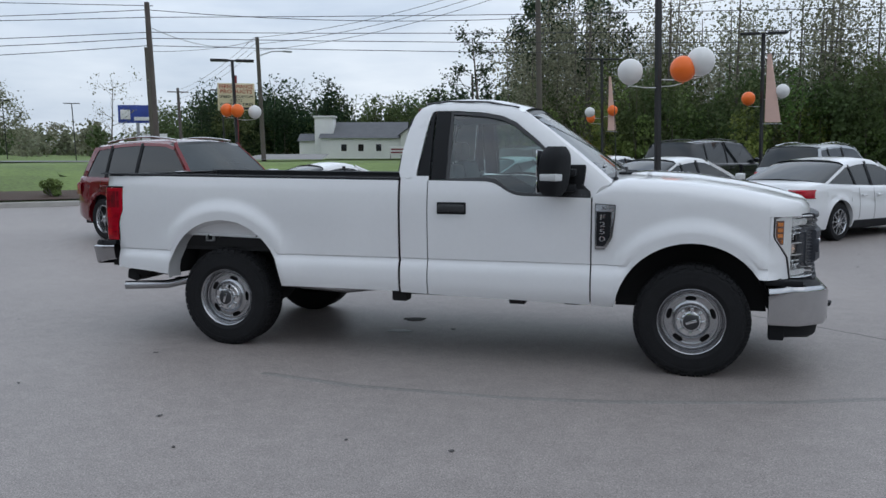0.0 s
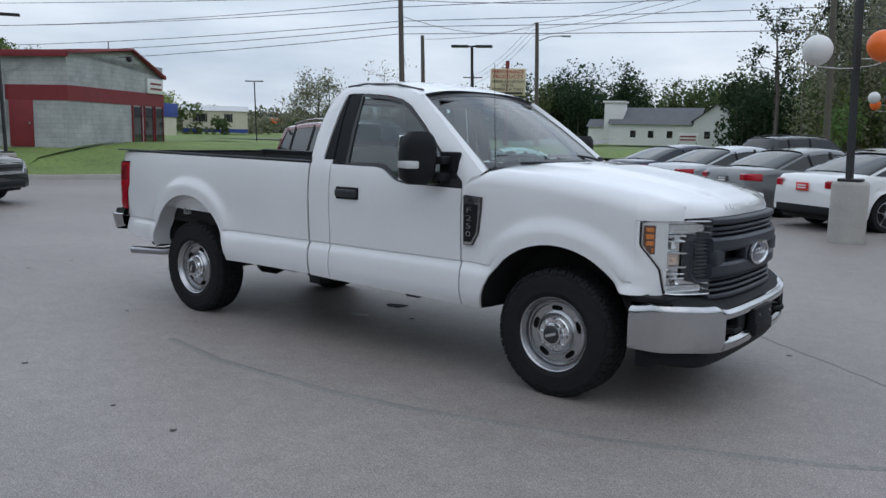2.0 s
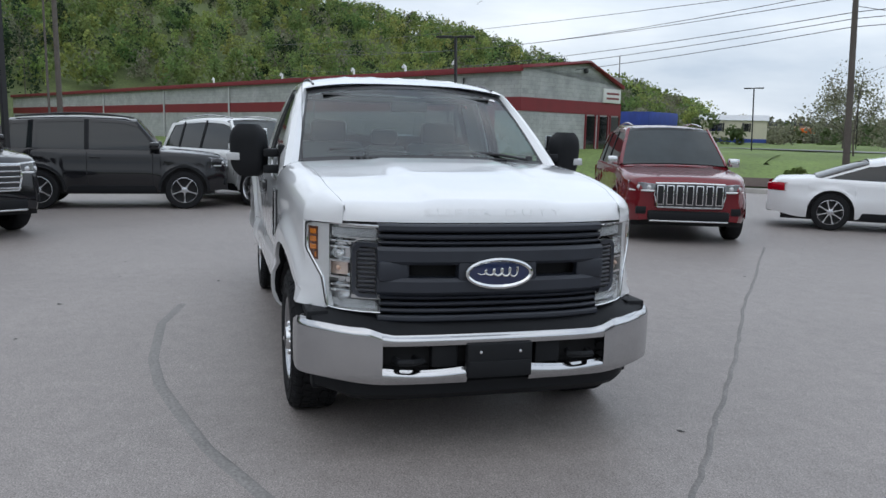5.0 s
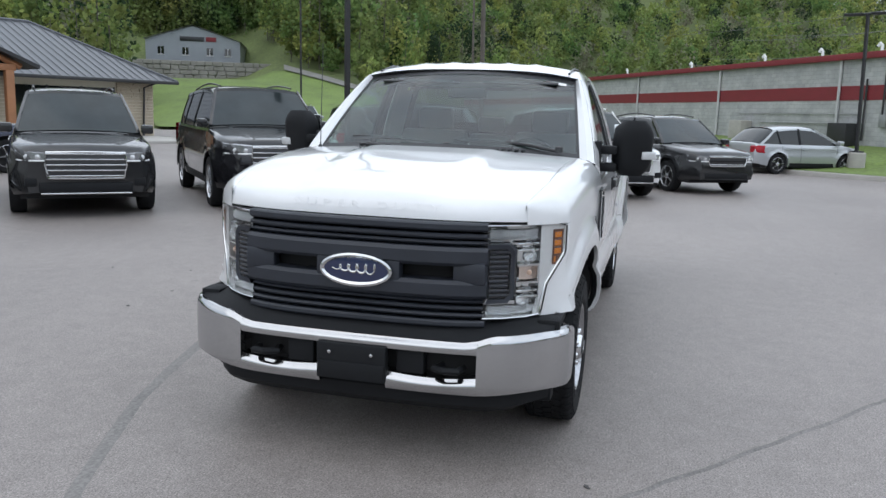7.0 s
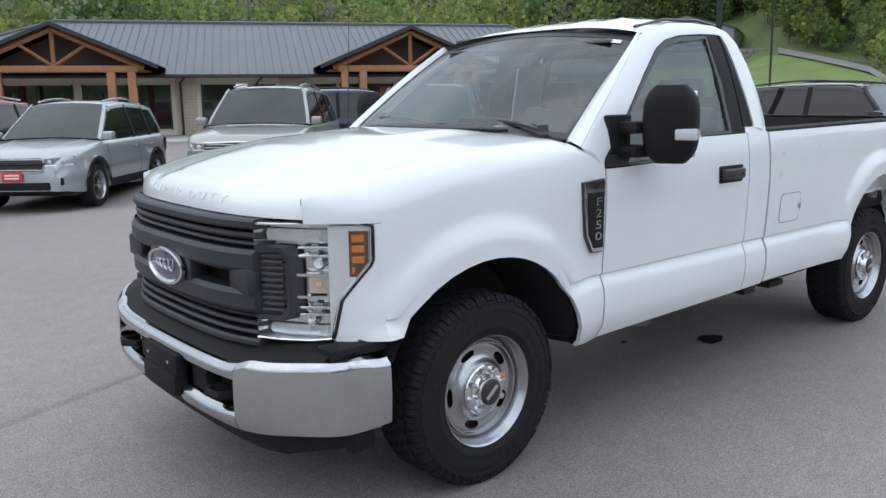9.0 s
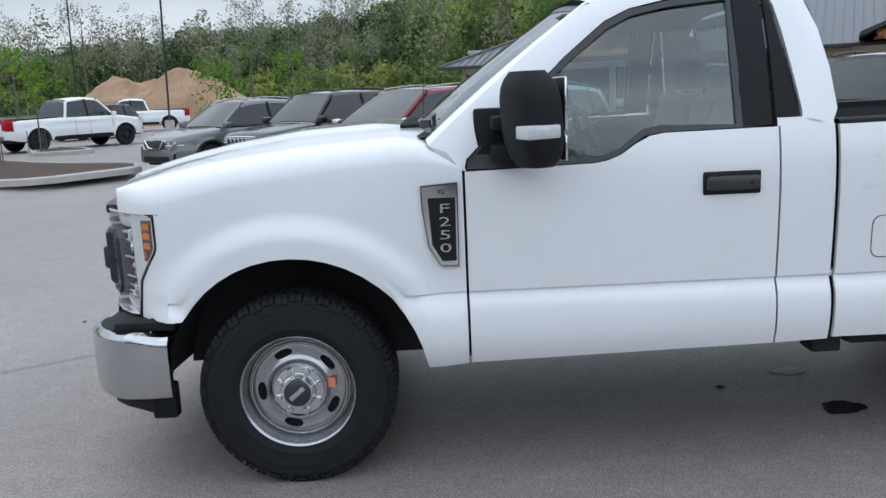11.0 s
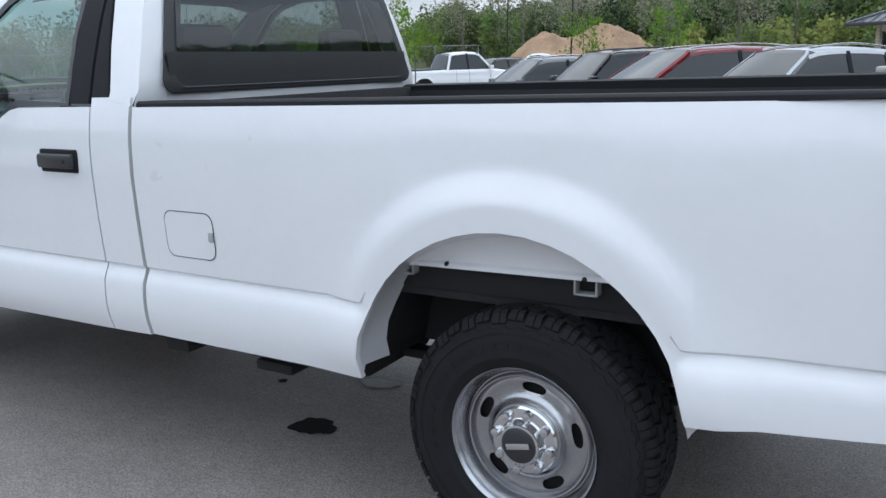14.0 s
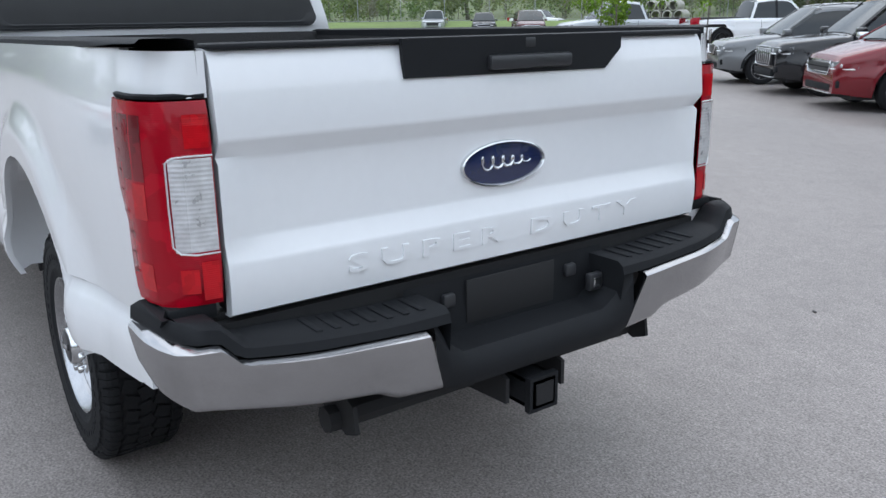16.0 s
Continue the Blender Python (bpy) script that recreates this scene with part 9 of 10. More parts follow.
box(bm, -0.42, 0.42, -0.02, 0.02, -0.42, 0.42, 0.02, Matrix.Translation((0, 0, 2.6)) @ Matrix.Rotation(radians(45), 4, "Y"))
part("sign_plate", bm, WHITEWALL, RS)


def balloon(x, y, z, r, material, name_color, pole_xy):
    b = thing("balloon", "large glossy " + name_color + " balloon tied to a lamp post", "balloon", "balloons on the lamp posts", at=Matrix.Translation((x, y, z)))
    bm = bmesh.new()
    spin(bm, [(0.001, 1.0 * r)] + [(r * math.sin(a), r * math.cos(a) * (1.0 if a < 1.57 else 1.08)) for a in steps(0.15, 2.9, 16)] + [(0.03 * r, -1.10 * r), (0.06 * r, -1.17 * r)], 28, "z")
    part("skin", bm, material, b)
    bm = bmesh.new()
    d = Vector((pole_xy[0] - x, pole_xy[1] - y, -0.3 * r))
    tube(bm, [(0, 0, -1.15 * r), d * 0.5 + Vector((0, 0, -r * 1.1)), d + Vector((0, 0, -0.2))], 0.008, 4)
    part("string", bm, STICKER, b)


for x, y, z, r, m_, nm in ((2.64, 8.75, 3.02, 0.225, BWHITE, "white"), (3.56, 8.72, 3.04, 0.225, ORANGE, "orange"), (3.86, 8.78, 3.17, 0.245, BWHITE, "white")):
    balloon(x, y, z, r, m_, nm, (3.19, 9.20))
for x, y, z, r, m_, nm in ((5.76, 22.3, 3.34, 0.22, ORANGE, "orange"), (6.80, 22.3, 3.56, 0.22, BWHITE, "white")):
    balloon(x, y, z, r, m_, nm, (6.25, 22.3))
for x, y, z, r, m_, nm in ((0.02, 28.2, 3.26, 0.21, BWHITE, "white"), (0.06, 28.3, 3.02, 0.19, ORANGE, "orange"), (0.96, 28.1, 3.32, 0.21, ORANGE, "orange")):
    balloon(x, y, z, r, m_, nm, (0.6, 28.2))
for x, y, z, r, m_, nm in ((-11.35, 18.6, 3.05, 0.22, ORANGE, "orange"), (-10.9, 18.5, 3.02, 0.22, ORANGE, "orange"), (-10.4, 18.8, 2.98, 0.22, BWHITE, "white")):
    balloon(x, y, z, r, m_, nm, (-11.0, 18.7))
FLAGPINK = mat("faded_pink_banner", (0.66, 0.45, 0.38), 0.8, vary=0.15, scale=1.0)
for x, y, z0, z1, w in ((6.22, 22.2, 2.55, 4.75, 0.50), (0.72, 28.1, 2.5, 4.7, 0.34)):
    f = thing("banner", "tapered faded pink banner hung on a lamp post", "banner", at=Matrix.Translation((x, y, 0)))
    bm = bmesh.new()
    rows = [[(0.06, 0.0, z), (0.06 + w * lerp(0.5, 1.0, 1 - t) * 0.5, 0.02 * math.sin(5 * t), z), (0.06 + w * lerp(0.25, 1.0, 1 - t), 0.03, z)] for t, z in ((t, lerp(z0, z1, t)) for t in steps(0, 1, 8))]
    rows2 = [[(p[0], p[1] + 0.008, p[2]) for p in r] for r in rows]
    grid(bm, rows)
    grid(bm, rows2)
    part("cloth", bm, FLAGPINK, f)
    bm = bmesh.new()
    tube(bm, [(0, 0, z0 - 0.05), (w + 0.1, 0.02, z0 - 0.05)], 0.015, 5)
    part("spar", bm, GALV, f)

# ---- planted islands, heap, pipes, fence ----
ISL = [[(9.75, -15.1), (11.2, -13.0), (13.2, -13.0), (17.6, -17.6), (20.4, -21.8), (18.6, -23.0), (12.9, -17.9), (10.3, -16.6)], [(14.5, -24.4), (16.2, -23.6), (17.4, -25.4), (15.8, -26.4)]]
for ol in ISL:
    cx, cy = sum(p[0] for p in ol) / len(ol), sum(p[1] for p in ol) / len(ol)
    pts = []
    for i in range(len(ol)):
        a, b = ol[i], ol[(i + 1) % len(ol)]
        for t in (0.15, 0.5, 0.85):
            pts.append((lerp(a[0], b[0], t), lerp(a[1], b[1], t)))
    bm = bmesh.new()
    rows = []
    for x, y in pts + pts[:1]:
        k = 0.2 / math.hypot(x - cx, y - cy)
        rows.append([(x, y, 0), (x, y, 0.13), (lerp(x, cx, k * 0.2), lerp(y, cy, k * 0.2), 0.15), (lerp(x, cx, k), lerp(y, cy, k), 0.15), (lerp(x, cx, k), lerp(y, cy, k), 0.10)])
    grid(bm, rows)
    tagged(link("island_kerb", bm, CONCRETE), "pale concrete kerb round a planted island", "kerb", kind="structure")
    bm = bmesh.new()
    rows = [[(lerp(x, cx, k), lerp(y, cy, k), 0.12 + 0.12 * k) for x, y in pts + pts[:1]] for k in (0.06, 0.4, 0.7, 0.98)]
    grid(bm, rows)
    tagged(link("mulch_bed", bm, MULCH), "dark brown mulch bed on a planted island", "planting bed", kind="structure")
bm = bmesh.new()
rows = []
for p, left in along(KERB[7:11], 10):
    rows.append([tuple(p + left * d + Vector((0, 0, lawn_z(d) + 0.02 + 0.10 * math.sin(math.pi * min(d / 3.2, 1))))) for d in (0.25, 1.0, 2.2, 3.2)])
grid(bm, rows)
tagged(link("lawn_bed", bm, MULCH), "dark mulch bed along the lawn's kerb", "planting bed", kind="structure")

bm = bmesh.new()
rows = []
for i in range(61):
    u = -1 + i / 30
    row = []
    for j in range(25):
        v = -1 + j / 12
        base = max(0, 1 - (u * u * 0.95 + v * v)) ** 0.8
        z = 5.4 * base * (0.85 + 0.35 * noise.noise((u * 2.2, v * 2, 1.3)) + 0.30 * math.exp(-((u + 0.35) / 0.30) ** 2) - 0.10 * math.exp(-((u - 0.05) / 0.2) ** 2) + 0.12 * math.exp(-((u - 0.4) / 0.3) ** 2))
        row.append((24.6 + u * 9.4, -63 + v * 5 - u * 1.5, z * 0.62 + 0.45 * noise.noise((u * 9, v * 9, 0)) * base + 0.25 * noise.noise((u * 21, v * 17, 3)) * base - 0.05 + 0.6 * base))
    rows.append(row)
grid(bm, rows)
tagged(link("clay_mound", bm, DIRT), "broad heap of bare orange-brown clay", "dirt heap")

for k, (dx, dz) in enumerate(((-1.3, 0), (0, 0), (1.3, 0), (2.6, 0), (-0.65, 1.12), (0.65, 1.12), (1.95, 1.12), (4.3, 0), (5.7, 0.1))):
    bm = bmesh.new()
    spin(bm, [(0.50, -1.6), (0.64, -1.6), (0.64, 1.5), (0.50, 1.6), (0.50, -1.6)], 20, "y")
    o = tagged(link("concrete_pipe", bm, CONCRETE), "large pale concrete drain pipe in a stack", "pipe", "stacked drain pipes")
    ang = 25 if k < 7 else (100 if k == 7 else 70)
    o.matrix_world = Matrix.Translation((51 + dx * 0.8 * 0.9, -65.0 + dx * 0.4, 0.45 + dz * 0.8 + 0.85)) @ Matrix.Rotation(radians(ang), 4, "Z") @ Matrix.Scale(0.8, 4)

FE = thing("chain_fence", "tall galvanised chain-link fence along the far side of the lot", "fence")
fa, fb_ = Vector((98, -30, 0.9)), Vector((40, -84, 0.9))
for k in range(17):
    p = fa.lerp(fb_, k / 16)
    bm = bmesh.new()
    tube(bm, [p, p + Vector((0, 0, 2.6))], 0.05, 6)
    part("post", bm, GALV, FE)
for z in (2.55, 0.1):
    bm = bmesh.new()
    tube(bm, [fa + Vector((0, 0, z)), fb_ + Vector((0, 0, z))], 0.035, 5)
    part("rail", bm, GALV, FE)
bm = bmesh.new()
run = (fb_ - fa)
for k in range(180):
    for d in (-1, 1):
        t0, t1 = k / 180, min(max((k + 6 * d) / 180, 0), 1)
        tube(bm, [fa + run * t0 + Vector((0, 0, 0.1)), fa + run * t1 + Vector((0, 0, 2.5))], 0.006, 3, cap=False)
o = part("mesh_wire", bm, GALV, FE, clean=False)
o["kind"] = "stuff"
bm = bmesh.new()
grid(bm, [[(r * math.cos(radians(th)), r * math.sin(radians(th)), 0.16 + 0.75 * smooth(0, 14, r - curve_at([(296, 66), (306, 62), (318, 60), (335, 66), (345, 76)], th))) for r in [curve_at([(296, 66), (306, 62), (318, 60), (335, 66), (345, 76)], th) + d for d in (0, 3, 8, 14, 30, 60)]] for th in range(296, 350, 3)])
tagged(link("far_lawn", bm, GRASS), "green grass bank along the fence", "grass", kind="structure")
LW = thing("long_wall", "low pale concrete yard wall behind the dirt heap", "wall")
bm = bmesh.new()
box(bm, -30, 62, -101, -100.4, 0.5, 4.6)
for x in range(-28, 62, 6):
    box(bm, x, x + 0.4, -100.4, -100.2, 0.5, 4.7)
part("wall_face", bm, CONCRETE, LW)
SB = thing("white_storage_building", "low white storage building near the dirt heap", "building", at=frame_of((-12, -80, 0.8), (0.98, -0.2)))
bm = bmesh.new()
box(bm, 0, 10, -5, 0, 0, 4.2, 0.03)
part("wall", bm, WHITEWALL, SB)
bm = bmesh.new()
box(bm, -0.2, 10.2, -5.2, 0.2, 4.2, 4.5, 0.03)
part("roof", bm, PALEWALL, SB)
BR = thing("brown_storage_building", "low tan storage shed beside the white one", "building", at=frame_of((-22, -76, 0.8), (0.98, -0.2)))
bm = bmesh.new()
box(bm, 0, 9, -4, 0, 0, 3.0, 0.03)
part("wall", bm, DIRT, BR)
bm = bmesh.new()
box(bm, -0.2, 9.2, -4.2, 0.2, 3.0, 3.3, 0.03)
part("roof", bm, PALEWALL, BR)

# stains and joints on the asphalt
puddle("oil_stain", 1.165, 0.45, 0.092, 0.080, 0, OILY, "black oil stain on the asphalt", 1)
puddle("oil_spot", 1.625, 0.12, 0.022, 0.018, 0, OILY, "small black oil spot on the asphalt", 2)
puddle("pale_spot", 1.19, -0.06, 0.09, 0.055, 10, SPILL, "pale dried spill on the asphalt", 3)
puddle("wet_patch", -0.13, -6.83, 0.42, 0.20, 30, DARKTAR, "dark damp patch on the asphalt", 5)
rnd = random.Random(3)
for k in range(46):
    a, r = rnd.uniform(0, 6.28), rnd.uniform(2.6, 9)
    puddle("dark_fleck", 2 + r * math.cos(a), r * math.sin(a), rnd.uniform(0.008, 0.024), rnd.uniform(0.006, 0.016), rnd.uniform(0, 180), DARKTAR, "small dark fleck of tar on the asphalt", 100 + k)
arc = [(0.7, -1.62), (1.45, -1.75), (2.5, -1.74), (3.1, -1.66), (3.62, -1.53), (4.2, -1.37), (4.77, -1.14), (5.2, -0.96), (6.2, -0.35)]
strip("tyre_mark", [tuple(Vector((*a, 0)).lerp(Vector((*b, 0)), t)[:2]) for a, b in zip(arc, arc[1:]) for t in (0, 0.25, 0.5, 0.75)], 0.045, WORN, "faint dark curved tyre mark on the asphalt")
crk = [(5.5, 0.43), (4.94, 0.90), (4.33, 1.38), (3.6, 1.98), (2.75, 2.64), (1.6, 3.5), (0.45, 4.44), (-2.5, 6.8)]
strip("surface_crack", [(lerp(a[0], b[0], t) + 0.012 * math.sin(9 * t + a[0]), lerp(a[1], b[1], t)) for a, b in zip(crk, crk[1:]) for t in steps(0, 0.9, 9)], 0.007, SEAM, "long thin straight crack in the asphalt")
for k in range(5):
    strip("bay_line", [(17.0 + 2.2 * k, -14.5 - 1.9 * k + 0.0), (19.7 + 2.2 * k, -16.8 - 1.9 * k)], 0.10, LINEPAINT, "worn white parking bay line")

# ---- trees ----
LEAF_A = leaf("fresh_green_leaves", (0.165, 0.235, 0.078))
LEAF_U = leaf("dull_olive_leaves", (0.105, 0.142, 0.060))
LEAF_B = leaf("spring_yellow_green_leaves", (0.27, 0.325, 0.100))
LEAF_C = leaf("grey_brown_budding_twigs", (0.23, 0.235, 0.160))
LEAF_D = leaf("dark_pine_needles", (0.035, 0.062, 0.030))
LEAF_E = leaf("pale_blossom", (0.30, 0.30, 0.22), 0.25)
LEAF_S = leaf("bright_sapling_leaves", (0.12, 0.24, 0.025))
BARK = mat("grey_brown_bark", (0.120, 0.105, 0.090), 0.9, vary=0.25, scale=3, fine=0.25, bump=0.4, bump_scale=20)


def leaf_cards(centres, sizes, seed, flat=0.0):
    """Many small bent leaf sprays as one mesh: five-cornered cards, each an island of its own."""
    rs = np.random.RandomState(seed)
    n = len(centres)
    a = rs.normal(size=(n, 3))
    a /= np.linalg.norm(a, axis=1, keepdims=True)
    b = rs.normal(size=(n, 3))
    b -= a * (a * b).sum(1, keepdims=True)
    b /= np.linalg.norm(b, axis=1, keepdims=True)
    c = np.cross(a, b)
    s = sizes[:, None]
    pts = np.stack([centres + s * (-0.5 * a) + s * 0.10 * c, centres + s * (-0.12 * a + rs.uniform(0.25, 0.5, (n, 1)) * b), centres + s * (0.5 * a) - s * 0.12 * c, centres + s * (0.08 * a - rs.uniform(0.25, 0.5, (n, 1)) * b)], 1).reshape(-1, 3)
    faces = np.arange(4 * n).reshape(n, 4)
    return pts, faces


def card_object(name, centres, sizes, material, seed, parent=None):
    pts, faces = leaf_cards(np.asarray(centres, float), np.asarray(sizes, float), seed)
    me = bpy.data.meshes.new(name)
    n = len(faces)
    me.vertices.add(len(pts))
    me.vertices.foreach_set("co", pts.ravel())
    me.loops.add(4 * n)
    me.loops.foreach_set("vertex_index", faces.ravel().astype(np.int32))
    me.polygons.add(n)
    me.polygons.foreach_set("loop_start", np.arange(0, 4 * n, 4, dtype=np.int32))
    me.update(calc_edges=True)
    me.materials.append(material)
    ob = new(name, me)
    if parent:
        ob.parent = parent
    return ob


def crown_points(rs, n, cx, cy, cz, rx, rz, lumps=9, hollow=0.45):
    """Points in an uneven crown made of overlapping lumps with gaps between them."""
    ph = rs.uniform(0, 2 * np.pi, lumps)
    zz = rs.uniform(-0.75, 0.95, lumps)
    rr = np.sqrt(np.maximum(1 - zz ** 2, 0.05)) * rs.uniform(0.35, 0.75, lumps)
    lump = np.stack([rr * np.cos(ph), rr * np.sin(ph), zz * 0.75], 1)
    size = rs.uniform(0.25, 0.48, lumps)
    k = rs.randint(0, lumps, n)
    d = rs.normal(size=(n, 3))
    d /= np.linalg.norm(d, axis=1, keepdims=True)
    d *= (hollow + (1 - hollow) * rs.uniform(0, 1, (n, 1)) ** 0.5)
    p = lump[k] + d * size[k][:, None]
    return p * np.array([rx, rx, rz]) + np.array([cx, cy, cz])


def branch(bm, rs, p, d, length, r, depth, tips):
    q = p + d * length
    mid = p + d * length * 0.5 + Vector(rs.normal(0, 0.05 * length, 3))
    tube(bm, [p, mid, q], [r, r * 0.8, r * 0.55], 6 if r > 0.03 else 4)
    tips.append(tuple(mid))
    tips.append(tuple(q))
    if depth == 0:
        return
    for _ in range(rs.randint(2, 4)):
        nd = (d + Vector(rs.normal(0, 0.55, 3)) + Vector((0, 0, 0.15))).normalized()
        branch(bm, rs, q if rs.rand() < 0.6 else mid, nd, length * rs.uniform(0.55, 0.8), r * 0.55, depth - 1, tips)


def tree(name, label, x, y, z, height, trunk, spread, material, seed, cards=900, card=0.3, depth=3, first=0.3, category="tree", group=""):
    """A tapered trunk with forking limbs and a crown of many small leaf sprays round the twigs."""
    rs = np.random.RandomState(seed)
    t = thing(name, label, category, group, at=Matrix.Translation((x, y, z)))
    bm = bmesh.new()
    tips = []
    lead = [Vector((0, 0, -0.2)), Vector((rs.normal(0, 0.02 * height), rs.normal(0, 0.02 * height), height * first)), Vector((rs.normal(0, 0.03 * height), rs.normal(0, 0.03 * height), height * 0.92))]
    tube(bm, lead, [trunk, trunk * 0.75, trunk * 0.15], 8)
    for i in range(9):
        f = first + (0.93 - first) * i / 9
        p = lead[1].lerp(lead[2], (f - first) / (0.92 - first))
        a = i * 2.4 + rs.uniform(-0.4, 0.4)
        d = Vector((math.cos(a), math.sin(a), rs.uniform(0.35, 0.9))).normalized()
        branch(bm, rs, p, d, spread * rs.uniform(0.45, 0.7) * (1.15 - 0.6 * f), trunk * 0.35 * (1.2 - f), depth - 1, tips)
    part("trunk", bm, BARK, t, clean=False)
    if cards:
        tips = np.array(tips)
        k = rs.randint(0, len(tips), cards)
        c = tips[k] + rs.normal(0, spread * 0.10, (cards, 3))
        card_object("crown", c, rs.uniform(0.6, 1.3, cards) * card, material, seed, t)
    return t


rs = np.random.RandomState(11)


def woods(name, label, zone, count, material, seed, height, per, size, trunks=True, slim=0.28):
    """Many trees over a zone of bearings and distances, joined as one wood."""
    rs = np.random.RandomState(seed)
    cs, ss = [], []
    bm = bmesh.new()
    made = tries = 0
    while made < count and tries < count * 30:
        tries += 1
        th = rs.uniform(zone[0], zone[1])
        foot = curve_at(FOOT, th)
        r0, r1 = zone[2], zone[3]
        r = rs.uniform(r0, r1) + (foot if zone[4] else 0)
        x, y = r * math.cos(radians(th)), r * math.sin(radians(th))
        if (196 < th < 218 and r < slope_top(th) + 5) or (207 < th < 219.5 and r < (106 if th < 208.6 else 117.5)):
            continue
        if zone[4] and r > 250:
            continue
        z = hill_z(x, y)
        h = height * rs.uniform(0.7, 1.2)
        w = h * slim * rs.uniform(0.8, 1.25)
        p = crown_points(rs, per, x, y, z + h * 0.52, w, h * 0.50)
        cs.append(p)
        ss.append(rs.uniform(0.6, 1.3, per) * size)
        if trunks:
            tube(bm, [(x, y, z - 0.5), (x + rs.normal(0, 0.2), y + rs.normal(0, 0.2), z + h * 0.85)], [h * 0.008, h * 0.002], 4, cap=False)
        made += 1
    w = thing(name, label, "woods", kind="stuff")
    card_object("leaves", np.concatenate(cs), np.concatenate(ss), material, seed, w)["kind"] = "stuff"
    if trunks:
        part("trunks", bm, BARK, w, clean=False)["kind"] = "stuff"
    else:
        bm.free()
    return w


# wooded hillside, zone: bearings, distances, whether counted from the hill's foot
woods("hill_woods", "fresh green spring woods on the hillside", (198, 272, 6, 150, True), 470, LEAF_A, 1, 11, 460, 0.54)
woods("hill_woods", "yellow-green spring woods on the hillside", (198, 272, 4, 150, True), 340, LEAF_B, 2, 10, 440, 0.50)
woods("hill_woods", "grey-brown budding trees on the hillside", (198, 300, 4, 120, True), 150, LEAF_C, 3, 11, 340, 0.40)
woods("hill_woods", "dark pines among the hillside woods", (190, 272, 8, 130, True), 130, LEAF_D, 4, 12, 400, 0.46, slim=0.2)
woods("low_hill_woods", "dull green woods on the low ridge behind the heap", (270, 302, 14, 120, True), 380, LEAF_U, 81, 7.4, 380, 0.44, slim=0.36)
woods("low_hill_woods", "fresh green trees on the low ridge behind the heap", (270, 302, 10, 110, True), 140, LEAF_A, 82, 6.4, 330, 0.42, slim=0.34)
woods("low_hill_woods", "dark pines on the low ridge", (268, 290, 14, 80, True), 70, LEAF_D, 83, 7.4, 360, 0.40, slim=0.22)
woods("far_hill_woods", "green woods on the far wooded hill", (146, 199, 30, 140, True), 620, LEAF_A, 61, 6.0, 150, 0.60, trunks=False, slim=0.42)
woods("far_hill_woods", "yellow-green woods on the far wooded hill", (146, 199, 30, 140, True), 520, LEAF_B, 62, 5.5, 150, 0.58, trunks=False, slim=0.42)
woods("far_hill_woods", "dark trees among the far hill woods", (150, 199, 30, 140, True), 160, LEAF_D, 63, 6.0, 150, 0.5, trunks=False, slim=0.35)
woods("far_hill_woods", "grey budding trees on the far hill", (146, 199, 30, 140, True), 200, LEAF_C, 64, 6.0, 140, 0.5, trunks=False, slim=0.38)
woods("hill_woods", "tall green trees behind the hilltop building", (196, 234, 124, 165, False), 130, LEAF_A, 65, 12, 300, 0.62)
woods("hill_woods", "yellow-green trees behind the hilltop building", (196, 234, 123, 160, False), 90, LEAF_B, 66, 10, 300, 0.60)
woods("hill_woods", "green trees beside the hilltop building", (224, 236, 80, 122, False), 90, LEAF_A, 71, 10, 380, 0.56)
woods("hill_woods", "yellow-green trees beside the hilltop building", (224, 236, 78, 122, False), 80, LEAF_B, 72, 9, 380, 0.54)
woods("hill_woods", "bright spring trees behind the showroom roof", (226, 262, 3, 40, True), 110, LEAF_B, 73, 9, 420, 0.42)
woods("hill_woods", "dull green trees close behind the hilltop building", (208, 224, 117.5, 125, False), 90, LEAF_A, 91, 9, 420, 0.46)
woods("hill_woods", "dark pines close behind the hilltop building", (206, 224, 118, 128, False), 60, LEAF_D, 92, 11, 400, 0.46, slim=0.22)
woods("hill_woods", "mixed spring trees beside the gravel drive", (202, 208.6, 90, 130, False), 90, LEAF_A, 93, 9, 420, 0.44)
woods("hill_woods", "yellow-green trees beside the gravel drive", (202, 208.6, 90, 130, False), 50, LEAF_B, 94, 8, 420, 0.42)
woods("hill_scrub", "scrub behind the hilltop building", (200, 230, 121, 150, False), 120, LEAF_B, 67, 4, 200, 0.5, trunks=False, slim=0.5)
woods("blossom_trees", "pale blossoming trees at the foot of the hill", (228, 268, 2, 20, True), 22, LEAF_E, 5, 9, 320, 0.42)
woods("hill_scrub", "low green scrub at the edge of the hillside woods", (198, 285, 1, 90, True), 400, LEAF_A, 18, 4.2, 220, 0.46, trunks=False, slim=0.5)
woods("hill_scrub", "yellow-green scrub at the edge of the hillside woods", (198, 285, 1, 90, True), 280, LEAF_B, 19, 4.0, 220, 0.46, trunks=False, slim=0.5)
# tall thin woods beyond the road
woods("roadside_woods", "tall thin spring woods with bare trunks", (58, 98.5, 46, 84, False), 210, LEAF_C, 6, 12.5, 760, 0.19, slim=0.21)
woods("roadside_woods", "dull green understorey of the tall woods", (56, 99.5, 44, 70, False), 110, LEAF_U, 7, 7, 900, 0.24, slim=0.34)
woods("roadside_woods", "green young trees in the tall woods", (58, 98, 43, 62, False), 40, LEAF_A, 70, 5.5, 700, 0.20, slim=0.34)
woods("roadside_woods", "yellow-green young trees at the wood's edge", (58, 98, 42, 60, False), 26, LEAF_B, 8, 4.5, 800, 0.20, slim=0.34)
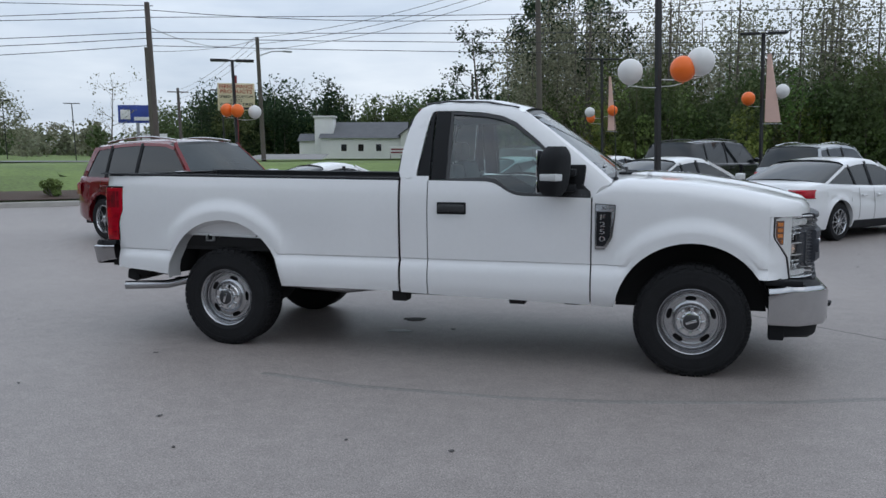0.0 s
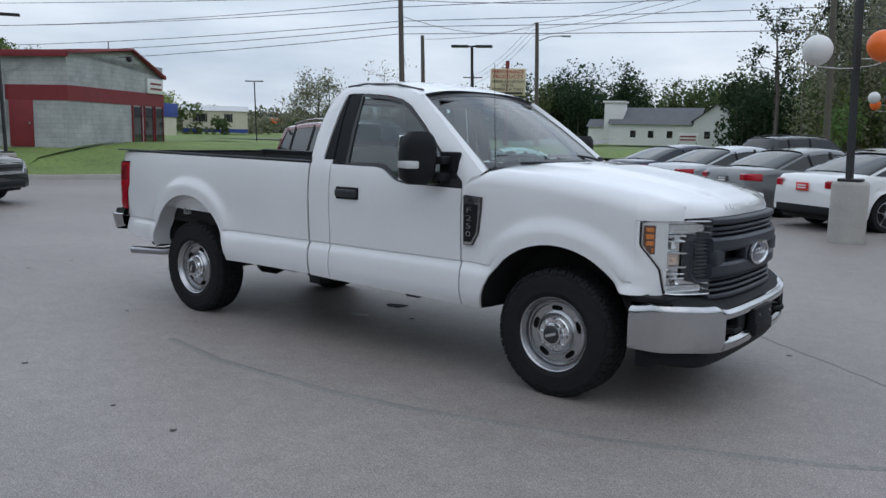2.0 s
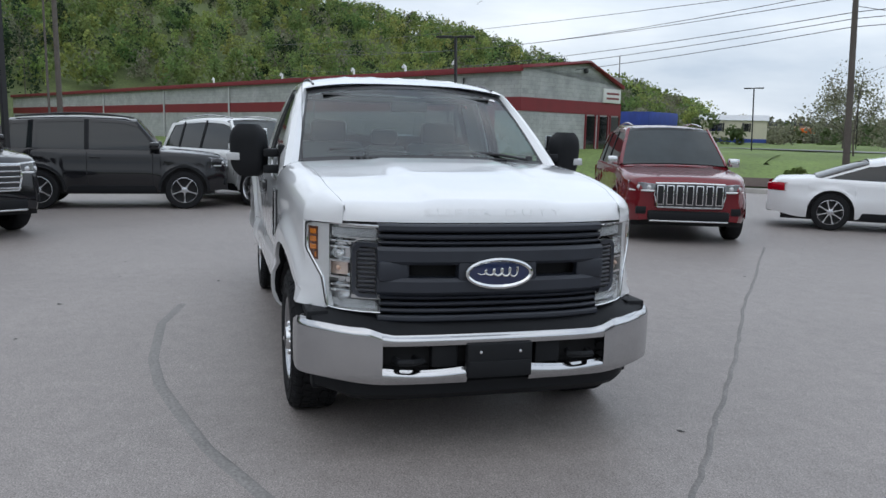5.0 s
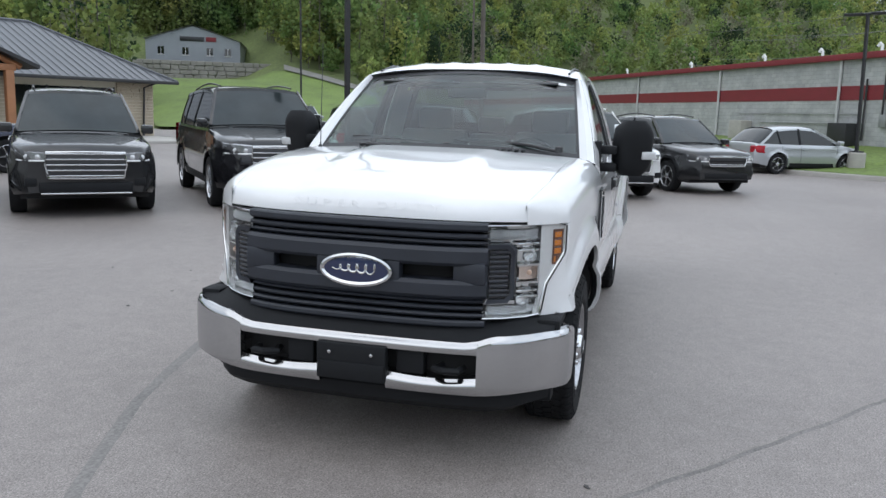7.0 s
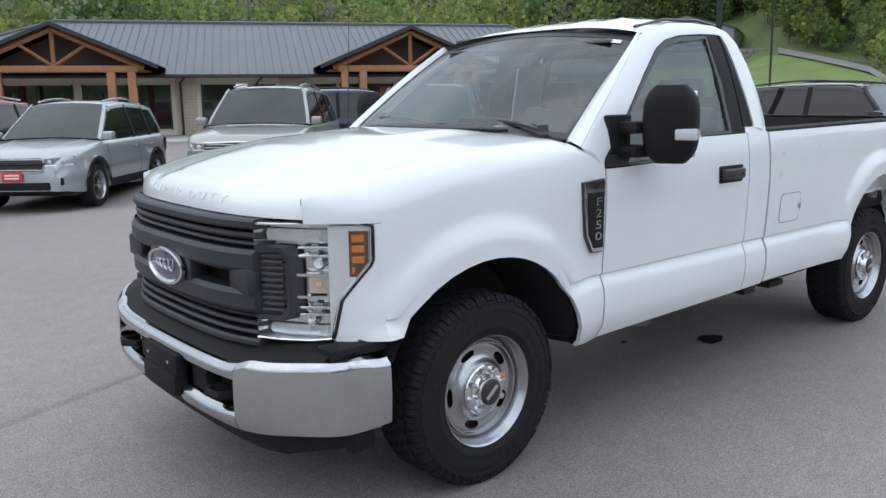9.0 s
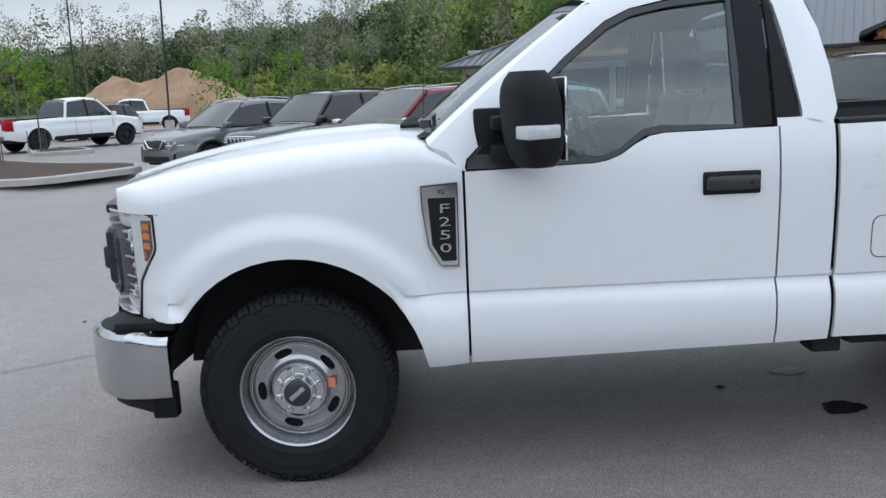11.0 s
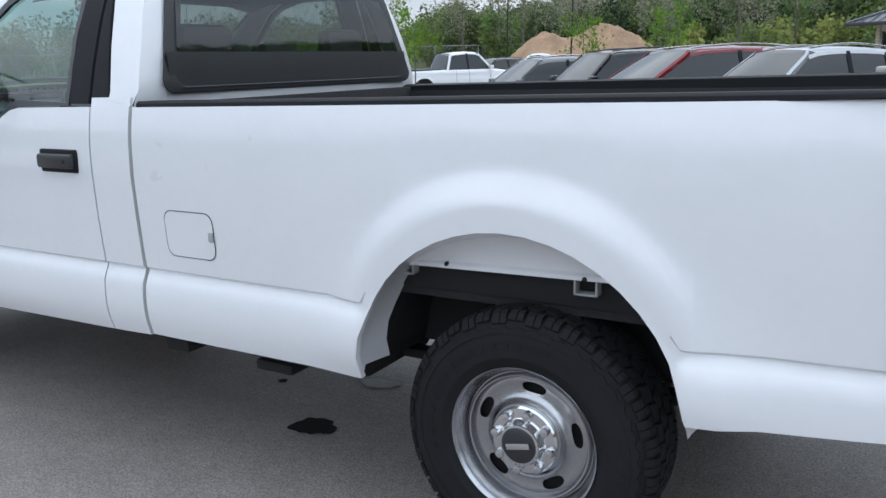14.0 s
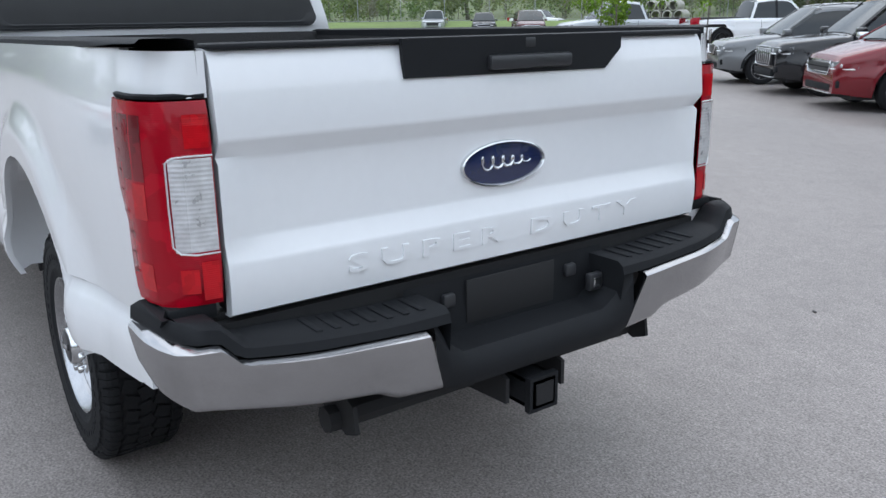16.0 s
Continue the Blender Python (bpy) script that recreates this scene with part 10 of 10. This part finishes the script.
woods("far_trees", "distant green trees along the road", (103, 125, 92, 125, False), 80, LEAF_U, 10, 8.2, 640, 0.34, slim=0.38)
woods("far_trees", "dark green trees behind the church", (96, 104.5, 66, 82, False), 46, LEAF_D, 12, 7.0, 560, 0.34, slim=0.38)
woods("far_trees", "tall dark trees between the church and the road", (112, 122.5, 90, 112, False), 46, LEAF_D, 21, 9.2, 700, 0.32, slim=0.30)
woods("far_trees", "distant low trees on the skyline", (119, 152, 105, 190, False), 90, LEAF_C, 13, 5.2, 200, 0.6, slim=0.45)
woods("far_trees", "distant green trees on the skyline", (119, 155, 90, 190, False), 60, LEAF_U, 14, 4.8, 200, 0.6, slim=0.45)
woods("yard_woods", "green trees behind the far fence", (298, 360, 98, 140, False), 150, LEAF_A, 15, 7.6, 520, 0.36, slim=0.38)
woods("yard_woods", "bare budding trees behind the far fence", (286, 345, 96, 130, False), 50, LEAF_C, 16, 9, 460, 0.24, slim=0.24)
woods("yard_woods", "trees closing the lot behind", (0, 58, 70, 130, False), 90, LEAF_A, 17, 10, 150, 1.1, slim=0.35)
for k, (x, y, h) in enumerate(((37.5, -66, 8.0), (33.0, -70, 9.5), (28.5, -73, 9.0), (19.5, -74, 10.0), (14.0, -72, 8.4), (10.0, -76, 9.6))):
    tree("budding_tree", "tall slender budding tree with pale bark behind the dirt heap", x, y, 0.6, h, 0.13, 3.2, LEAF_E if k % 3 == 2 else LEAF_C, 140 + k, 1500, 0.16, 4, 0.35)
for k, (x, y, h, n) in enumerate(((-12.2, 60, 10.8, 1000), (-8.6, 61, 12.6, 1500), (-7.3, 58, 13.4, 1700), (-6.0, 62, 14.2, 1800), (-4.6, 59, 13.0, 1600), (-3.2, 61, 14.4, 1700), (-1.8, 58, 13.2, 1500))):
    tree("pine_tree", "tall dark pine with a bare stem and open crown", x, y, 1.0, h, 0.17, 2.6, LEAF_D, 160 + k, n, 0.24, 4, 0.42)
tree("round_tree", "large round spring tree standing alone on the lawn", -66, 64, 0.8, 6.2, 0.26, 4.6, LEAF_C, 21, 3600, 0.24, 4, 0.2)
tree("bare_tree", "slender young tree with few leaves on the lawn", -20.5, 24.5, 0.7, 4.4, 0.05, 1.5, LEAF_C, 22, 240, 0.10, 4, 0.25)
tree("pine_tree", "tall dark pine beyond the far fence", 85.2, -66.6, 0.8, 13.5, 0.3, 6.0, LEAF_D, 25, 4200, 0.45, 4, 0.2)
SAP = "young staked trees on the islands"
for k, (x, y, h) in enumerate(((20.6, -23.3, 2.9), (16.3, -24.2, 3.2), (14.2, -17.2, 3.0), (24.2, -28.5, 2.9), (17.2, -20.4, 1.6), (37.5, -42, 3.8), (30.5, -39, 3.4), (11.5, -29.5, 3.1), (9.2, -33.5, 3.4))):
    s = tree("sapling", "young bright green sapling tied to stakes in mulch", x, y, 0.12, h, 0.032, h * 0.42, LEAF_S, 30 + k, 520, 0.13, 3, 0.38, group=SAP)
    for dx, dy in ((0.35, 0.1), (-0.3, 0.2), (0.05, -0.35)):
        bm = bmesh.new()
        tube(bm, [(dx, dy, 0), (dx, dy, 0.75)], 0.018, 5)
        part("stake", bm, POLEWOOD, s)


def shrub(x, y, z, r, seed):
    rs = np.random.RandomState(seed)
    t = thing("shrub", "low dark green rounded shrub in mulch", "shrub", "shrubs along the kerb", at=Matrix.Translation((x, y, z)))
    p = crown_points(rs, 900, 0, 0, r * 0.55, r, r * 0.8, 7)
    card_object("leaves", p, rs.uniform(0.6, 1.3, 900) * 0.09, LEAF_D if seed % 2 else LEAF_A, seed, t)
    bm = bmesh.new()
    for k in range(5):
        a = k * 1.26
        tube(bm, [(0, 0, -0.05), (0.5 * r * math.cos(a), 0.5 * r * math.sin(a), r * 0.6)], [0.02, 0.008], 4)
    part("stems", bm, BARK, t, clean=False)


for k, (x, y) in enumerate(((-15.0, 14.3), (-16.4, 13.0), (-13.6, 16.2), (-12.2, 20.0), (-10.4, 24.4), (-13.2, -24.8))):
    shrub(x, y, 0.25 if y > 0 else 0.1, 0.42, 50 + k)
